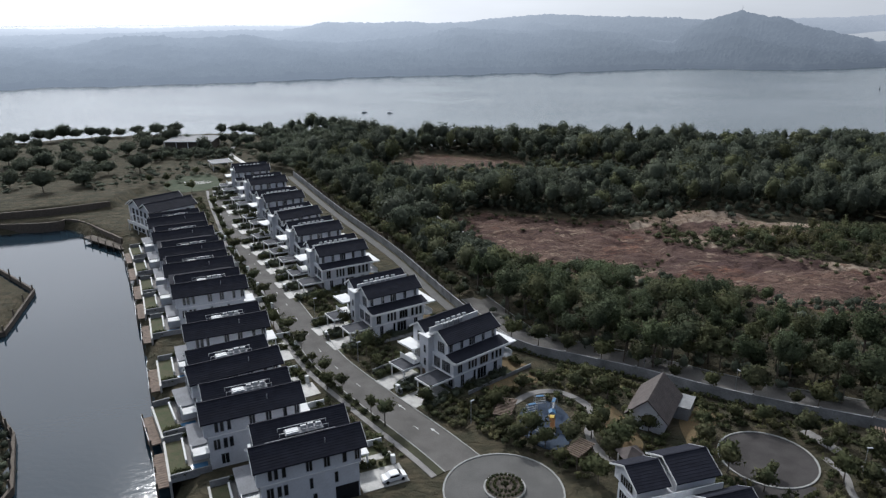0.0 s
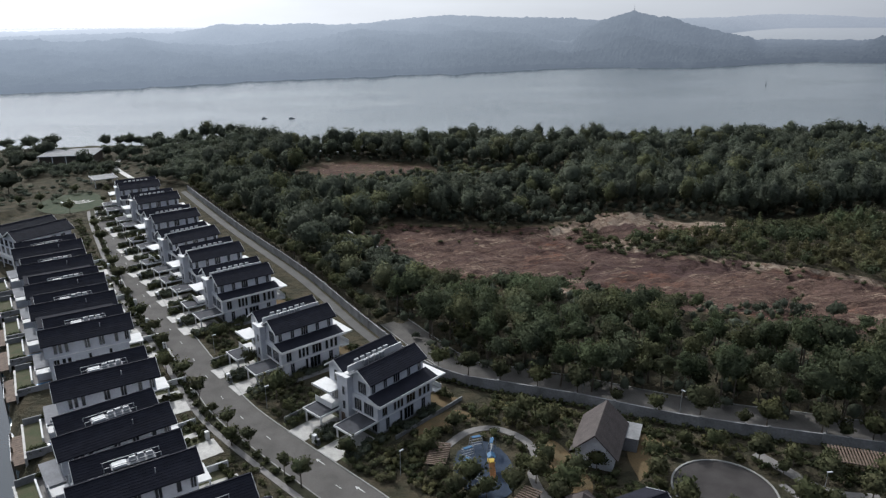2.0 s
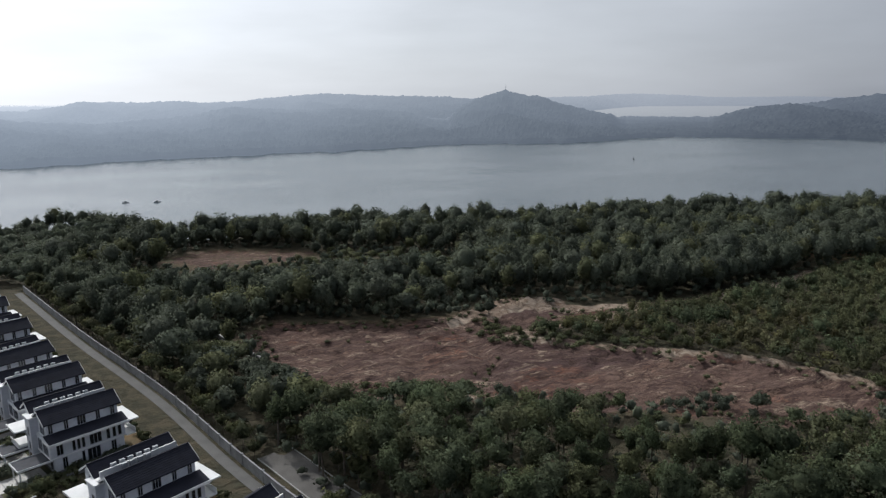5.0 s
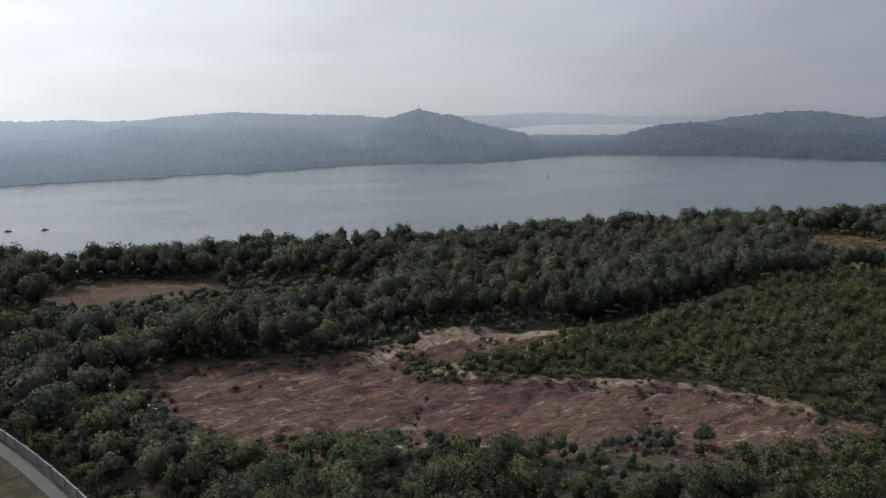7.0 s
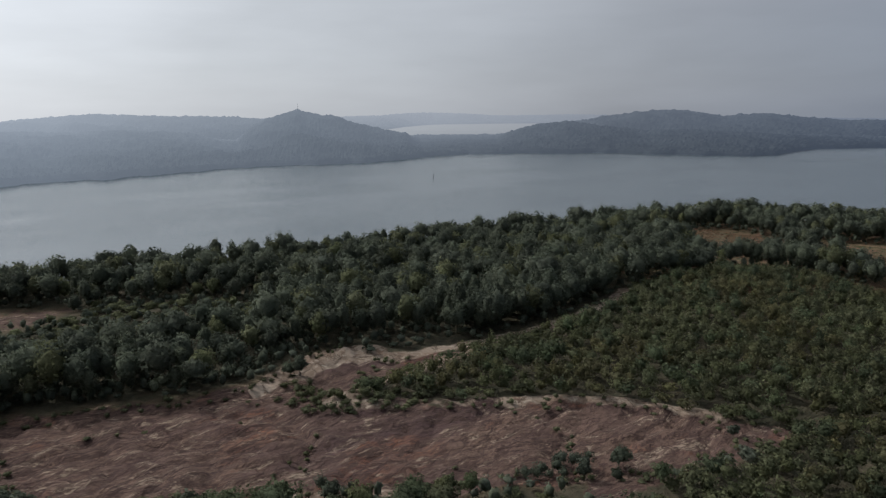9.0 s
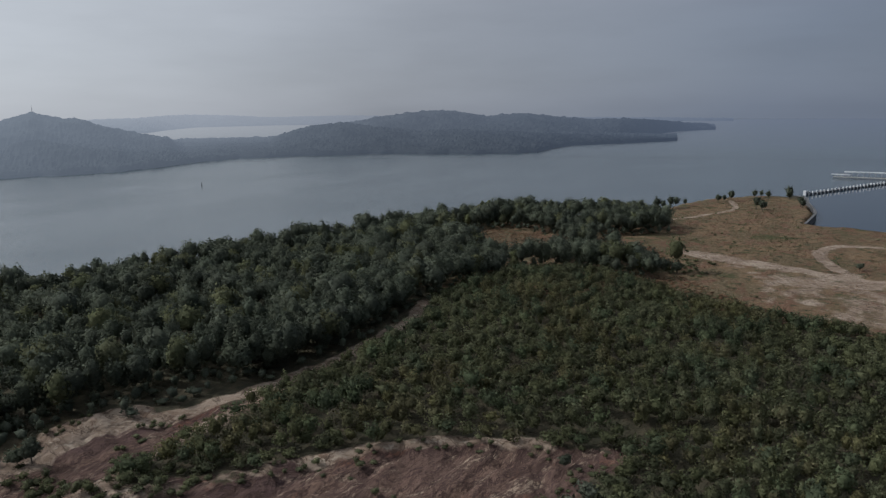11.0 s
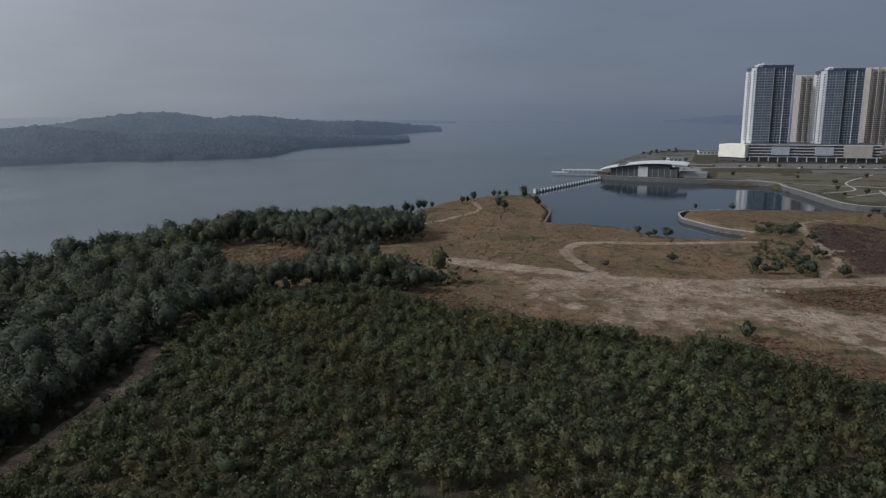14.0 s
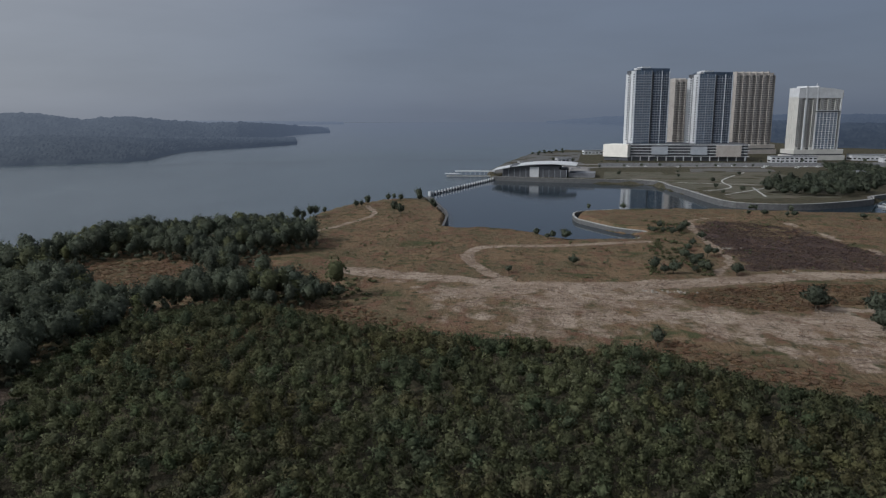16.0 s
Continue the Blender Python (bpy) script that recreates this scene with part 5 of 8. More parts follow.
def canal_house(m):
    """A three-storey house with its back to the canal; x runs from the canal to the street."""
    h = thing("canal_house", "white three-storey canal house with dark twin roofs", "house", "canal houses along the street", m)
    part("body", Shape().box(1.2, 16.6, 0.5, 12.4, 0, 6.3), WHITE, h)
    up = Shape().box(0.6, 17.0, 0.5, 5.9, 6.3, 9.45).box(1.6, 16.4, 7.5, 12.4, 6.3, 9.45).box(3.5, 14.5, 5.9, 7.5, 6.3, 9.0)
    for y0, y1, x0, x1 in ((0.5, 5.9, 0.6, 17.0), (7.5, 12.4, 1.6, 16.4)):
        gable_wall(up, x0, 0.25, y0, y1, 9.45, 1.9)
        gable_wall(up, x1 - 0.25, 0.25, y0, y1, 9.45, 1.9)
    part("top_storey", up, WHITE, h)
    pitched(h, 0.1, 17.9, -0.3, 6.6, 9.4, 2.3)
    pitched(h, 1.4, 17.2, 6.9, 13.0, 9.4, 2.1)
    part("string_course", Shape().box(1.1, 16.7, 0.4, 12.5, 6.2, 6.36), SLAB, h)
    part("roof_valley", Shape().box(3.2, 14.6, 6.0, 7.5, 9.2, 9.5), GREYWALL, h)
    part("service_deck", Shape().box(6.4, 12.6, 5.9, 7.7, 10.4, 10.5), GREYWALL, h, "grey service deck between the roofs")
    for x in (6.6, 9.4, 12.2):
        part("deck_leg", Shape().box(x, x + 0.15, 6.6, 6.8, 9.5, 10.6), METAL, h)
    for k in range(3):
        air_unit(h, 9.0 + 1.2 * k, 6.5 + 0.25 * (k % 2), 10.5)
    part("roof_hatch", Shape().box(6.6, 8.6, 6.1, 7.5, 10.5, 10.75), SLAB, h, "white roof hatch")
    for y in (5.95, 7.6):
        part("deck_rail", Shape().box(5.4, 13.4, y, y + 0.08, 11.0, 11.08).box(5.4, 5.5, y, y + 0.08, 10.4, 11.0).box(13.3, 13.4, y, y + 0.08, 10.4, 11.0), UNIT, h)
    part("vent_pipe", Shape().tube([(11.6, 1.6, 10.2, 0.09), (11.6, 1.6, 11.5, 0.09)], 8), METAL, h)
    for a, w, n in ((2.4, 0.55, 1), (3.3, 0.55, 1), (4.5, 0.55, 1), (8.2, 0.9, 2), (11.0, 0.9, 2), (14.0, 0.6, 1), (16.0, 0.7, 2)):
        window_on(h, "y-", a, 7.0, w, 2.0, 0.5, n)
    for a, w, n in ((2.0, 1.0, 2), (3.6, 0.6, 1), (4.6, 0.6, 1), (8.6, 0.5, 1), (12.6, 0.5, 1)):
        window_on(h, "y-", a, 3.7, w, 1.9, 0.5, n)
    for a, w, n in ((3.0, 1.2, 2), (9.0, 0.6, 1)):
        window_on(h, "y-", a, 0.7, w, 1.9, 0.5, n)
    # a thin dark slab on the wall stands in for the garage's inner shade
    part("garage_shade_slab", Shape().box(12.6, 16.4, 0.42, 0.56, 0.0, 2.8), GLASS, h, "flat dark slab standing in for an open garage's shade")
    for y, z, w, hh, x, n in ((1.8, 6.9, 2.6, 2.2, 0.6, 3), (8.4, 6.9, 2.8, 2.2, 1.6, 3), (1.4, 3.6, 3.0, 2.2, 1.2, 3), (7.0, 3.6, 4.2, 2.2, 1.2, 4), (2.0, 0.4, 3.0, 2.5, 1.2, 3), (7.0, 0.4, 4.2, 2.5, 1.2, 4)):
        window_on(h, "x-", y, z, w, hh, x, n)
    for y, z, w, hh, x, n in ((1.6, 6.9, 2.2, 2.2, 17.0, 3), (8.6, 6.9, 2.2, 2.2, 16.4, 3), (2.0, 3.6, 2.4, 2.2, 16.6, 3), (8.0, 3.6, 2.4, 2.2, 16.6, 3)):
        window_on(h, "x+", y, z, w, hh, x, n)
    part("street_porch", Shape().box(16.6, 20.2, 6.6, 11.6, 2.8, 3.05), SLAB, h, "flat white porch roof")
    for y in (6.8, 11.2):
        part("post", Shape().box(19.8, 20.05, y, y + 0.25, 0, 2.8), SLAB, h)
    # canal side
    part("garden_room", Shape().box(-1.4, 1.2, 4.2, 11.4, 0, 3.0), WHITE, h)
    part("room_roof", Shape().box(-1.7, 1.2, 4.0, 11.6, 3.0, 3.2), GREYWALL, h, "flat grey roof of the garden room")
    window_on(h, "x-", 4.8, 0.3, 6.0, 2.3, -1.4, 5)
    part("balcony", Shape().box(-1.6, 1.2, 0.6, 2.9, 3.2, 3.4).box(-1.6, -1.5, 0.6, 2.9, 3.4, 4.3), SLAB, h)
    return h


CANAL_HOUSES = [(-28.4, 87.3, 24.0), (-40.4, 100.2, 25.2), (-46.6, 113.2, 30.0), (-53.9, 131.5, 24.5), (-64.7, 154.3, 24.0), (-72.0, 168.6, 24.5), (-78.2, 181.7, 25.0), (-85.9, 196.7, 26.0), (-93.2, 211.6, 28.0)]
first_house = canal_house(frame_at(*CANAL_HOUSES[0]))
for k, (x, y, a) in enumerate(CANAL_HOUSES[1:]):
    row_house = copy_thing(first_house, frame_at(x, y, a))
    if k >= 4:  # the far houses are joined to their neighbours
        part("link_wall", Shape().box(2.0, 16.0, -3.6, 0.5, 0, 8.9), WHITE, row_house)
        part("link_roof", Shape().add([(1.0, -4.6, 9.0), (16.8, -4.6, 9.0), (16.8, 0.2, 9.75), (1.0, 0.2, 9.75), (1.0, -4.6, 8.8), (16.8, -4.6, 8.8), (16.8, 0.2, 9.5), (1.0, 0.2, 9.5)], [(0, 1, 2, 3), (7, 6, 5, 4), (0, 4, 5, 1), (1, 5, 6, 2), (2, 6, 7, 3), (3, 7, 4, 0)]), ROOF, row_house, "dark roof that joins the neighbours")


def terrace(m):
    """The waterside garden of a canal house."""
    g = thing("waterside_terrace", "canal-side terrace with lawn, timber deck and low walls", "terrace", "terraces along the canal", m)
    part("retaining_wall", Shape().box(-5.8, -5.4, 0.0, 12.6, -5.5, 0.15), CONCRETE, g)
    part("lawn", Shape().box(-5.4, -2.4, 0.7, 11.9, -0.3, 0.12), LAWN, g, "dry brown-green lawn")
    part("paving", Shape().box(-2.4, 1.2, 0.3, 12.3, -0.3, 0.1), PAVING, g)
    part("pool", Shape().box(-2.0, 0.8, 0.8, 3.2, 0.1, 0.16), POOLBLUE, g, "small blue plunge pool")
    for y in (0.0, 12.3):
        part("garden_wall", Shape().box(-5.4, 1.2, y, y + 0.3, -0.3, 1.2), WALLPAINT, g)
    part("edge_wall", Shape().box(-2.7, -2.4, 4.0, 11.4, 0, 0.9), SLAB, g, "low white wall")
    part("deck_frame", Shape().box(-7.9, -5.8, 1.0, 11.4, -1.6, -1.42), BARK, g)
    for k in range(15):
        part("deck_board", Shape().box(-7.9, -5.85, 1.0 + 0.7 * k, 1.64 + 0.7 * k, -1.42, -1.36), TIMBER, g)
    part("rail", Shape().box(-7.9, -7.8, 1.0, 11.4, -0.5, -0.4), METAL, g)
    for y in (1.1, 6.1, 11.1):
        part("post", Shape().tube([(-7.7, y, -7.5, 0.18), (-7.7, y, -0.3, 0.18)], 8), BARK, g)
    r = np.random.default_rng(18)
    leafy(g, "hedge", r.uniform(-5.2, -2.4, 12), r.uniform(0.4, 1.4, 12), np.zeros(12), 1.4, 1.5, 60, 181, HEDGELEAF, 0.35)
    leafy(g, "planting", r.uniform(-2.2, 0.8, 8), r.uniform(11.4, 12.2, 8), np.zeros(8), 1.8, 1.4, 60, 182, HEDGELEAF, 0.35)
    return g


first_terrace = terrace(frame_at(*CANAL_HOUSES[0]))
for x, y, a in CANAL_HOUSES[1:]:
    copy_thing(first_terrace, frame_at(x, y, a))


def end_block(m):
    """The larger house that closes the canal row."""
    h = thing("corner_house", "large white corner house with dark stepped pitched roofs", "house", "", m)
    part("body", Shape().box(0, 16, 0, 16, -1.0, 9.2), WHITE, h)
    part("wing", Shape().box(3, 15, 16, 25, -1.0, 7.2), WHITE, h)
    ends = Shape()
    for y0, y1 in ((0, 7.6), (8.4, 16)):
        gable_wall(ends, 0, 0.25, y0, y1, 9.2, 2.0)
        gable_wall(ends, 15.75, 0.25, y0, y1, 9.2, 2.0)
    part("gable", ends, WHITE, h)
    pitched(h, -0.9, 16.9, -0.8, 8.0, 9.2, 2.4)
    pitched(h, -0.5, 16.9, 8.0, 16.8, 9.2, 2.4)
    pitched(h, 2.2, 15.8, 16.4, 25.6, 7.2, 2.2)
    part("canal_balcony", Shape().box(-2.0, 0, 1.0, 15.0, 3.1, 3.3).box(-2.0, -1.9, 1.0, 15.0, 3.3, 4.2), SLAB, h)
    for y in (1.2, 7.8, 14.6):
        part("post", Shape().box(-1.95, -1.7, y, y + 0.25, -1.0, 3.1), SLAB, h)
    for k in range(5):
        window_on(h, "x-", 1.0 + 3.0 * k, 6.2, 1.6, 2.0, 0, 2)
        window_on(h, "x-", 1.0 + 3.0 * k, 3.4, 1.6, 2.2, 0, 2)
        window_on(h, "x-", 1.0 + 3.0 * k, 0.3, 1.8, 2.3, 0, 2)
        window_on(h, "y-", 1.2 + 2.9 * k, 6.2, 1.2, 2.0, 0, 2)
        window_on(h, "y-", 1.2 + 2.9 * k, 3.1, 1.2, 2.0, 0, 2)
    for k in range(3):
        window_on(h, "x-", 17.0 + 2.6 * k, 4.2, 1.4, 2.0, 3, 2)
        window_on(h, "x-", 17.0 + 2.6 * k, 0.8, 1.4, 2.0, 3, 2)
    return h


end_block(frame_at(-100, 231, 47))
# the timber jetty below the corner house
jetty = thing("jetty", "dark timber jetty on piles along the canal", "jetty", "", frame_at(-107.5, 228.5, 145, 0))
part("frame", Shape().box(0, 24, 0.2, 3.4, 1.4, 1.6), BARK, jetty)
for k in range(24):
    part("board", Shape().box(k + 0.02, k + 0.94, 0, 3.6, 1.6, 1.68), BARK, jetty)
for k in range(6):
    for y in (0.2, 3.2):
        part("post", Shape().tube([(0.6 + 4.7 * k, y, -3.5, 0.2), (0.6 + 4.7 * k, y, 2.9, 0.17)], 8), BARK, jetty)


# ---- roads, walls and gardens of the village ----
STREET = smooth_line([(4, 103), (-1, 109.8), (-13.2, 125), (-24.6, 140.2), (-32.4, 155), (-44, 178), (-52, 192), (-69, 230), (-89.5, 278), (-98, 300)], 3.0)
NEAR_SIDE = np.interp(np.arange(len(STREET)), [0, len(STREET) * 0.45, len(STREET) - 1], [4.5, 4.0, 3.0])[:, None]  # the street narrows towards its head
road = part("road", Shape().ribbon(beside(STREET, NEAR_SIDE), beside(STREET, -2.9), LAND + 0.03, 0.4), ASPHALT, None)
tagged(road, "grey asphalt residential street with pale kerbs", "road", kind="structure")
for outer, inner in ((NEAR_SIDE + 0.22, NEAR_SIDE), (-2.9, -3.12)):
    part("kerb", Shape().ribbon(beside(STREET, outer), beside(STREET, inner), LAND + 0.16, 0.5), KERB, road)
WALKS = beside(STREET, NEAR_SIDE + 2.9), beside(STREET, NEAR_SIDE + 1.8)
footpath = part("pavement", Shape().ribbon(*WALKS, LAND + 0.12, 0.4), PAVING, None)
tagged(footpath, "pale concrete footpath beside the street verge", "pavement", kind="structure")
STRAW = material("parched_brown_grass", (0.145, 0.1, 0.05), 0.95, vary=0.35, size=2.0, bump=0.5, tint=(0.11, 0.085, 0.045))
SOIL = material("dark_planted_soil", (0.05, 0.05, 0.028), 0.95, vary=0.35, size=1.5, bump=0.5)
verge = part("verge", Shape().ribbon(beside(STREET, NEAR_SIDE + 1.78), beside(STREET, NEAR_SIDE + 0.24), LAND + 0.13, 0.4), SOIL, None)
tagged(verge, "planted street verge between kerb and footpath", "verge", kind="structure")
MARK = material("worn_white_road_paint", (0.6, 0.6, 0.58), 0.8, vary=0.3, size=0.6, bump=0.0)
for k in range(4, len(STREET) - 2, 3):
    (xa, ya), (xb, yb) = STREET[k], STREET[k + 1]
    a = math.atan2(yb - ya, xb - xa)
    dash = part("lane_mark", Shape().box(-0.75, 0.75, -0.06, 0.06, 0, 0.012), MARK, road)
    xa, ya = xa - 0.7 * math.sin(a), ya + 0.7 * math.cos(a)
    dash.matrix_world = frame_at(xa, ya, math.degrees(a), LAND + 0.034)
for x, y in ((-8.2, 121.0), (-1.6, 112.6)):
    arrow = part("turn_arrow", Shape().add([(-1.2, -0.08, 0), (0.4, -0.08, 0), (0.4, -0.35, 0), (1.3, 0, 0), (0.4, 0.35, 0), (0.4, 0.08, 0), (-1.2, 0.08, 0)], [tuple(range(7))]), MARK, road)
    arrow.matrix_world = frame_at(x, y, 130, LAND + 0.04)


def disc(x, y, r, n=40):
    return [(x + r * math.cos(2 * math.pi * k / n), y + r * math.sin(2 * math.pi * k / n)) for k in range(n)]


def ring(shape, x, y, r0, r1, z0, z1, n=40):
    shape.ribbon(disc(x, y, r0, n) + disc(x, y, r0, n)[:1], disc(x, y, r1, n) + disc(x, y, r1, n)[:1], z1, z1 - z0)
    return shape


CIRCUS = material("pale_paved_circus", (0.1, 0.097, 0.092), 0.85, vary=0.18, size=3.0, fine=14, bump=0.3)
circus = part("roundabout", Shape().prism(disc(9.8, 95.5, 9.7), LAND - 0.3, LAND + 0.05), CIRCUS, None)
tagged(circus, "round paved turning circle with a planted centre", "road", kind="structure")
part("kerb", ring(Shape(), 9.8, 95.5, 10.0, 9.7, LAND - 0.3, LAND + 0.18), KERB, circus)
bed = thing("planted_island", "round island of clipped hedges inside low kerbs", "planting bed", "", frame_at(10.0, 96.0, 0))
part("kerb", ring(Shape(), 0, 0, 3.5, 3.2, 0, 0.4, 28), KERB, bed)
part("soil", Shape().prism(disc(0, 0, 3.2, 28), 0, 0.3), BARK, bed)
for r, n, h in ((2.8, 26, 0.9), (1.7, 16, 1.0), (0.4, 4, 1.3)):
    a = np.linspace(0, 2 * math.pi, n, endpoint=False)
    leafy(bed, "hedge_ring", r * np.cos(a), r * np.sin(a), np.full(n, 0.25), h, 0.8, 40, int(r * 10), HEDGELEAF, 0.35)

r = np.random.default_rng(19)
for k in range(6, len(STREET) - 4, 4):
    spot = beside(STREET, NEAR_SIDE + 1.1)[k:k + 4]
    hx, hy = np.array(spot).T
    run = thing("street_hedge", "low dark hedge along the street verge", "hedge", "hedges along the street", frame_at(*spot[0], 0))
    leafy(run, "leaves", np.repeat(hx - hx[0], 3) + r.uniform(-0.7, 0.7, 3 * len(hx)), np.repeat(hy - hy[0], 3) + r.uniform(-0.9, 0.9, 3 * len(hx)), np.full(3 * len(hx), 0.1), 0.9, 1.5, 40, 190 + k, HEDGELEAF, 0.4)

# boundary wall: panels between posts
wall_line = smooth_line(FENCE, 6.0)
boundary = thing("boundary_wall", "long pale rendered boundary wall with square posts", "wall", "", frame_at(0, 0, 0, 0))
panel_mesh = Shape().box(0, 1, -0.1, 0.1, -0.4, 2.3).mesh("wall_panel", WALLPAINT)
cap_mesh = Shape().box(0, 1, -0.17, 0.17, 2.3, 2.42).mesh("wall_cap", WALLPAINT)
post_mesh = Shape().box(-0.22, 0.22, -0.22, 0.22, -0.4, 2.6).mesh("wall_post", WALLPAINT)
for (xa, ya), (xb, yb) in zip(wall_line, wall_line[1:]):
    d = math.hypot(xb - xa, yb - ya)
    m = frame_at(xa, ya, math.degrees(math.atan2(yb - ya, xb - xa)))
    for name, me, s in (("wall_panel", panel_mesh, d), ("wall_cap", cap_mesh, d), ("wall_post", post_mesh, 1)):
        ob = new(name, me)
        ob.parent = boundary
        ob.matrix_world = m @ Matrix.Diagonal((s, 1, 1, 1))
BACKLANE = beside(smooth_line(FENCE[:5], 4.0), -2.2)
tagged(part("service_lane", Shape().ribbon(beside(BACKLANE, 1.3), beside(BACKLANE, -1.1), LAND + 0.08, 0.4), CIRCUS, None), "narrow paved service lane inside the wall", "lane", kind="structure")
# the lane outside the wall
LANE = beside(smooth_line(FENCE[3:], 4.0), 7.0)
lane_road = part("outer_road", Shape().ribbon(beside(LANE, 3.6), beside(LANE, -3.6), LAND + 0.05, 0.4), ASPHALT, None)
tagged(lane_road, "quiet asphalt lane outside the boundary wall", "road", kind="structure")
for side in (3.85, -3.6):
    part("kerb", Shape().ribbon(beside(LANE, side), beside(LANE, side - 0.25), LAND + 0.18, 0.5), KERB, lane_road)

# driveways, hedges and garden walls of the villas
def front_garden(m):
    g = thing("front_garden", "front garden with bright concrete driveways and hedges", "garden", "front gardens of the villas", m)
    part("lawn", Shape().box(-8.5, 20.5, -4.5, 15.0, -0.2, 0.06), LAWN, g)
    for y0, y1 in ((-1.6, 3.4), (7.4, 12.2)):
        part("driveway", Shape().box(-9.4, -0.2, y0, y1, -0.2, 0.1), CONCRETE, g, "bright concrete driveway")
    part("rear_lawn", Shape().box(15.8, 20.3, -4.2, 5.6, 0.0, 0.1), STRAW, g, "parched orange-brown rear lawn")
    part("gate_pier", Shape().box(-8.6, -7.9, 5.2, 6.0, 0, 1.7), SLAB, g)
    part("meter_box", Shape().box(-8.55, -8.0, 4.3, 5.0, 0, 1.3), STONE, g)
    part("side_wall", Shape().box(-8.0, 20.5, 14.9, 15.1, -0.2, 1.3), WALLPAINT, g)
    part("side_wall", Shape().box(2.0, 20.5, -4.7, -4.5, -0.2, 0.8), WALLPAINT, g)
    part("rear_terrace", Shape().box(14.7, 17.2, 6.0, 12.0, -0.2, 0.12), PAVING, g)
    r = np.random.default_rng(7)
    leafy(g, "hedge", r.uniform(-8.4, -6.2, 14), np.concatenate([r.uniform(4.0, 7.2, 7), r.uniform(12.6, 14.6, 7)]), np.zeros(14), 1.5, 1.5, 70, 71, HEDGELEAF, 0.4)
    leafy(g, "border_shrubs", r.uniform(-7.5, 14, 26), r.uniform(-4.2, -2.4, 26), np.zeros(26), 1.4, 1.7, 60, 72, TREELEAF, 0.4)
    leafy(g, "border_shrubs", r.uniform(-7.5, 14, 18), r.uniform(13.0, 14.6, 18), np.zeros(18), 1.5, 1.6, 60, 73, HEDGELEAF, 0.4)
    leafy(g, "bed_shrubs", r.uniform(-8.2, -0.5, 34), np.concatenate([r.uniform(3.8, 7.0, 20), r.uniform(12.5, 14.6, 14)]), np.zeros(34), 1.7, 1.8, 90, 75, DARKLEAF, 0.3)
    leafy(g, "side_shrubs", r.uniform(-8.0, 15, 40), r.uniform(-4.4, -1.9, 40), np.zeros(40), 1.8, 2.0, 80, 76, DARKLEAF, 0.3)
    leafy(g, "rear_shrubs", r.uniform(18.2, 20.2, 14), r.uniform(-4, 14.5, 14), np.zeros(14), 1.8, 2.0, 60, 74, HEDGELEAF, 0.4)
    return g


first_garden = front_garden(frame_at(*VILLAS[0]))
for x, y, a in VILLAS[1:]:
    copy_thing(first_garden, frame_at(x, y, a))


def forecourt(m):
    g = thing("forecourt", "bright paved forecourt with hedges and low walls", "garden", "forecourts of the canal houses", m)
    part("driveway", Shape().box(17.2, 25.2, 0.6, 5.8, -0.2, 0.1), CONCRETE, g, "bright concrete driveway")
    part("lawn", Shape().box(16.7, 24.0, 5.8, 12.6, -0.2, 0.06), LAWN, g)
    part("path", Shape().box(16.8, 25.0, 8.2, 9.8, -0.2, 0.1), CONCRETE, g)
    part("side_wall", Shape().box(17.0, 24.4, 12.5, 12.7, -0.2, 1.3), SLAB, g, "low white wall")
    part("gate_pier", Shape().box(24.0, 24.7, 6.0, 6.7, 0, 1.6), SLAB, g)
    r = np.random.default_rng(8)
    leafy(g, "hedge", np.full(9, 23.6) + r.uniform(-0.5, 0.5, 9), np.linspace(7, 12.2, 9), np.zeros(9), 1.4, 1.4, 70, 81, HEDGELEAF, 0.4)
    leafy(g, "border_shrubs", r.uniform(18, 23, 10), r.uniform(6.2, 7.8, 10), np.zeros(10), 1.2, 1.3, 60, 82, TREELEAF, 0.4)
    return g


first_court = forecourt(frame_at(*CANAL_HOUSES[0]))
for x, y, a in CANAL_HOUSES[1:]:
    copy_thing(first_court, frame_at(x, y, a))


# planting along both sides of the street, off the driveways
def strip(off0, off1, gap, seed):
    line = STREET[2:-4]
    return scatter(beside(line, off0) + beside(line, off1)[::-1], gap, seed)


def clear_of(houses, x, y, x0, x1, ways):
    free = np.ones(x.shape, bool)
    for hx0, hy0, a in houses:
        c, s = math.cos(radians(a)), math.sin(radians(a))
        u, v = (x - hx0) * c + (y - hy0) * s, -(x - hx0) * s + (y - hy0) * c
        for y0, y1 in ways:
            free &= ~((u > x0) & (u < x1) & (v > y0) & (v < y1))
    return free


px, py = strip(-3.9, -15.0, 1.5, 31)
q = clear_of(VILLAS, px, py, -14, 0, ((-2.0, 3.8), (7.0, 12.6))) & clear_of(VILLAS, px, py, -1.5, 18, ((-3.5, 13.5),)) & (ripple(px, py, 10, 32) > -0.4)
px, py = px[q], py[q]
wood("garden_shrubs", px, py, np.random.default_rng(33).uniform(0.7, 2.3, len(px)), np.random.default_rng(34).uniform(1.5, 2.6, len(px)), 70, TREELEAF, "mixed dark garden shrubs along the villas", 35, 0.26, 0.02, 5, 1)
px, py = strip(7.6, 10.5, 1.4, 36)
q = clear_of(CANAL_HOUSES, px, py, 15, 27, ((0.2, 6.0), (8.0, 10.0))) & clear_of(CANAL_HOUSES, px, py, -2, 20.5, ((-0.5, 13.2),)) & (ripple(px, py, 10, 37) > -0.35)
px, py = px[q], py[q]
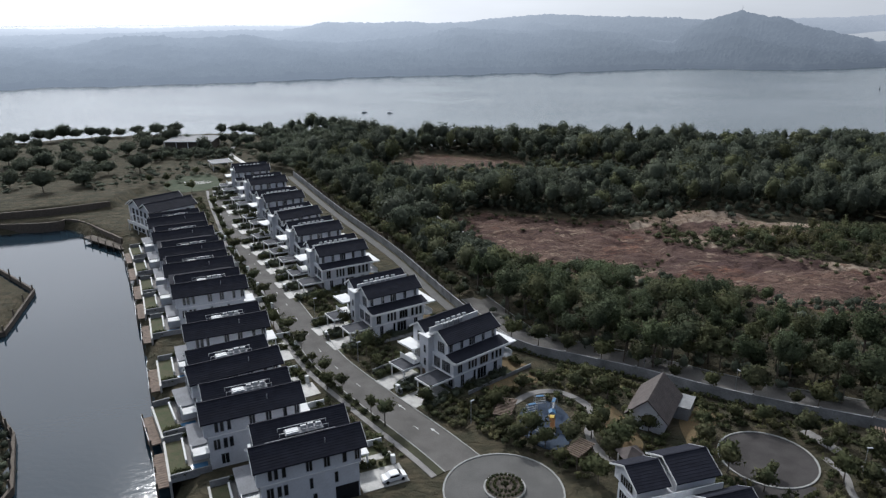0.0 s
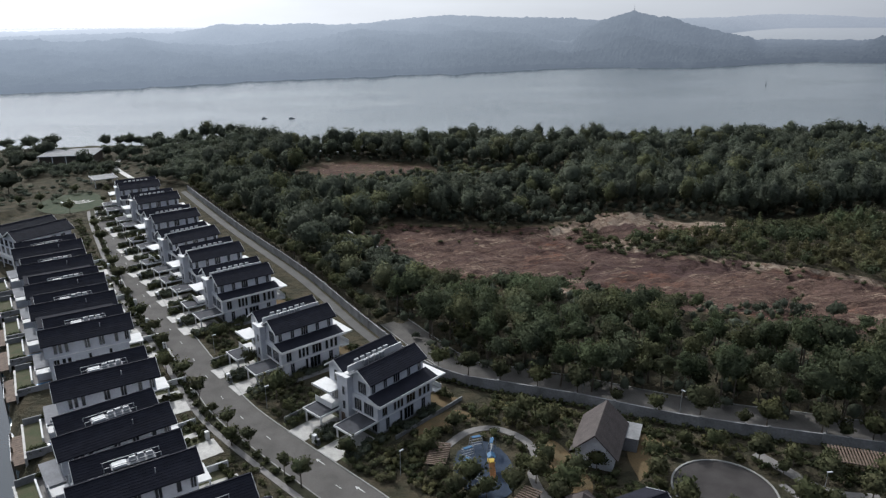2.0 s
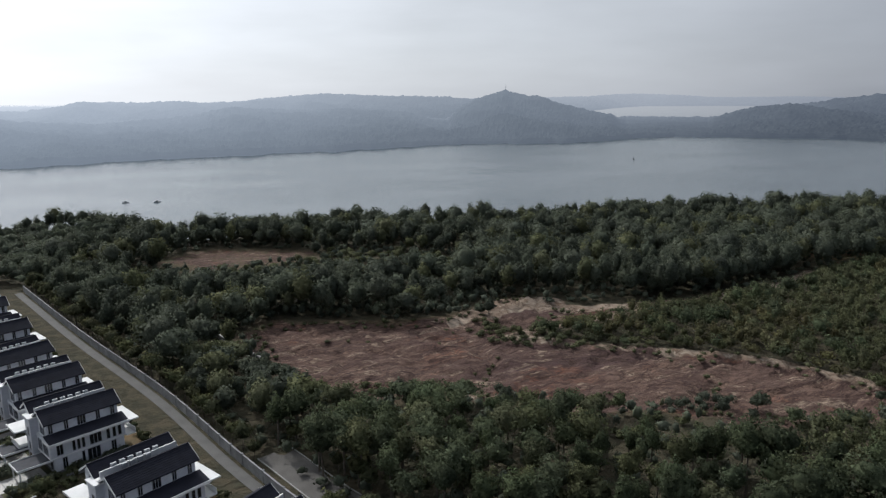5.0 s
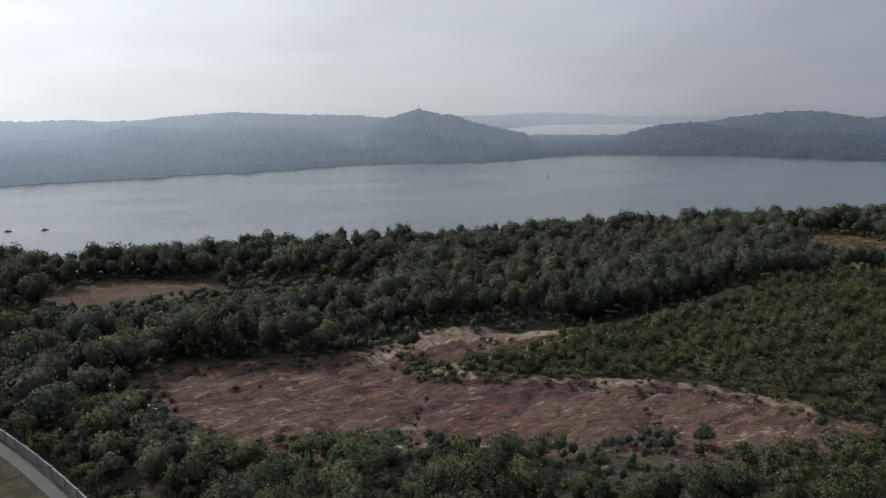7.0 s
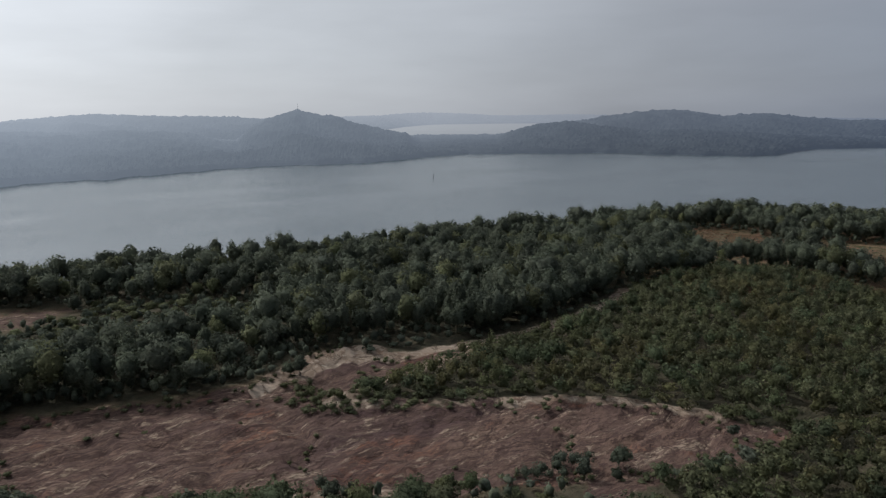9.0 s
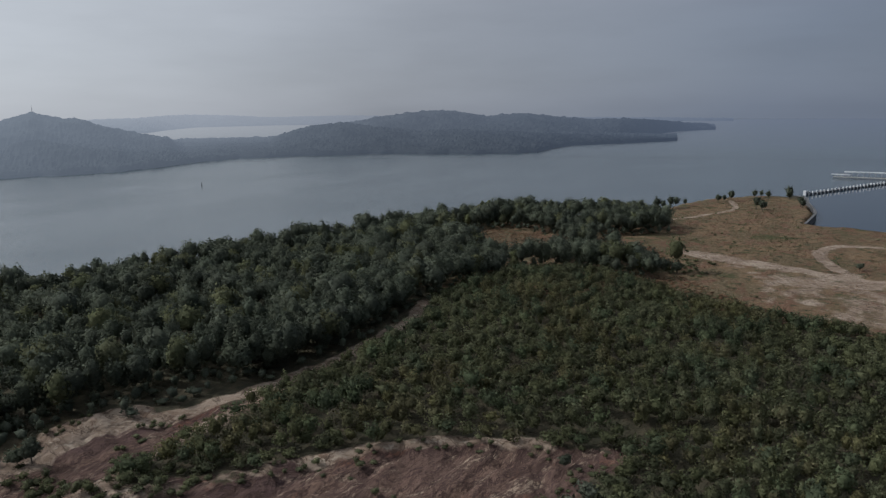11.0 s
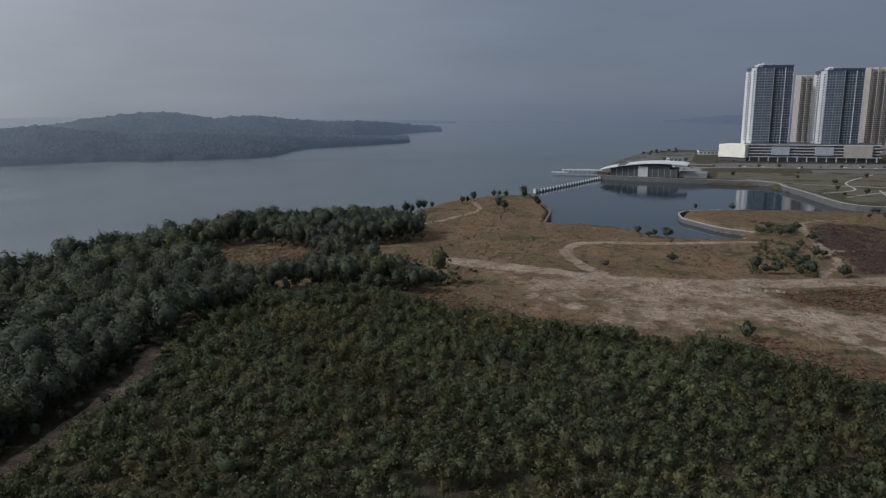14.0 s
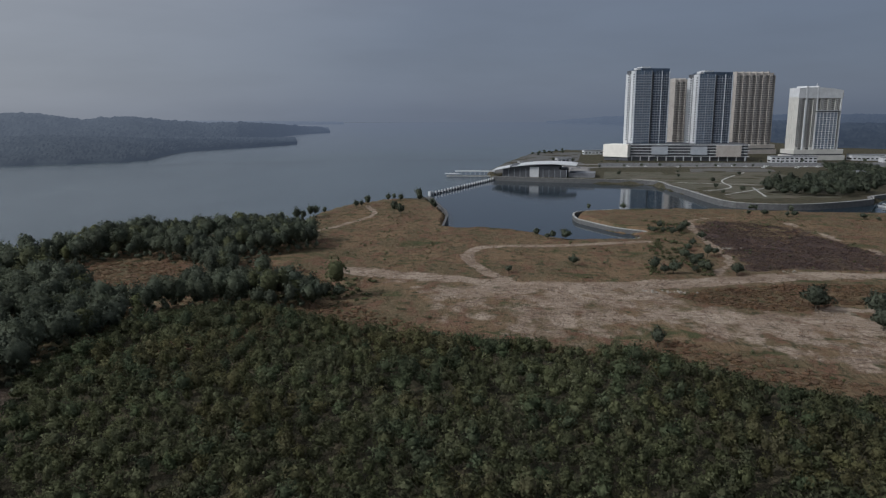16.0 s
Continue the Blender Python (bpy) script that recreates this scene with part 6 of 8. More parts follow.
wood("forecourt_shrubs", px, py, np.random.default_rng(38).uniform(0.6, 1.6, len(px)), np.random.default_rng(39).uniform(1.3, 2.3, len(px)), 60, TREELEAF, "mixed low shrubs along the forecourts", 40, 0.26, 0.02, 5, 1)


# ---- trees that stand alone ----
def tree(name, label, height, width, seed, mat, m, group, leaves=420, low=0.3, category="tree", leaf=0.34):
    """A tapered leaning trunk with limbs and an open crown."""
    r = np.random.default_rng(seed)
    t = thing(name, label, category, group, m)
    lean = r.uniform(-0.04, 0.04, 2) * height
    s = Shape().tube([(0, 0, -0.2, 0.05 + height * 0.018), (lean[0] * 0.4, lean[1] * 0.4, height * 0.35, height * 0.013), (lean[0], lean[1], height * 0.72, height * 0.006)], 7)
    for k in range(5):
        a, z = r.uniform(0, 6.28), height * r.uniform(0.32, 0.55)
        x0, y0 = lean * z / height
        far = width * r.uniform(0.25, 0.42)
        s.tube([(x0, y0, z, height * 0.008), (x0 + far * 0.5 * math.cos(a), y0 + far * 0.5 * math.sin(a), z + height * 0.12, height * 0.005), (x0 + far * math.cos(a), y0 + far * math.sin(a), z + height * 0.2, height * 0.002)], 5)
    part("trunk", s, BARK, t)
    c = crowns(np.zeros(1), np.zeros(1), np.zeros(1), [height], [width], leaves, seed + 1, leaf, low, 11, 2, 0.8, 0.05)
    part("crown", leaf_mesh("crown", c, mat), None, t)
    return t


STREET_TREES = [(-9.1, 116.1), (-11.6, 119.5), (-18.7, 127.8), (-22.8, 133.8), (-26.6, 138.5), (-30.5, 144.6), (-36.7, 153.2), (-42.9, 168.3), (-46.7, 176.1), (-50.8, 186.5), (-57.6, 200.5), (-63, 213), (-68.8, 225.4), (-75.3, 238.4), (-81, 250), (-88, 268)]
kinds = [tree("street_tree", "slender street tree with an open green crown", h, w, 90 + k, TREELEAF, frame_at(0, 0, 0), "trees along the street", 380, 0.42) for k, (h, w) in enumerate(((5.2, 3.6), (4.6, 3.0), (5.8, 4.0)))]


def plant(kinds, spots, seed, low=0.8, high=1.2):
    """Copies of the given kinds at the spots; the kinds themselves take the first ones."""
    r = np.random.default_rng(seed)
    for k, (x, y) in enumerate(spots):
        s = r.uniform(low, high)
        m = frame_at(x, y, r.uniform(0, 360), float(ground_at(x, y)))
        ob = kinds[k] if k < len(kinds) else copy_thing(kinds[k % len(kinds)], m)
        ob.matrix_world = m @ Matrix.Diagonal((s, s, s, 1))


verge_line = np.array(beside(smooth_line(STREET[::4], 0.5), 5.0))
STREET_TREES = [tuple(verge_line[np.hypot(*(verge_line - spot).T).argmin()]) for spot in STREET_TREES]
plant(kinds, STREET_TREES, 5)
LANE_TREES = beside(smooth_line(FENCE[4:11], 5.5), 1.8) + beside(smooth_line(FENCE[3:11], 6.0), 12.3) + beside(smooth_line(FENCE[:4], 5.0), 2.6)
lane_kinds = [tree("lane_tree", "roadside tree with a loose crown beside the wall", h, w, 120 + k, TREELEAF, frame_at(0, 0, 0), "trees along the lane", 620, 0.32) for k, (h, w) in enumerate(((6.4, 5.6), (7.6, 6.2), (5.4, 4.2)))]
plant(lane_kinds, LANE_TREES, 6, 0.75, 1.15)
park_kinds = [tree("broad_tree", "broad dark tree standing in open grass", h, w, 130 + k, DARKLEAF, frame_at(0, 0, 0), "trees in the open land", 1300, 0.04, leaf=0.42) for k, (h, w) in enumerate(((11, 14), (9, 11.5), (12, 12.5)))]
PARK_TREES = [(-166, 388), (-172, 380), (-162, 398), (-118, 398), (-114, 407), (-122, 409), (-130, 414), (-150, 412), (-160, 410), (-134, 388), (-108, 390), (-185, 348), (-178, 340), (-172, 336), (-190, 352), (-181, 330), (-216, 330), (-226, 318), (-236, 330), (-254, 410), (-247, 412), (-236, 420), (-212, 436), (-104, 440), (-112, 447), (-122, 449), (-134, 450), (-98, 452), (-90, 446), (-147, 334), (-162, 308), (-161, 331), (-165, 322), (-205, 378), (-202, 331), (-211, 362), (-196, 340), (-186, 318), (-220, 350), (-174, 352), (-250, 416), (-242, 420), (-232, 428), (-226, 432), (-218, 434), (-209, 436), (-202, 438), (-193, 443), (-262, 408), (-275, 402), (-240, 380), (-228, 392), (-181, 444), (-170, 446), (-140, 446), (-128, 447), (-116, 444), (-150, 362), (-182, 366), (-196, 402), (-214, 398), (-180, 420), (-168, 396), (-124, 420), (-110, 430), (-96, 372), (-90, 350), (-158, 300), (-170, 290), (-190, 300), (-210, 310), (-230, 336), (-290, 330), (-260, 340), (-270, 310), (-244, 322)]
plant(park_kinds, PARK_TREES, 7, 0.5, 0.95)
SOUTH_TREES = [(-3.5, 121.5), (-14.5, 137.0), (-17.5, 143.5), (-24.5, 158), (-27.5, 163), (-33, 172), (-43, 192), (-51, 208), (-60, 226), (-70, 248), (-24, 128), (-42, 158), (-57, 186), (-121, 300), (-109, 296), (-126, 313), (-101, 311), (-118, 329), (-104, 326), (-131, 306), (31, 106), (33.5, 109), (30, 118), (33, 124), (27, 127), (22, 129), (30, 129), (16, 127), (12, 124), (10, 119), (11.5, 112), (16, 106.5), (27, 110), (29, 104), (24, 99), (25.5, 97), (47, 108), (46, 105), (48, 112), (52, 95), (55, 115.5), (60, 114), (66, 110), (68, 106), (71, 108), (74, 103), (77, 107), (66, 97), (70, 96), (50, 118), (48, 100), (78, 98), (55, 99), (83, 101), (13.5, 108), (20, 102), (18.2, 107.2), (22.6, 107.6), (25.2, 112.5), (16.0, 110.2), (29.5, 113.5), (35, 116), (38, 112)]
south_kinds = [tree("garden_tree", "small leafy garden tree among shrubs", h, w, 140 + k, TREELEAF, frame_at(0, 0, 0), "trees in the park", 420, 0.2) for k, (h, w) in enumerate(((4.8, 4.8), (3.8, 3.6), (5.6, 5.0)))]
plant(south_kinds, SOUTH_TREES, 8, 0.75, 1.2)

bx, by = scatter([(-330, 300), (-140, 284), (-96, 330), (-100, 420), (-190, 430), (-300, 395)], 5.5, 67)
q = (ripple(bx, by, 45, 68) + 0.6 * ripple(bx, by, 14, 69) > 0.05) & ~inside([(-160, 385), (-128, 389), (-128, 412), (-160, 410)], bx, by)
wood("parkland_brush", bx[q], by[q], np.random.default_rng(70).uniform(0.8, 3.0, q.sum()), np.random.default_rng(72).uniform(2.5, 6.0, q.sum()), 60, DARKLEAF, "low dark brush in rough parkland", 73, 0.3, 0.02, 5, 1)

# low planting round the small park
PARK = [(7, 112), (2, 119), (12, 131), (26, 138), (52, 124), (84, 106), (88, 92), (44, 92), (46, 104), (34, 104), (22, 98), (15, 104)]
bx, by = scatter(PARK, 1.35, 61)
RIM_LINE = smooth_line([(13.5, 122), (18.4, 126.2), (23.7, 126.6), (28.3, 121.9), (28.8, 116.3), (27.0, 112.5), (27.5, 106.5), (30.5, 101.5), (36, 99.5)], 1.2)
PARK_WALKS = [RIM_LINE, [(67, 112.5), (69.5, 107), (71.5, 102.5), (74.5, 100), (80, 98.5)], [(66.5, 104), (67.5, 99), (66.0, 94), (67, 88)]]
GLADES = [[(29.5, 107), (33, 104), (36, 108), (35.5, 114), (33.5, 121), (30, 122), (30.5, 114)], [(44, 108), (49, 112), (53, 117), (50, 121), (45, 116)], [(10, 124), (14, 128), (20, 131), (17, 134), (9, 129)]]
keep = (((bx - 19.5) / 6.5) ** 2 + ((by - 114.5) / 9.5) ** 2 > 1) & (np.hypot(bx - 56.5, by - 103.8) > 9.6) & (np.hypot(bx - 41, by - 117.5) > 7.5) & (ripple(bx, by, 9, 62) > -0.25) & (np.hypot(bx - 9.8, by - 95.5) > 11.8)
for way in PARK_WALKS:
    keep &= off_line(way, bx, by) > 1.7
for glade in GLADES:
    keep &= ~inside(glade, bx, by)
bx, by = bx[keep], by[keep]
olive = ripple(bx, by, 12, 107) > 0.15
c = crowns(bx[~olive], by[~olive], np.full((~olive).sum(), LAND), np.random.default_rng(63).uniform(0.5, 1.8, (~olive).sum()), np.random.default_rng(108).uniform(1.2, 2.3, (~olive).sum()), 60, 64, 0.36, 0.02, 5, 1)
wood("shrubbery", bx[olive], by[olive], np.random.default_rng(109).uniform(0.5, 2.2, olive.sum()), np.random.default_rng(110).uniform(1.3, 2.6, olive.sum()), 60, RIPELEAF, "olive and yellowish shrubs round the small park", 111, 0.36, 0.02, 5, 1)
for k, glade in enumerate(GLADES):
    edge = smooth_line(glade + glade[:1], 1.0)[:-1]
    tagged(part("park_lawn", Shape().prism(edge, LAND - 0.2, LAND + 0.07), STRAW, None), "parched brown patch of grass among the shrubs", "lawn", kind="structure")
hx, hy = np.array(beside(smooth_line(FENCE[4:11], 1.3), -1.2)).T
c = np.concatenate([c, crowns(hx, hy, np.full(len(hx), LAND), np.random.default_rng(65).uniform(0.6, 1.6, len(hx)), np.full(len(hx), 1.7), 50, 66, 0.36, 0.02, 5, 1)])
tagged(new("shrubbery", leaf_mesh("shrubbery", c, HEDGELEAF)), "dense mixed shrubs and ground cover round the small park", "shrubs", kind="stuff")


# ---- small park, hut and turning circle ----
RUBBER = material("blue_rubber_play_surface", (0.018, 0.03, 0.055), 0.85, vary=0.3, size=2.5, fine=8, bump=0.2, tint=(0.035, 0.05, 0.075))
ORANGE = material("orange_plastic", (0.26, 0.12, 0.035), 0.4, vary=0.1, size=0.6, bump=0.0)
YELLOW = material("yellow_plastic", (0.6, 0.42, 0.06), 0.4, vary=0.1, size=0.6, bump=0.0)
pad = part("play_surface", Shape().prism([(x, y) for x, y in smooth_line([(15.7, 120.6), (20.8, 123), (24, 118), (23.6, 110), (19.5, 106.4), (15.4, 110), (14.2, 115.8), (15.7, 120.6)], 1.5)][:-1], LAND - 0.2, LAND + 0.09), RUBBER, None)
tagged(pad, "blue rubber playground surface in the small park", "play area", kind="structure")
rim_path = part("park_path", Shape().ribbon(beside(RIM_LINE, 0.8), beside(RIM_LINE, -0.8), LAND + 0.1, 0.3), PAVING, None)
tagged(rim_path, "curving pale path round the playground", "path", kind="structure")

slide = thing("slide", "orange and yellow playground slide with a white foot", "slide", "", frame_at(20.4, 114.2, -95))
part("chute", Shape().add([(0, -0.5, 2.2), (0, 0.5, 2.2), (3.6, 0.5, 0.5), (3.6, -0.5, 0.5), (0, -0.5, 2.0), (0, 0.5, 2.0), (3.6, 0.5, 0.3), (3.6, -0.5, 0.3)], [(0, 1, 2, 3), (7, 6, 5, 4), (0, 4, 5, 1), (1, 5, 6, 2), (2, 6, 7, 3), (3, 7, 4, 0)]), ORANGE, slide)
for y in (-0.62, 0.5):
    part("chute_side", Shape().add([(0, y, 2.7), (0, y + 0.12, 2.7), (3.8, y + 0.12, 0.9), (3.8, y, 0.9), (0, y, 2.0), (0, y + 0.12, 2.0), (3.8, y + 0.12, 0.25), (3.8, y, 0.25)], [(0, 1, 2, 3), (7, 6, 5, 4), (0, 4, 5, 1), (1, 5, 6, 2), (2, 6, 7, 3), (3, 7, 4, 0)]), ORANGE, slide)
part("platform", Shape().box(-1.6, 0, -0.8, 0.8, 2.0, 2.15), YELLOW, slide)
part("foot", Shape().tube([(4.3, 0, 0.05, 0.6), (4.3, 0, 0.5, 0.55)], 14), UNIT, slide, "white round landing")
for x in (-1.5, -0.1):
    for y in (-0.75, 0.65):
        part("post", Shape().box(x, x + 0.1, y, y + 0.1, 0, 3.4), METAL, slide)
slide.scale = (0.75, 0.75, 0.8)
part("shade", Shape().gable(-1.7, 0.1, -0.9, 0.9, 3.4, 0.5, 0.08), POOLBLUE, slide, "blue pitched shade")

CLIMB = [(17.0, 118.0, 20), (21.5, 119.5, 70), (17.2, 111.5, 140), (19.0, 121.0, 10), (16.2, 114.6, 60)]


def climber(m):
    t = thing("climbing_frame", "metal climbing frame with rungs on the playground", "play equipment", "playground frames", m)
    for x in (-1.2, 1.2):
        for y in (-0.7, 0.7):
            part("upright", Shape().tube([(x, y, 0, 0.06), (x * 0.8, y * 0.6, 2.3, 0.05)], 7), METAL, t)
    for z in (0.7, 1.2, 1.7, 2.2):
        part("rung", Shape().box(-1.2, 1.2, -0.05, 0.05, z, z + 0.08), METAL, t)
    part("top_plate", Shape().box(-0.8, 0.8, -0.3, 0.3, 2.3, 2.4), POOLBLUE, t, "blue top plate")
    return t


first_climber = climber(frame_at(*CLIMB[0], LAND + 0.09))
for x, y, a in CLIMB[1:]:
    copy_thing(first_climber, frame_at(x, y, a, LAND + 0.09))


def pergola(m, length, depth, slats):
    t = thing("pergola", "timber pergola with close parallel roof slats", "pergola", "pergolas in the park", m)
    for x in (0.15, length - 0.3):
        for y in (0.15, depth - 0.3):
            part("post", Shape().box(x, x + 0.15, y, y + 0.15, 0, 2.5), BARK, t)
    for y in (0.1, depth - 0.3):
        part("beam", Shape().box(0, length, y, y + 0.2, 2.5, 2.7), BARK, t)
    for k in range(slats):
        x = length * (k + 0.2) / slats
        part("slat", Shape().box(x, x + length / slats * 0.45, -0.2, depth + 0.2, 2.7, 2.85), TIMBER, t)
    return t


pergola(frame_at(12.2, 113.0, 72), 6.6, 3.0, 13)
pergola(frame_at(22.6, 100.4, 48), 5.6, 2.6, 10)
pergola(frame_at(76, 105.4, -25), 9.0, 4.5, 18)

hut = thing("garden_hut", "small white hut with a weathered brown shingle roof", "hut", "", frame_at(37.4, 112.2, -30))
part("wall", Shape().box(-3.2, 3.2, 0.5, 11.0, 0, 3.5), WHITE, hut)
for y in (0.5, 10.75):
    part("gable", Shape().add([(-3.2, y, 3.5), (3.2, y, 3.5), (0, y, 6.5), (-3.2, y + 0.25, 3.5), (3.2, y + 0.25, 3.5), (0, y + 0.25, 6.5)], [(0, 1, 2), (3, 5, 4), (0, 3, 4, 1), (1, 4, 5, 2), (2, 5, 3, 0)]), WHITE, hut)
hut_roof = part("roof", Shape(), BROWNROOF, hut)
hut_roof.data = Shape().add([(-4.1, -0.4, 2.9), (0, -0.4, 6.9), (4.1, -0.4, 2.9), (-4.1, 11.8, 2.9), (0, 11.8, 6.9), (4.1, 11.8, 2.9), (-4.1, -0.4, 2.65), (0, -0.4, 6.6), (4.1, -0.4, 2.65), (-4.1, 11.8, 2.65), (0, 11.8, 6.6), (4.1, 11.8, 2.65)],
                            [(0, 1, 4, 3), (1, 2, 5, 4), (9, 10, 7, 6), (10, 11, 8, 7), (0, 6, 7, 1), (1, 7, 8, 2), (3, 4, 10, 9), (4, 5, 11, 10), (0, 3, 9, 6), (2, 8, 11, 5)]).mesh("roof", BROWNROOF)
for side in (-1, 1):
    for k in range(12):
        a, b = k / 12, (k + 0.9) / 12
        xa, za, xb, zb = 4.1 * side * (1 - a), 2.9 + 4 * a, 4.1 * side * (1 - b), 2.9 + 4 * b
        part("shingle_course", Shape().add([(xa, -0.42, za + 0.08), (xa, 11.82, za + 0.08), (xb, 11.82, zb + 0.02), (xb, -0.42, zb + 0.02), (xa, -0.42, za), (xa, 11.82, za)], [(0, 1, 2, 3), (4, 5, 1, 0)]), BROWNROOF, hut_roof)
window_on(hut, "y-", -0.9, 0.9, 1.8, 1.5, 0.5, 3)
part("door", Shape().box(3.15, 3.27, 4.5, 5.6, 0.05, 2.2), GREYWALL, hut)
part("shed_wing", Shape().box(3.2, 6.2, 7.5, 12.5, 0, 2.6), GREYWALL, hut)
part("wing_roof", Shape().box(3.1, 6.4, 7.3, 12.7, 2.6, 2.8), WALLPAINT, hut, "flat pale wing roof")

close = part("turning_circle", Shape().prism(disc(56.5, 103.8, 8.0), LAND - 0.3, LAND + 0.05), TARMAC, None)
tagged(close, "asphalt turning circle with a pale kerb", "road", kind="structure")
part("kerb", ring(Shape(), 56.5, 103.8, 8.3, 8.0, LAND - 0.3, LAND + 0.2), KERB, close)
part("approach", Shape().ribbon([(50, 99), (48, 84), (46, 70)], [(61, 96), (56, 84), (54, 70)], LAND + 0.045, 0.3), TARMAC, close)
deckline = smooth_line([(67, 112.5), (69.5, 107), (71.5, 102.5), (74.5, 100), (80, 98.5)], 1.5)
tagged(part("park_path", Shape().ribbon(beside(deckline, 1.1), beside(deckline, -1.1), LAND + 0.1, 0.3), PAVING, None), "pale concrete path through planting", "path", kind="structure")
sideline = smooth_line([(66.5, 104), (67.5, 99), (66.0, 94), (67, 88)], 1.5)
tagged(part("park_path", Shape().ribbon(beside(sideline, 0.6), beside(sideline, -0.6), LAND + 0.1, 0.3), PAVING, None), "narrow pale path beside the turning circle", "path", kind="structure")

south = thing("south_house", "white house with two dark stepped pitched roofs", "house", "", frame_at(27.8, 85.2, 17))
part("body", Shape().box(0.6, 15.0, -8, 5.4, 0, 6.6), WHITE, south)
top = Shape().box(0.8, 6.0, 0.4, 7.0, 6.6, 9.0).box(7.4, 14.6, -0.2, 7.2, 6.6, 9.4)
gable_wall(top, 0.8, 0.25, 0.4, 7.0, 9.0, 2.0)
gable_wall(top, 14.35, 0.25, -0.2, 7.2, 9.4, 2.2)
part("top_storey", top, WHITE, south)
pitched(south, 0.2, 6.4, -0.4, 7.8, 9.0, 2.4)
pitched(south, 7.0, 15.2, -0.8, 8.0, 9.4, 2.5)
part("flat_roof", Shape().box(0.2, 15.4, -8.4, -0.2, 6.6, 6.85), SLAB, south, "flat white roof terrace")
part("terrace_rail", Shape().box(0.2, 15.4, -1.2, -1.05, 6.85, 8.1), SLAB, south)
pitched(south, 9.6, 18.0, -7.4, -1.4, 7.0, 2.0)
for k in range(3):
    air_unit(south, 8.6 + 1.2 * k, -1.0, 6.85)
for y, z in ((1.6, 6.9), (1.4, 3.8)):
    window_on(south, "x-", y, z, 3.4, 1.8, 0.8 if z > 6 else 0.6, 5)
south.scale = (0.95, 0.95, 0.85)
lodge = thing("garden_pavilion", "small pavilion with a dark hipped roof", "pavilion", "", frame_at(30.2, 98.6, 15))
part("roof", Shape().add([(0, 0, 3.2), (4.2, 0, 3.2), (4.2, 3.8, 3.2), (0, 3.8, 3.2), (2.1, 1.9, 4.6)], [(3, 2, 1, 0), (0, 1, 4), (1, 2, 4), (2, 3, 4), (3, 0, 4)]), BROWNROOF, lodge)
for x in (0.4, 3.6):
    for y in (0.4, 3.2):
        part("post", Shape().box(x, x + 0.18, y, y + 0.18, 0, 3.2), SLAB, lodge)


def street_lamp(m):
    t = thing("street_lamp", "slim metal street lamp with a pale head", "street lamp", "lamps of the village", m)
    part("pole", Shape().tube([(0, 0, 0, 0.07), (0, 0, 4.8, 0.045)], 8), METAL, t)
    part("head", Shape().box(-0.15, 0.75, -0.14, 0.14, 4.75, 4.88), UNIT, t)
    return t


lamp = street_lamp(frame_at(5.2, 115.2, 40))
for x, y, a in ((-19, 140, 30), (-33, 165, 30), (-47, 195, 30), (-66, 238, 30), (60, 127, -60), (82, 115, -60), (44, 137, -60), (71, 100, 0)):
    copy_thing(lamp, frame_at(x, y, a))


def car(m, paint, label, group):
    t = thing("car", label, "car", group, m)
    side = [(-2.1, 0.35), (-2.15, 0.75), (-1.9, 0.95), (-1.3, 1.0), (-0.75, 1.42), (0.7, 1.45), (1.25, 1.02), (2.0, 0.85), (2.15, 0.6), (2.1, 0.35)]
    n = len(side)
    body = Shape().add([(x, -0.85 + (0.12 if z > 1.1 else 0), z) for x, z in side] + [(x, 0.85 - (0.12 if z > 1.1 else 0), z) for x, z in side], [tuple(range(n)), tuple(range(2 * n - 1, n - 1, -1))] + [(i, n + i, n + (i + 1) % n, (i + 1) % n) for i in range(n)])
    part("body", body, paint, t)
    part("windscreen", Shape().add([(0.75, -0.68, 1.42), (0.75, 0.68, 1.42), (1.24, 0.74, 1.04), (1.24, -0.74, 1.04)], [(0, 1, 2, 3)]), GLASS, t).location = (0.03, 0, 0.03)
    for y in (-0.87, 0.8):
        part("side_window", Shape().box(-0.9, 0.75, y, y + 0.07, 1.02, 1.34), GLASS, t)
    for x in (-1.35, 1.35):
        for y in (-0.8, 0.8):
            w = part("wheel", Shape().tube([(0, 0, -0.1, 0.32), (0, 0, 0.1, 0.32)], 14), GLASS, t, "black tyre")
            w.matrix_local = Matrix.Translation((x, y, 0.32)) @ Matrix.Rotation(radians(90), 4, "X")
    return t


CARPAINT = material("white_car_paint", (0.75, 0.75, 0.74), 0.3, vary=0.05, size=2.0, bump=0.0, spec=0.5)
GREYPAINT = material("grey_car_paint", (0.2, 0.21, 0.22), 0.3, vary=0.05, size=2.0, bump=0.0, spec=0.5)
car(frame_at(-8.3, 98.3, 24, LAND + 0.1), CARPAINT, "white hatchback parked on a bright driveway", "")

# open hall and shelter at the head of the street
hall = thing("open_hall", "low dark hall with a broad pale flat roof", "hall", "", frame_at(-157, 391, 3))
part("wall", Shape().box(1, 26, 1, 20, 0, 4.6), BARK, hall)
part("roof", Shape().box(0, 27, 0, 22, 4.8, 5.2), WALLPAINT, hall, "broad pale flat roof")
for k in range(5):
    for y in (0.4, 21):
        part("column", Shape().box(0.4 + 6.4 * k, 0.8 + 6.4 * k, y, y + 0.4, 0, 4.8), SLAB, hall)
hx, hy = scatter([(-152, 365), (-115, 368), (-117, 388), (-156, 389)], 3.2, 112)
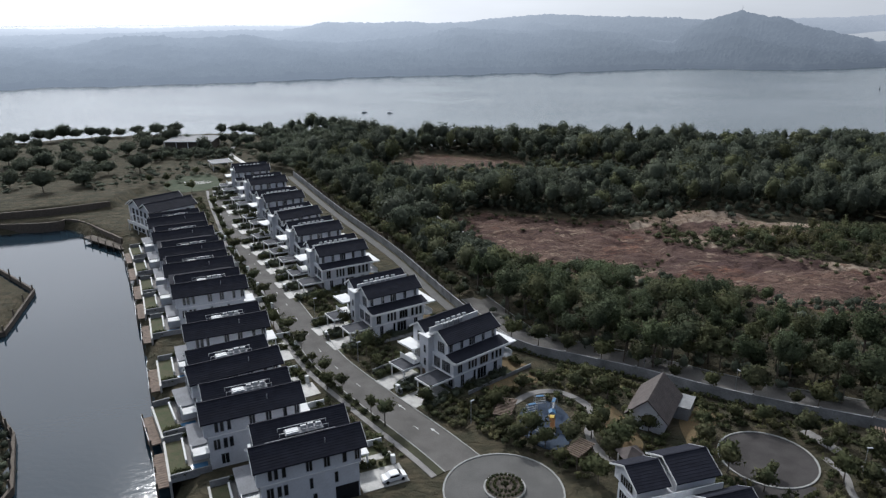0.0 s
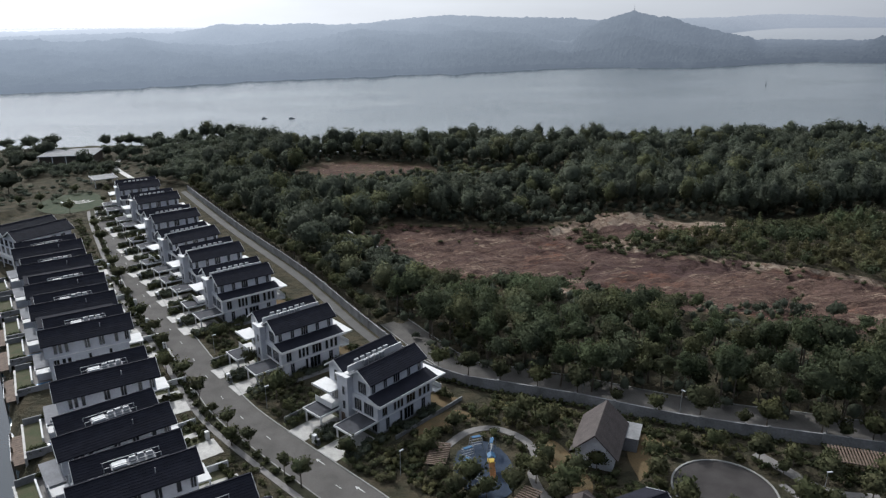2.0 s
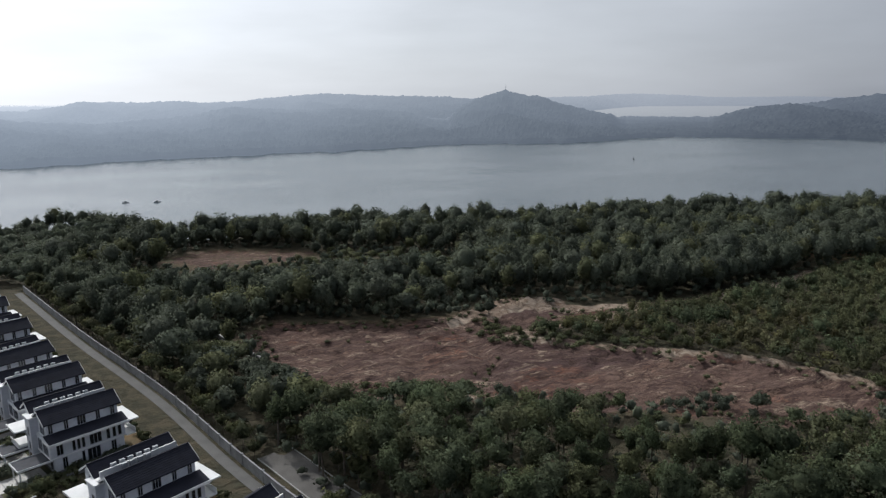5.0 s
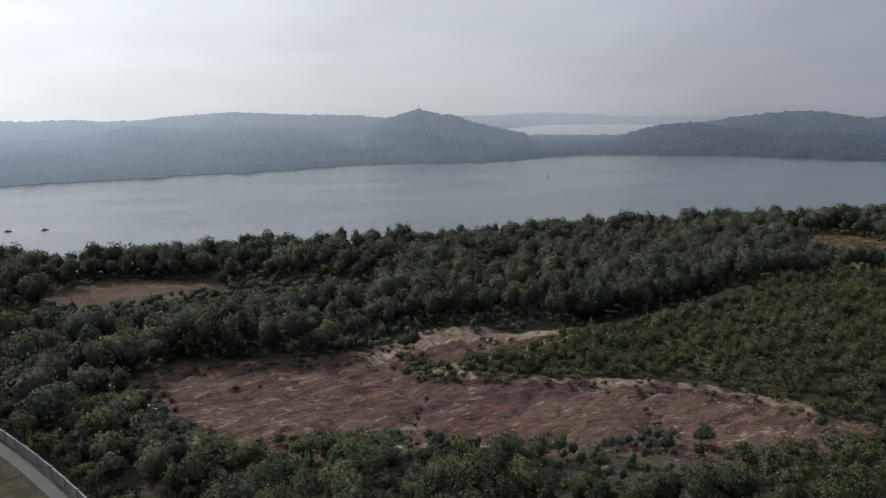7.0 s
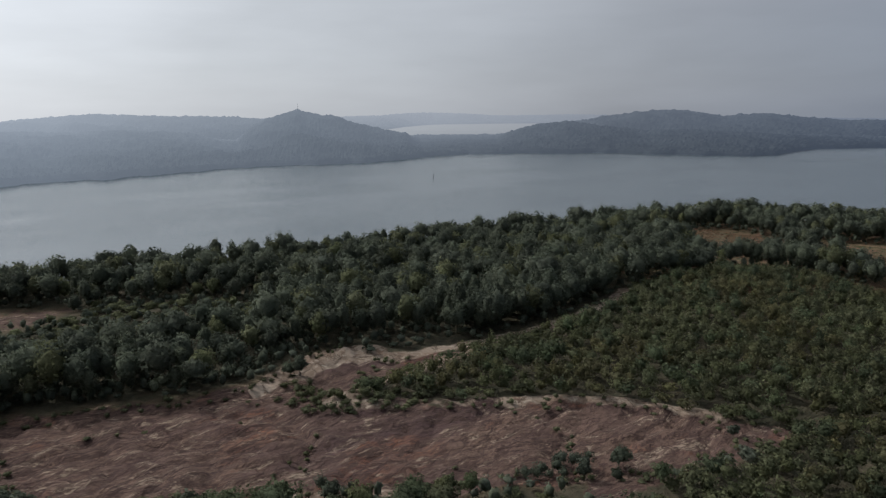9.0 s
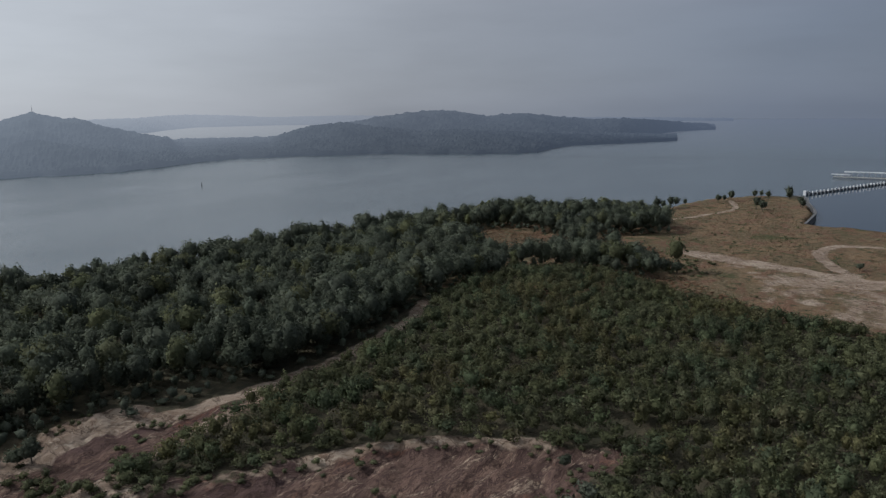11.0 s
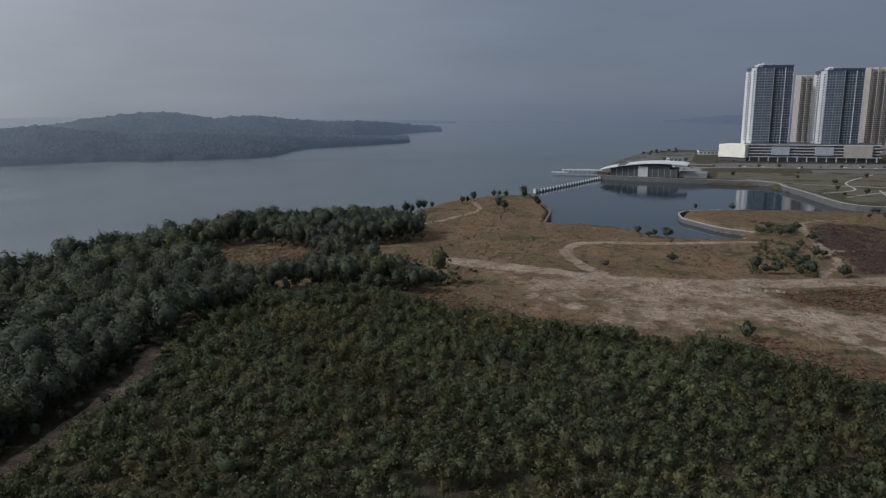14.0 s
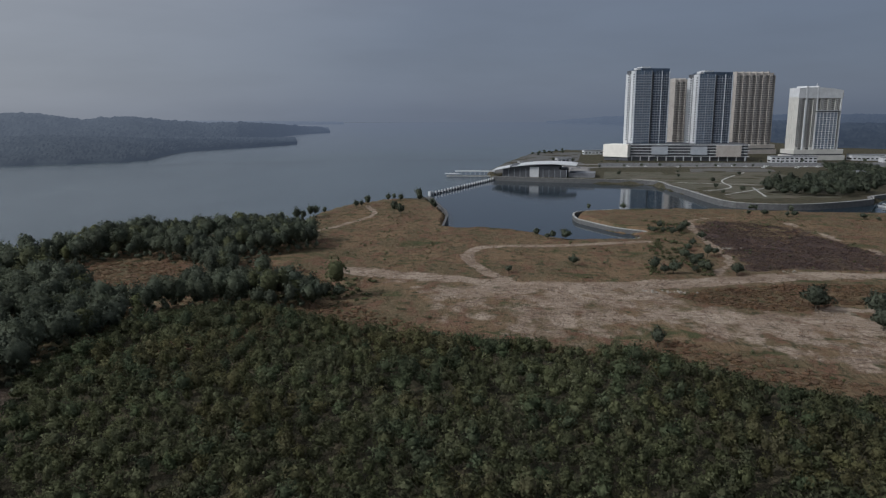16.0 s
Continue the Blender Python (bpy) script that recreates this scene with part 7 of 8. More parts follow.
wood("hall_planting", hx, hy, np.random.default_rng(113).uniform(2.5, 5.5, len(hx)), np.random.default_rng(114).uniform(3.5, 6.0, len(hx)), 110, DARKLEAF, "dense dark planting before the hall", 115, 0.36, 0.02, 6, 1)
shelter = thing("garden_shelter", "flat-roofed pale shelter on posts", "shelter", "", frame_at(-113, 338, 28))
part("roof", Shape().box(0, 10, 0, 11, 3.4, 3.7), WALLPAINT, shelter)
part("roof_edge", Shape().box(-0.15, 0, -0.15, 11.15, 3.35, 3.95).box(10, 10.15, -0.15, 11.15, 3.35, 3.95), SLAB, shelter)
for x in (0.3, 9.4):
    for y in (0.3, 10.3):
        part("post", Shape().box(x, x + 0.3, y, y + 0.3, 0, 3.4), SLAB, shelter)
GARDEN = material("watered_garden_grass", (0.05, 0.06, 0.03), 0.95, vary=0.4, size=2.5, fine=9, bump=0.6, tint=(0.03, 0.045, 0.02))
green = part("garden_lawn", Shape().prism(smooth_line([(-128, 316), (-122, 328), (-113, 331), (-105, 321), (-101, 306), (-111, 296), (-123, 302), (-128, 316)], 2)[:-1], LAND - 0.2, LAND + 0.06), GARDEN, None)
tagged(green, "formal lawn with curved beds at the head of the street", "lawn", kind="structure")
for r in (3.0, 5.0, 7.0):
    a = [radians(x) for x in range(200, 341, 10)]
    part("curved_path", Shape().ribbon([(-113 + r * math.cos(t), 318 + r * math.sin(t)) for t in a], [(-113 + (r - 0.7) * math.cos(t), 318 + (r - 0.7) * math.sin(t)) for t in a], LAND + 0.1, 0.2), CONCRETE, green)
hall_path = smooth_line([(-96, 300), (-92, 330), (-100, 352), (-118, 385), (-122, 410)], 3)
tagged(part("hall_path", Shape().ribbon(beside(hall_path, 1.2), beside(hall_path, -1.2), LAND + 0.08, 0.3), CONCRETE, None), "pale path from the street to the shore", "path", kind="structure")
bank = smooth_line([(-112, 232), (-121, 240), (-142, 256), (-164, 249), (-330, 244)], 4)
tagged(part("canal_wall", Shape().ribbon(beside(bank, 0.3), beside(bank, -0.4), LAND - 0.3, 6.5), BARK, None), "dark stone canal wall", "wall", kind="structure")
terrace_wall = smooth_line(TERRACE, 5)
tagged(part("terrace_wall", Shape().ribbon(beside(terrace_wall, 0.3), beside(terrace_wall, -0.5), LAND + 2.75, 3.4), BARK, None), "dark retaining wall of the raised terrace", "wall", kind="structure")
for line in ([(-163, 246), (-230, 240), (-300, 240)],):
    for x, y in smooth_line(line, 9.0):
        pile = thing("mooring_pile", "dark timber mooring pile in the canal", "pile", "mooring piles", frame_at(x, y - 6, 0, 0))
        part("shaft", Shape().tube([(0, 0, -3, 0.22), (0, 0, 2.2, 0.2)], 8), BARK, pile)
for isle in ISLES:
    edge = []
    for (xa, ya), (xb, yb) in zip(isle, isle[1:] + isle[:1]):
        edge += [(xa + (xb - xa) * k / 6, ya + (yb - ya) * k / 6) for k in range(6)]
    edge.append(edge[0])
    rim = part("islet_edge", Shape().ribbon(edge, beside(edge, 0.6), 1.45, 4.5), BARK, None)
    tagged(rim, "low dark timber edge round the canal islet", "edging", kind="structure")
    for k in range(0, len(edge) - 1, 2):
        x, y = edge[k]
        pile = thing("mooring_pile", "dark timber mooring pile in the canal", "pile", "mooring piles", frame_at(x, y, 0, 0))
        part("shaft", Shape().tube([(0, 0, -3, 0.24), (0, 0, 2.9 + 0.4 * (k % 3), 0.2)], 8), BARK, pile)
ex, ey = scatter(ISLES[1], 2.2, 96)
q = (signed(ISLES[1], ex, ey) < 6) & (ripple(ex, ey, 9, 97) > -0.5)
wood("islet_brush", ex[q], ey[q], np.random.default_rng(98).uniform(1.0, 3.2, q.sum()), np.random.default_rng(99).uniform(1.6, 3.2, q.sum()), 70, DARKLEAF, "rough brush along the edge of the islet", 100, 0.3, 0.02, 6, 1)


# ---- harbour, towers and town ----
TGLASS = material("blue_tower_glass", (0.12, 0.165, 0.23), 0.3, vary=0.3, size=6, fine=4, bump=0.0, spec=0.6)
TWHITE = material("white_tower_cladding", (0.52, 0.53, 0.54), 0.7, vary=0.12, size=8, fine=6, bump=0.0)
TBEIGE = material("beige_tower_cladding", (0.38, 0.35, 0.32), 0.8, vary=0.15, size=8, fine=6, bump=0.0)
# one dark tone for glazing, decks and the shade painted into tower recesses
TDARK = material("dark_glazing_and_recess_shade", (0.08, 0.084, 0.094), 0.5, vary=0.2, size=5, fine=5, bump=0.0)


CREAM = material("cream_hall_cladding", (0.74, 0.71, 0.64), 0.7, vary=0.08, size=8, bump=0.0)
# balcony shade put into the colour of the tower cores
TSHADOW = material("grey_balcony_shade", (0.15, 0.145, 0.14), 0.7, vary=0.3, size=5, fine=5, bump=0.0)
HOTEL = material("cream_grey_hotel_cladding", (0.5, 0.49, 0.455), 0.75, vary=0.12, size=8, bump=0.0)
TBAND = material("grey_floor_bands", (0.36, 0.385, 0.42), 0.6, vary=0.15, size=6, bump=0.0)
TSHADE = material("deep_blue_tower_glass", (0.06, 0.086, 0.13), 0.3, vary=0.3, size=6, fine=4, bump=0.0, spec=0.5)


def glass_tower(m, high):
    """A slab tower: white stacks on the side that faces the sea, banded glass bays in front."""
    t = thing("glass_tower", "tall blue-glass residential tower with white balcony stacks", "tower", "twin towers by the harbour", m)
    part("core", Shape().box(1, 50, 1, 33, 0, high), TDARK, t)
    part("front_bay", Shape().box(0, 23, -1.2, 2, 24, high - 1), TGLASS, t, "blue glass bay")
    part("front_bay", Shape().box(28, 50.5, 0.2, 2, 24, high - 3), TSHADE, t, "deep blue glass bay")
    floors = int((high - 30) / 3.55)
    # dark slabs set proud of the white shafts stand in for recess shade
    meshes = (("floor_band", Shape().box(-0.4, 23.4, -1.9, 2, 0, 1.0).mesh("floor_band", TBAND), 0), ("balcony_band", Shape().box(27.6, 50.8, -0.5, 2, 0, 0.8).mesh("balcony_band", TBAND), 0.3),
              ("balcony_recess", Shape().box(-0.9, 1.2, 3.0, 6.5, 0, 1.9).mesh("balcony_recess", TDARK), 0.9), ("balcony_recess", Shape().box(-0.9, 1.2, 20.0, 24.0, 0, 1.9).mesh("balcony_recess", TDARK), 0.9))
    for k in range(floors):
        for name, me, dz in meshes:
            ob = new(name, me)
            ob.parent = t
            ob.location = (0, 0, 27 + 3.55 * k + dz)
    for y0, y1, dz in ((2, 15, -1), (18.5, 33, -5)):
        part("white_shaft", Shape().box(-0.5, 8, y0, y1, 22, high + dz), TWHITE, t)
    fin_mesh = Shape().box(0, 0.32, -1.7, 1, 24, high - 3).mesh("mullion", TBAND)
    for x in (3.4, 7.3, 15.3, 19.2, 31.0, 35.0, 43.0, 46.6):
        ob = new("mullion", fin_mesh)
        ob.parent = t
        ob.location = (x, 0 if x < 25 else 1.3, 0)
    for x in (-0.5, 11.4, 23.0, 39, 50.2):
        part("fin", Shape().box(x, x + 0.6, -2.0, 1, 24, high - 1), TBAND, t)
    part("crown", Shape().box(8, 50.5, 0, 33, high - 2.5, high + 2.5), TSHADE, t, "grey plant storey")
    part("crown_block", Shape().box(3, 14, 3, 14, high - 2, high + 3), TWHITE, t)
    part("crown_block", Shape().box(12, 26, 8, 24, high + 2.4, high + 5), TWHITE, t)
    return t


def slab_tower(m, wide, deep, high, clad, floors, bays, name, label, crown):
    """A residential tower: proud clad shafts, recesses painted in a balcony-shade grey between them with thin floor
    edges.
    """
    t = thing(name, label, "tower", "", m)
    # the core's grey stands in for shade deep in the balconies
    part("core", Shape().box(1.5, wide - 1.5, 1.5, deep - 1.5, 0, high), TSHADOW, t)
    band = Shape().box(0.9, wide - 0.9, 0.9, deep - 0.9, 0, 0.9).mesh("floor_band", clad)
    for k in range(floors):
        ob = new("floor_band", band)
        ob.parent = t
        ob.location = (0, 0, 18 + (high - 20) * k / floors)
    pitch = wide / bays
    window = Shape().box(0, pitch * 0.13, 0, 0.14, 0, 1.8).mesh("window", TDARK)
    if crown == "arch":
        high -= 5
    for k in range(bays):
        part("shaft", Shape().box(pitch * (k + 0.02), pitch * (k + 0.44), -0.3, deep + 0.3, 14, high + 1.5 * ((k * 7) % 3)), clad, t)
        for n in range(floors):
            for off in (0.05, 0.25):
                pane = new("window", window)
                pane.parent = t
                pane.location = (pitch * (k + off), -0.42, 19.2 + (high - 20) * n / floors)
    for y in np.linspace(2.6, deep - 5, 4):
        part("side_shaft", Shape().box(-0.3, wide + 0.3, y, y + 4.0, 14, high), clad, t)
    part("podium", Shape().box(-6, wide + 6, -8, deep + 6, 0, 7), clad, t)
    part("podium_deck", Shape().box(-4, wide + 4, -6, deep + 4, 9, 15), clad, t)
    part("podium_glass", Shape().box(-3, wide + 3, -5, deep + 3, 6, 10), TDARK, t)
    if crown == "arch":
        xs = np.linspace(0, wide, 15)
        high += 5
        for x in (wide * 0.16, wide * 0.41, wide * 0.95):
            part("crown_fin", Shape().box(x, x + 1.8, -1.0, deep + 0.6, 14, high + (10 if x < wide * 0.6 else 1)), TWHITE, t, "tall white fin")
        zs = high + 8 * np.sqrt(np.clip(1 - ((xs - wide * 0.35) / (wide * 0.72)) ** 2, 0, 1))
        s = Shape().add([(x, -0.6, z) for x, z in zip(xs, zs)] + [(x, deep, z) for x, z in zip(xs, zs)] + [(x, -0.6, high - 7) for x in xs] + [(x, deep, high - 7) for x in xs],
                        [(i, i + 1, 16 + i, 15 + i) for i in range(14)] + [(30 + i, 31 + i, i + 1, i) for i in range(14)] + [(15 + i, 16 + i, 46 + i, 45 + i) for i in range(14)] + [(0, 15, 45, 30), (14, 44, 59, 29)])
        part("crown", s, TWHITE, t, "curved white crown")
        part("mast", Shape().tube([(wide * 0.42, 4, high, 0.9), (wide * 0.42, 4, high + 14, 0.4)], 8), TWHITE, t)
        part("glass_front", Shape().box(wide * 0.42, wide * 0.9, -1.2, 0.5, 16, high * 0.72), TGLASS, t, "recessed grey glass front")
        part("sky_ledge", Shape().box(wide * 0.4, wide * 0.94, -2.2, 1, high * 0.72, high * 0.74), TDARK, t)
        ledge = Shape().box(wide * 0.42, wide * 0.9, -1.6, 0, 0, 0.8).mesh("glass_band", TWHITE)
        for k in range(17):
            ob = new("glass_band", ledge)
            ob.parent = t
            ob.location = (0, 0, 17 + 3.3 * k)
        for x in np.linspace(wide * 0.42, wide * 0.89, 7):
            part("glass_fin", Shape().box(x, x + 0.8, -1.8, 0, 16, high * 0.72), TWHITE, t)
    else:
        part("crown", Shape().box(3, wide - 3, 2, deep - 2, high, high + 4), clad, t)
        for k in range(bays):
            part("crown_frame", Shape().box((wide - 2) * k / bays, (wide - 2) * k / bays + 1.2, 0, deep, high, high + 6), clad, t)
    return t


def facing(x, y, angle):
    """A frame whose -y side looks to the west, turned by angle."""
    return Matrix.Translation((x, y, 4.5)) @ Matrix.Rotation(radians(-90 + angle), 4, "Z")


tower_a = glass_tower(facing(1122, -18, 16), 127)
copy_thing(tower_a, facing(1126, -106, 16)).scale = (1, 1, 0.955)
slab_tower(facing(1330, -112, 10), 27, 24, 118, TBEIGE, 34, 3, "beige_tower", "beige residential tower behind the glass towers", "flat")
slab_tower(facing(1300, -174, 10), 26, 26, 121, TBEIGE, 34, 3, "beige_tower", "narrow beige residential tower with stepped top", "flat")
slab_tower(facing(1290, -200, 10), 66, 26, 126, TBEIGE, 36, 6, "beige_tower", "broad beige residential tower with a framed crown", "flat")
slab_tower(facing(1140, -246, 12), 66, 24, 94, HOTEL, 26, 6, "hotel_tower", "white hotel tower with a curved crown", "arch")

podium = thing("podium", "long banded podium of shops below the towers", "building", "", facing(1112, 14, 0))
part("body", Shape().box(26, 190, 4, 60, 0, 24), TDARK, podium)
for k in range(5):
    part("floor_band", Shape().box(24 + 0.8 * k, 192 - 3 * (k % 2), 1.2 - 0.6 * (k % 2), 60, 6.0 + 4.0 * k, 7.0 + 4.0 * k), TWHITE, podium)
for k in range(14):
    part("column", Shape().box(30 + 12 * k, 31.2 + 12 * k, 1.4, 2.6, 0, 6), TWHITE, podium)
for a, b in ((58, 80), (112, 134)):
    part("curved_front", Shape().box(a, b, -0.8, 4, 9, 20), TBAND, podium, "pale banded shop front")
part("lattice_screen", Shape().box(146, 180, -1.2, 0, 6, 22), TBEIGE, podium, "pale lattice screen")
white_hall = thing("white_hall", "large plain white hall beside the towers", "building", "", facing(1124, 24, -32))
part("body", Shape().box(-1, 37, 4, 38, 5, 22.5), CREAM, white_hall)
part("undercroft", Shape().box(0, 38, 6, 38, 0, 5), TDARK, white_hall)

# ferry terminal with its vaulted roof
terminal = thing("ferry_terminal", "glazed ferry terminal under a sweeping white vaulted roof", "terminal", "", frame_at(846, 84, 84))
n = 20
arch = [(-6 + 92 * k / n, 4.5 + 10.0 * math.sin(math.pi * (0.04 + 0.66 * (1 - k / n))) ** 0.9) for k in range(n + 1)]
vault = Shape().add([(x, y, z + dz) for y in (-44, 4) for dz in (0, 0.6) for x, z in arch],
                    [(k + a * (n + 1), k + 1 + a * (n + 1), k + 1 + b * (n + 1), k + b * (n + 1)) for a, b in ((0, 1), (1, 3), (3, 2), (2, 0)) for k in range(n)])
part("vault_roof", vault, TWHITE, terminal)
part("glazing", Shape().box(4, 74, -38, 0, 0, 8.5).box(12, 66, -38, 0, 8, 12.2), TDARK, terminal)
for k in range(12):
    part("mullion", Shape().box(4 + 6.3 * k, 4.35 + 6.3 * k, -0.1, 0.4, 0, 9), TBAND, terminal)
part("screen", Shape().box(34, 44, 0.1, 0.8, 0, 11), TWHITE, terminal, "pale wall panel")
part("wing", Shape().box(-26, 2, -30, -4, 0, 5), GREYWALL, terminal)
gangway = thing("pier_shelter", "long white covered gangway over the pier", "pier", "", frame_at(888, 168, 92))
part("roof", Shape().box(0, 46, -3, 3, 5.5, 6.4).box(40, 58, -3, 3, 2.5, 3.3), TWHITE, gangway)
part("deck", Shape().box(-6, 56, -4, 4, 0, 0.8), CONCRETE, gangway)
for k in range(9):
    part("post", Shape().box(1 + 5.4 * k, 1.4 + 5.4 * k, -2.6, -2.2, -5, 5.5), TWHITE, gangway)
gangway.location.z = 1.0

jetty = thing("breakwater", "dark floating breakwater with a row of white posts", "breakwater", "", Matrix.Translation((706, 217, 0)) @ Matrix.Rotation(math.atan2(-48, 143), 4, "Z"))
part("deck", Shape().box(0, 151, -1.8, 1.8, -0.8, 1.5), TDARK, jetty)
for k in range(24):
    part("post", Shape().box(1 + 6.4 * k, 2.2 + 6.4 * k, -2.4, -1.2, -1, 3.4), TWHITE, jetty)
part("end_light", Shape().box(-2.5, 0.5, -1.2, 1.2, 0, 3.8), TWHITE, jetty)

DARKSTONE = material("wet_dark_stone", (0.11, 0.11, 0.11), 0.8, vary=0.3, size=2.0, bump=0.3)
QUAY = smooth_line([(849, 169), (830, 90), (814, 5), (770, -6), (729, -14), (655, -27), (638, -52), (641, -90), (674, -145), (711, -174), (800, -330)], 8)
quay = part("quay", Shape().ribbon(beside(QUAY, -0.6), beside(QUAY, 1.2), LAND + 0.7, 8.0), DARKSTONE, None)
part("promenade", Shape().ribbon(beside(QUAY, 1.1), beside(QUAY, 3.6), LAND + 0.55, 0.5), PAVING, quay)
part("coping", Shape().ribbon(beside(QUAY, -0.7), beside(QUAY, 0.1), LAND + 0.9, 0.2), CONCRETE, quay)
tagged(quay, "pale stone promenade along the harbour wall", "quay", kind="structure")
SPIT = smooth_line([(474, 104), (479, 72), (492, 60), (509, 55), (522, 72), (545, 87), (563, 95), (594, 90), (612, 45)][::-1], 4)
spit_wall = part("spit_wall", Shape().ribbon(beside(SPIT, 0.8), beside(SPIT, -0.4), LAND - 1.4, 6.0), DARKSTONE, None)
part("coping", Shape().ribbon(beside(SPIT, 0.9), beside(SPIT, -0.3), LAND - 0.9, 0.6), KERB, spit_wall)
tagged(spit_wall, "pale stone sea wall round the grassy spit", "wall", kind="structure")
HEAD = smooth_line([(511, 181), (545, 183), (572, 186), (620, 199), (657, 209), (659, 220)], 4)
tagged(part("headland_wall", Shape().ribbon(beside(HEAD, 0.8), beside(HEAD, -0.8), LAND + 0.2, 7.0), DARKSTONE, None), "dark stone wall round the headland", "wall", kind="structure")

# town streets, lawns, car parks
TOWNGRASS = material("dry_town_grass", (0.068, 0.068, 0.044), 0.95, vary=0.35, size=14.0, fine=20, bump=0.4, tint=(0.098, 0.083, 0.06))
tagged(part("town_paving", Shape().prism([(884, 62), (893, 168), (940, 174), (1060, 160), (1180, 142), (1290, 122), (1330, 40), (1100, 60), (1000, 50)], LAND - 0.4, LAND + 0.1), CIRCUS, None), "wide grey paved ground between terminal and towers", "pavement", kind="structure")
TOWNROADS = ([(985, 60), (1000, 20), (1010, -60), (1020, -160), (1040, -340)], [(930, 120), (985, 60)], [(1060, 110), (1040, 40), (1044, -120), (1062, -340)])
for line in TOWNROADS:
    s = smooth_line(line, 10)
    tagged(part("town_road", Shape().ribbon(beside(s, 6), beside(s, -6), LAND + 0.2, 0.6), PAVING, None), "pale wide town street beside the towers", "road", kind="structure")
tagged(part("flyover_wall", Shape().ribbon([(1004, 40), (1018, -60), (1030, -180), (1045, -330)], [(1005.5, 40), (1019.5, -60), (1031.5, -180), (1046.5, -330)], LAND + 4.5, 5.0), WALLPAINT, None), "long pale street parapet", "wall", kind="structure")
tagged(part("town_square", Shape().prism([(930, -60), (985, -70), (990, -170), (945, -160)], LAND - 0.2, LAND + 0.15), ASPHALT, None), "grey open car park", "car park", kind="structure")
tagged(part("terminal_forecourt", Shape().prism([(880, 60), (1000, 55), (985, 125), (890, 160)], LAND - 0.2, LAND + 0.15), PAVING, None), "grey paved forecourt of the terminal", "forecourt", kind="structure")
tagged(part("harbour_lawn", Shape().prism([(670, -40), (735, -22), (818, -4), (835, 50), (925, 40), (935, -150), (790, -170), (690, -130)], LAND - 0.2, LAND + 0.12), TOWNGRASS, None), "dry grey-green harbour lawn", "lawn", kind="structure")
for line in ([(720, -20), (760, -60), (830, -70), (930, -120)], [(700, -40), (780, -100), (800, -30), (840, 20)], [(690, -70), (760, -80)]):
    s = smooth_line(line, 6)
    tagged(part("lawn_path", Shape().ribbon(beside(s, 0.9), beside(s, -0.9), LAND + 0.2, 0.3), CONCRETE, None), "pale path across the lawn", "path", kind="structure")
fleet = [car(frame_at(900, 70, 10, LAND + 0.2), CARPAINT, "white car in the terminal car park", "cars in the harbour car parks"), car(frame_at(905, 76, 10, LAND + 0.2), GREYPAINT, "grey car in the terminal car park", "cars in the harbour car parks")]
r = np.random.default_rng(77)
for k in range(84):
    x, y = (r.uniform(895, 1090), r.uniform(66, 150)) if k % 4 else (r.uniform(990, 1030), r.uniform(-330, 30))
    copy_thing(fleet[k % 2], frame_at(x, y, 90 + r.uniform(-6, 6), LAND + 0.24))
for x, y, w, d, h, a in ((1060, -330, 40, 22, 9, -10), (1010, -395, 60, 30, 26, -12), (870, -205, 22, 14, 7, -20), (1090, -200, 60, 16, 8, 0), (1150, -330, 70, 20, 7, 0), (1260, 40, 30, 14, 6, 10), (1080, 90, 22, 10, 5, 20), (1000, 118, 18, 10, 5, 10)):
    b = thing("low_building", "low pale flat-roofed town building", "building", "low buildings of the town", facing(x, y, a))
    part("body", Shape().box(0, w, 0, d, -0.6, h), TWHITE, b)
    part("roof_edge", Shape().box(-0.5, w + 0.5, -0.5, d + 0.5, h, h + 0.5), GREYWALL, b)
    for k in range(int(w // 6)):
        for z in np.arange(1.2, h - 2.2, 3.6):
            window_on(b, "y-", 1.5 + 6 * k, z, 3.6, 1.8, 0, 2)
    window_on(b, "x-", 2.0, 1.0, d - 4, 1.8, 0, 3)


def boat(m, label, group, s=1.0):
    t = thing("motor_boat", label, "boat", group, m)
    hull = Shape().add([(-4, -1.2, 0.9), (2, -1.2, 0.9), (4.6, 0, 1.2), (2, 1.2, 0.9), (-4, 1.2, 0.9), (-4, -0.9, -0.4), (2, -0.8, -0.4), (4, 0, -0.3), (2, 0.8, -0.4), (-4, 0.9, -0.4)], [(0, 1, 2, 3, 4), (5, 9, 8, 7, 6), (0, 5, 6, 1), (1, 6, 7, 2), (2, 7, 8, 3), (3, 8, 9, 4), (4, 9, 5, 0)])
    part("hull", hull, UNIT, t)
    part("cabin", Shape().box(-2.2, 1.2, -0.8, 0.8, 0.9, 2.2), UNIT, t)
    part("cabin_window", Shape().box(-2.0, 1.25, -0.83, 0.83, 1.4, 1.9), GLASS, t)
    part("cabin_roof", Shape().box(-2.4, 1.5, -0.95, 0.95, 2.2, 2.3), UNIT, t)
    t.scale = (s, s, s)
    return t


yachts = boat(frame_at(668, -158, 30, 0), "white motor boat moored in the marina", "boats in the marina")
for x, y, a in ((660, -150, 30), (672, -166, 25), (655, -160, 35), (664, -172, 28), (650, -168, 30)):
    copy_thing(yachts, frame_at(x, y, a, 0)).scale = (1.3, 1.3, 1.3)
out_boat = boat(frame_at(-43, 574, 10, 0), "small dark-looking fishing boat on open water", "boats on the sea", 0.55)
copy_thing(out_boat, frame_at(-64, 577, 5, 0))
buoy = thing("channel_marker", "dark channel marker post on a float", "buoy", "", frame_at(458, 748, 0, 0))
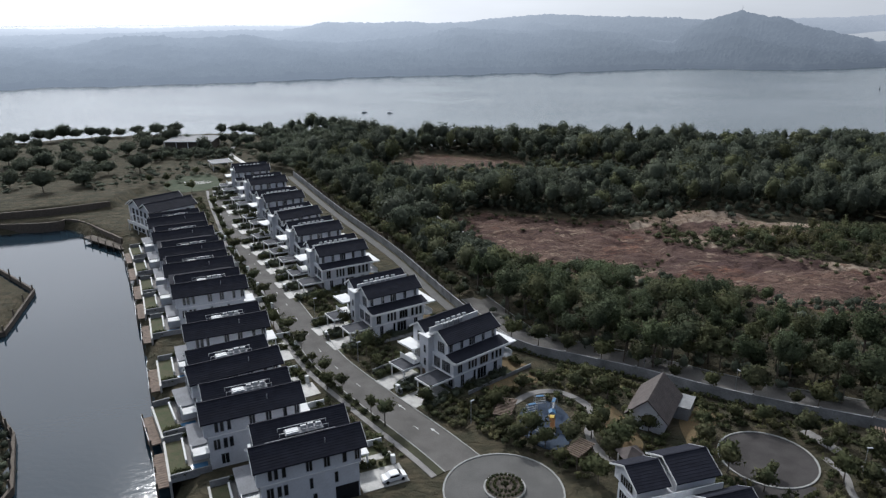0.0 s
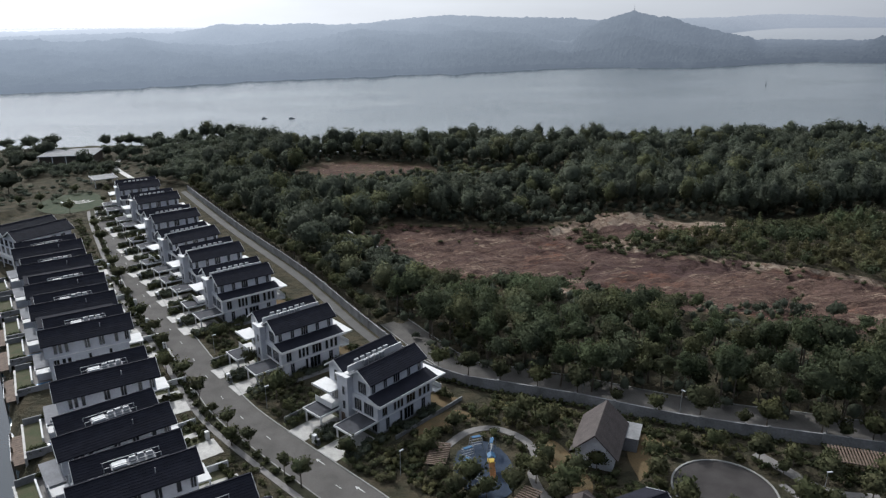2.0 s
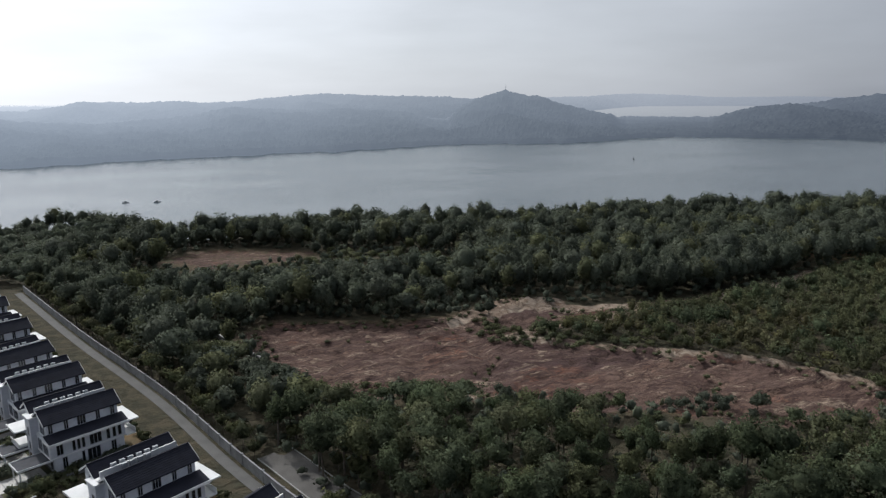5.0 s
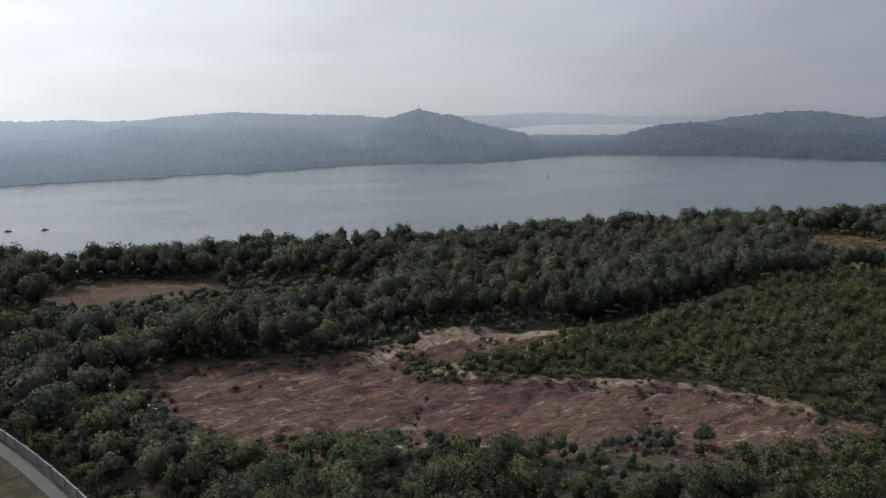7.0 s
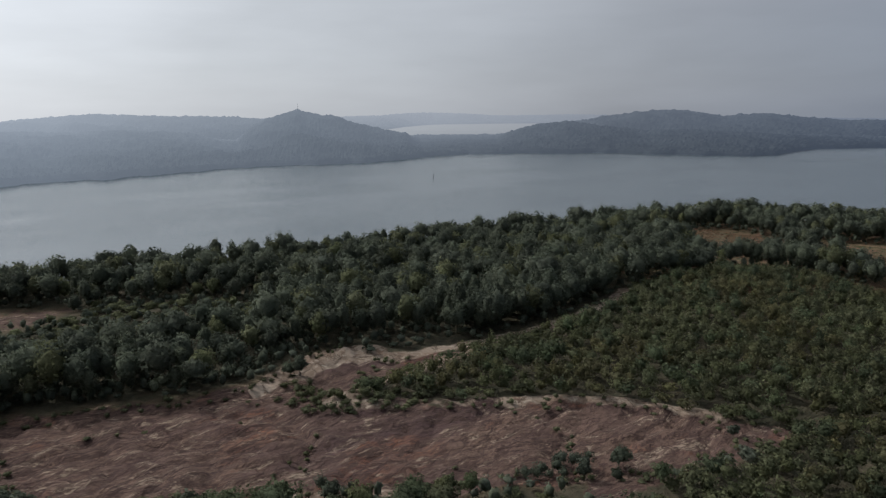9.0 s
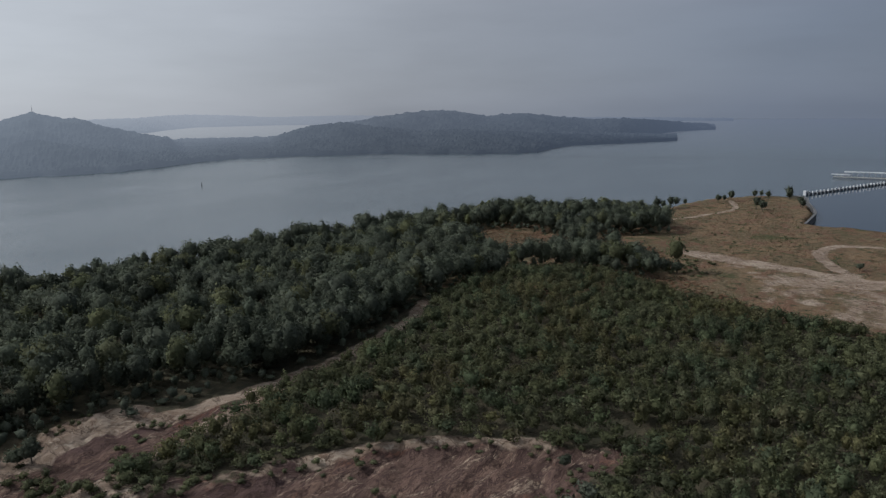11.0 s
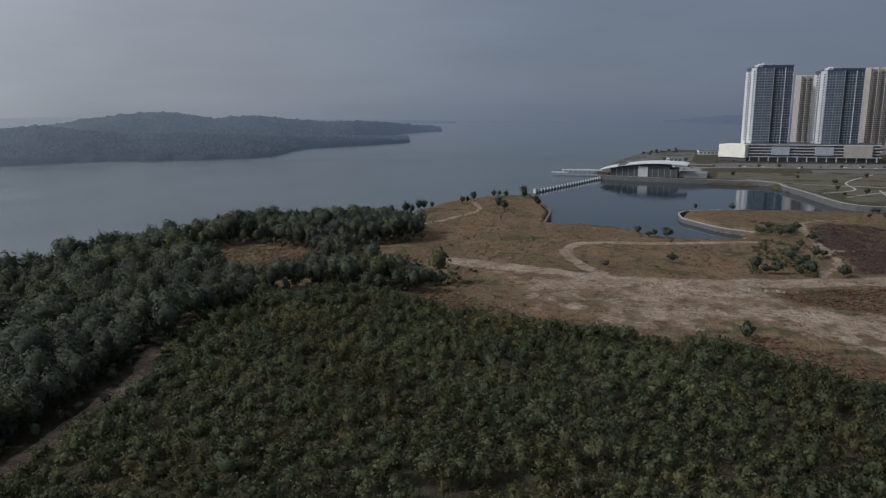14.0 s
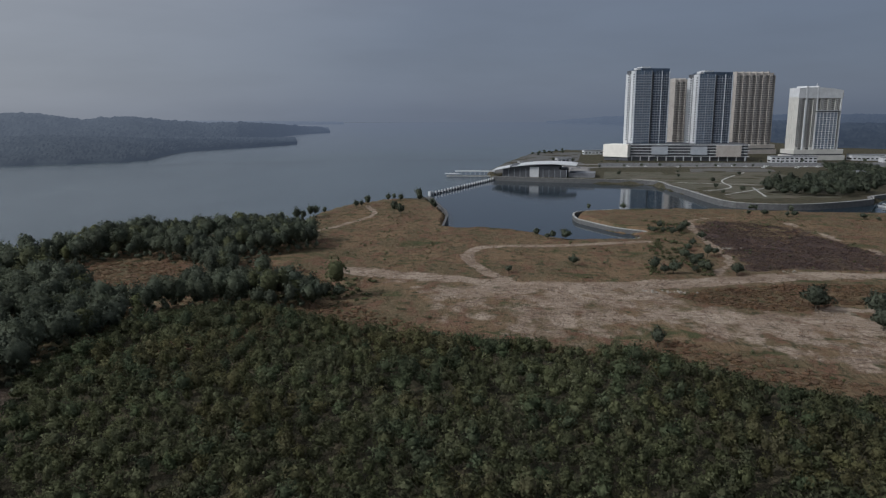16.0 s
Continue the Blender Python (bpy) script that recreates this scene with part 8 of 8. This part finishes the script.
part("float", Shape().tube([(0, 0, -0.6, 1.0), (0, 0, 0.5, 1.0)], 14), TDARK, buoy)
part("tower", Shape().tube([(0, 0, 0.5, 0.4), (0, 0, 3.4, 0.2)], 8), TDARK, buoy)
part("topmark", Shape().tube([(0, 0, 3.4, 0.5), (0, 0, 4.4, 0.05)], 8), TDARK, buoy)

TOWN_TREES = [(x, y) for x, y in smooth_line([(975, 70), (985, 10), (992, -60), (1000, -150)], 22)] + [(x, y) for x, y in smooth_line([(1078, 96), (1066, 30), (1070, -130), (1088, -320)], 26)] + [(700, -38), (716, -58), (742, -42), (760, -88), (796, -52), (850, -30), (880, -100), (905, -40), (870, 30), (905, -140)]
# ---- trees of the headland and the town ----
HEAD_TREES = [(515, 278), (522, 276), (534, 275), (540, 273), (551, 270), (582, 255), (590, 253), (598, 250), (623, 239), (632, 236), (624, 229), (552, 216), (560, 222), (626, 214), (640, 217), (582, 196), (590, 199), (470, 113), (471, 107), (590, 84)]
head_kinds = [tree("coast_tree", "dark rounded tree on the grassy headland", h, w, 150 + k, DARKLEAF, frame_at(0, 0, 0), "trees on the headland", 420, 0.1, leaf=0.5) for k, (h, w) in enumerate(((9, 6), (7.5, 5)))]
plant(head_kinds, HEAD_TREES, 9, 0.65, 1.2)
plant([tree("harbour_tree", "small dark tree beside the harbour streets", 5.5, 5.0, 158, DARKLEAF, frame_at(0, 0, 0), "trees of the harbour town", 260, 0.2, leaf=0.5)], TOWN_TREES, 12, 0.7, 1.3)
BUSHES = [(396, 69), (389, 66), (399, 47), (405, 50), (420, 48), (424, 50), (395, 46), (394, 33), (498, 53), (495, 48), (499, 40), (507, 35), (489, 44), (504, 54), (608, -34), (609, -38), (572, -52), (567, -94), (571, -47), (472, 116), (470, 106), (481, 122), (617, 67), (599, 58), (390, 35), (394, 52), (390, 62), (288, 86), (385, 135), (402, 105), (338, 205), (342, 211), (333, 199), (430, 38), (436, 33), (444, 44), (455, 40), (420, 44), (478, 30), (514, 47), (505, 43), (516, 31), (498, 38), (582, -25), (576, -34), (591, -56), (560, -100), (82, 251), (84, 249), (114, 160), (118, 163), (109, 164), (150, 158), (46, 190), (40, 196), (64, 186)]
bush_kinds = [tree("bush", "dark bushy tree on open sandy ground", h, w, 160 + k, DARKLEAF, frame_at(0, 0, 0), "bushes on open ground", 520, 0.03, "bush", 0.45) for k, (h, w) in enumerate(((6.0, 4.8), (4.2, 3.6), (5.4, 5.2)))]
plant(bush_kinds, BUSHES, 10, 0.7, 1.25)
plant([tree("bush", "large dark bushy tree beside the sandy road", 9.2, 10.5, 164, DARKLEAF, frame_at(0, 0, 0), "bushes on open ground", 1400, 0.02, "bush", 0.4)], [(336, 22), (331, 3), (312, 10), (318, -14)], 13, 0.85, 1.1)
r = np.random.default_rng(91)
PALEROCK = material("pale_broken_rock", (0.27, 0.24, 0.2), 0.9, vary=0.3, size=0.8, bump=0.5)
rubble = [Shape().add([(r.uniform(0.6, 1) * x, r.uniform(0.6, 1) * y, r.uniform(0.6, 1) * z) for x, y, z in ((-1, -0.7, 0), (1, -0.8, 0), (0.9, 0.8, 0), (-0.8, 0.9, 0), (-0.5, -0.4, 0.9), (0.6, -0.5, 0.8), (0.5, 0.4, 1.0), (-0.4, 0.5, 0.7))], [(3, 2, 1, 0), (4, 5, 6, 7), (0, 1, 5, 4), (1, 2, 6, 5), (2, 3, 7, 6), (3, 0, 4, 7)]).mesh("boulder", PALEROCK) for k in range(4)]
for k in range(46):
    x, y = ((357, 74), (357, 67), (399, 9), (453, 23))[k % 4]
    x, y = x + r.normal() * 1.2, y + r.normal() * 3.0
    rock = tagged(new("boulder", rubble[k % 4]), "pale broken rock beside the sandy road", "rock", "rocks beside the road")
    rock.matrix_world = frame_at(x, y, r.uniform(0, 360), float(ground_at(x, y)) - 0.1) @ Matrix.Scale(r.uniform(0.4, 1.0), 4)
GROVE = [(690, -95), (715, -78), (770, -88), (800, -120), (860, -190), (990, -230), (1000, -270), (850, -270), (760, -190), (712, -165), (688, -130)]
tx, ty = scatter(GROVE, 9, 171)
keep = ripple(tx, ty, 60, 172) > -0.25
tx, ty = tx[keep], ty[keep]
wood("town_grove", tx, ty, np.random.default_rng(173).uniform(7, 13, len(tx)), np.full(len(tx), 9.0), 190, DARKLEAF, "grove of dark trees beside the harbour", 174, 0.7, 0.1)
tx, ty = scatter([(1185, 142), (1290, 118), (1385, 62), (1260, 74)], 19, 175)
wood("shore_trees", tx, ty, np.random.default_rng(176).uniform(3, 7, len(tx)), np.full(len(tx), 6.0), 60, DARKLEAF, "scattered trees on the point behind the terminal", 177, 0.8, 0.1)
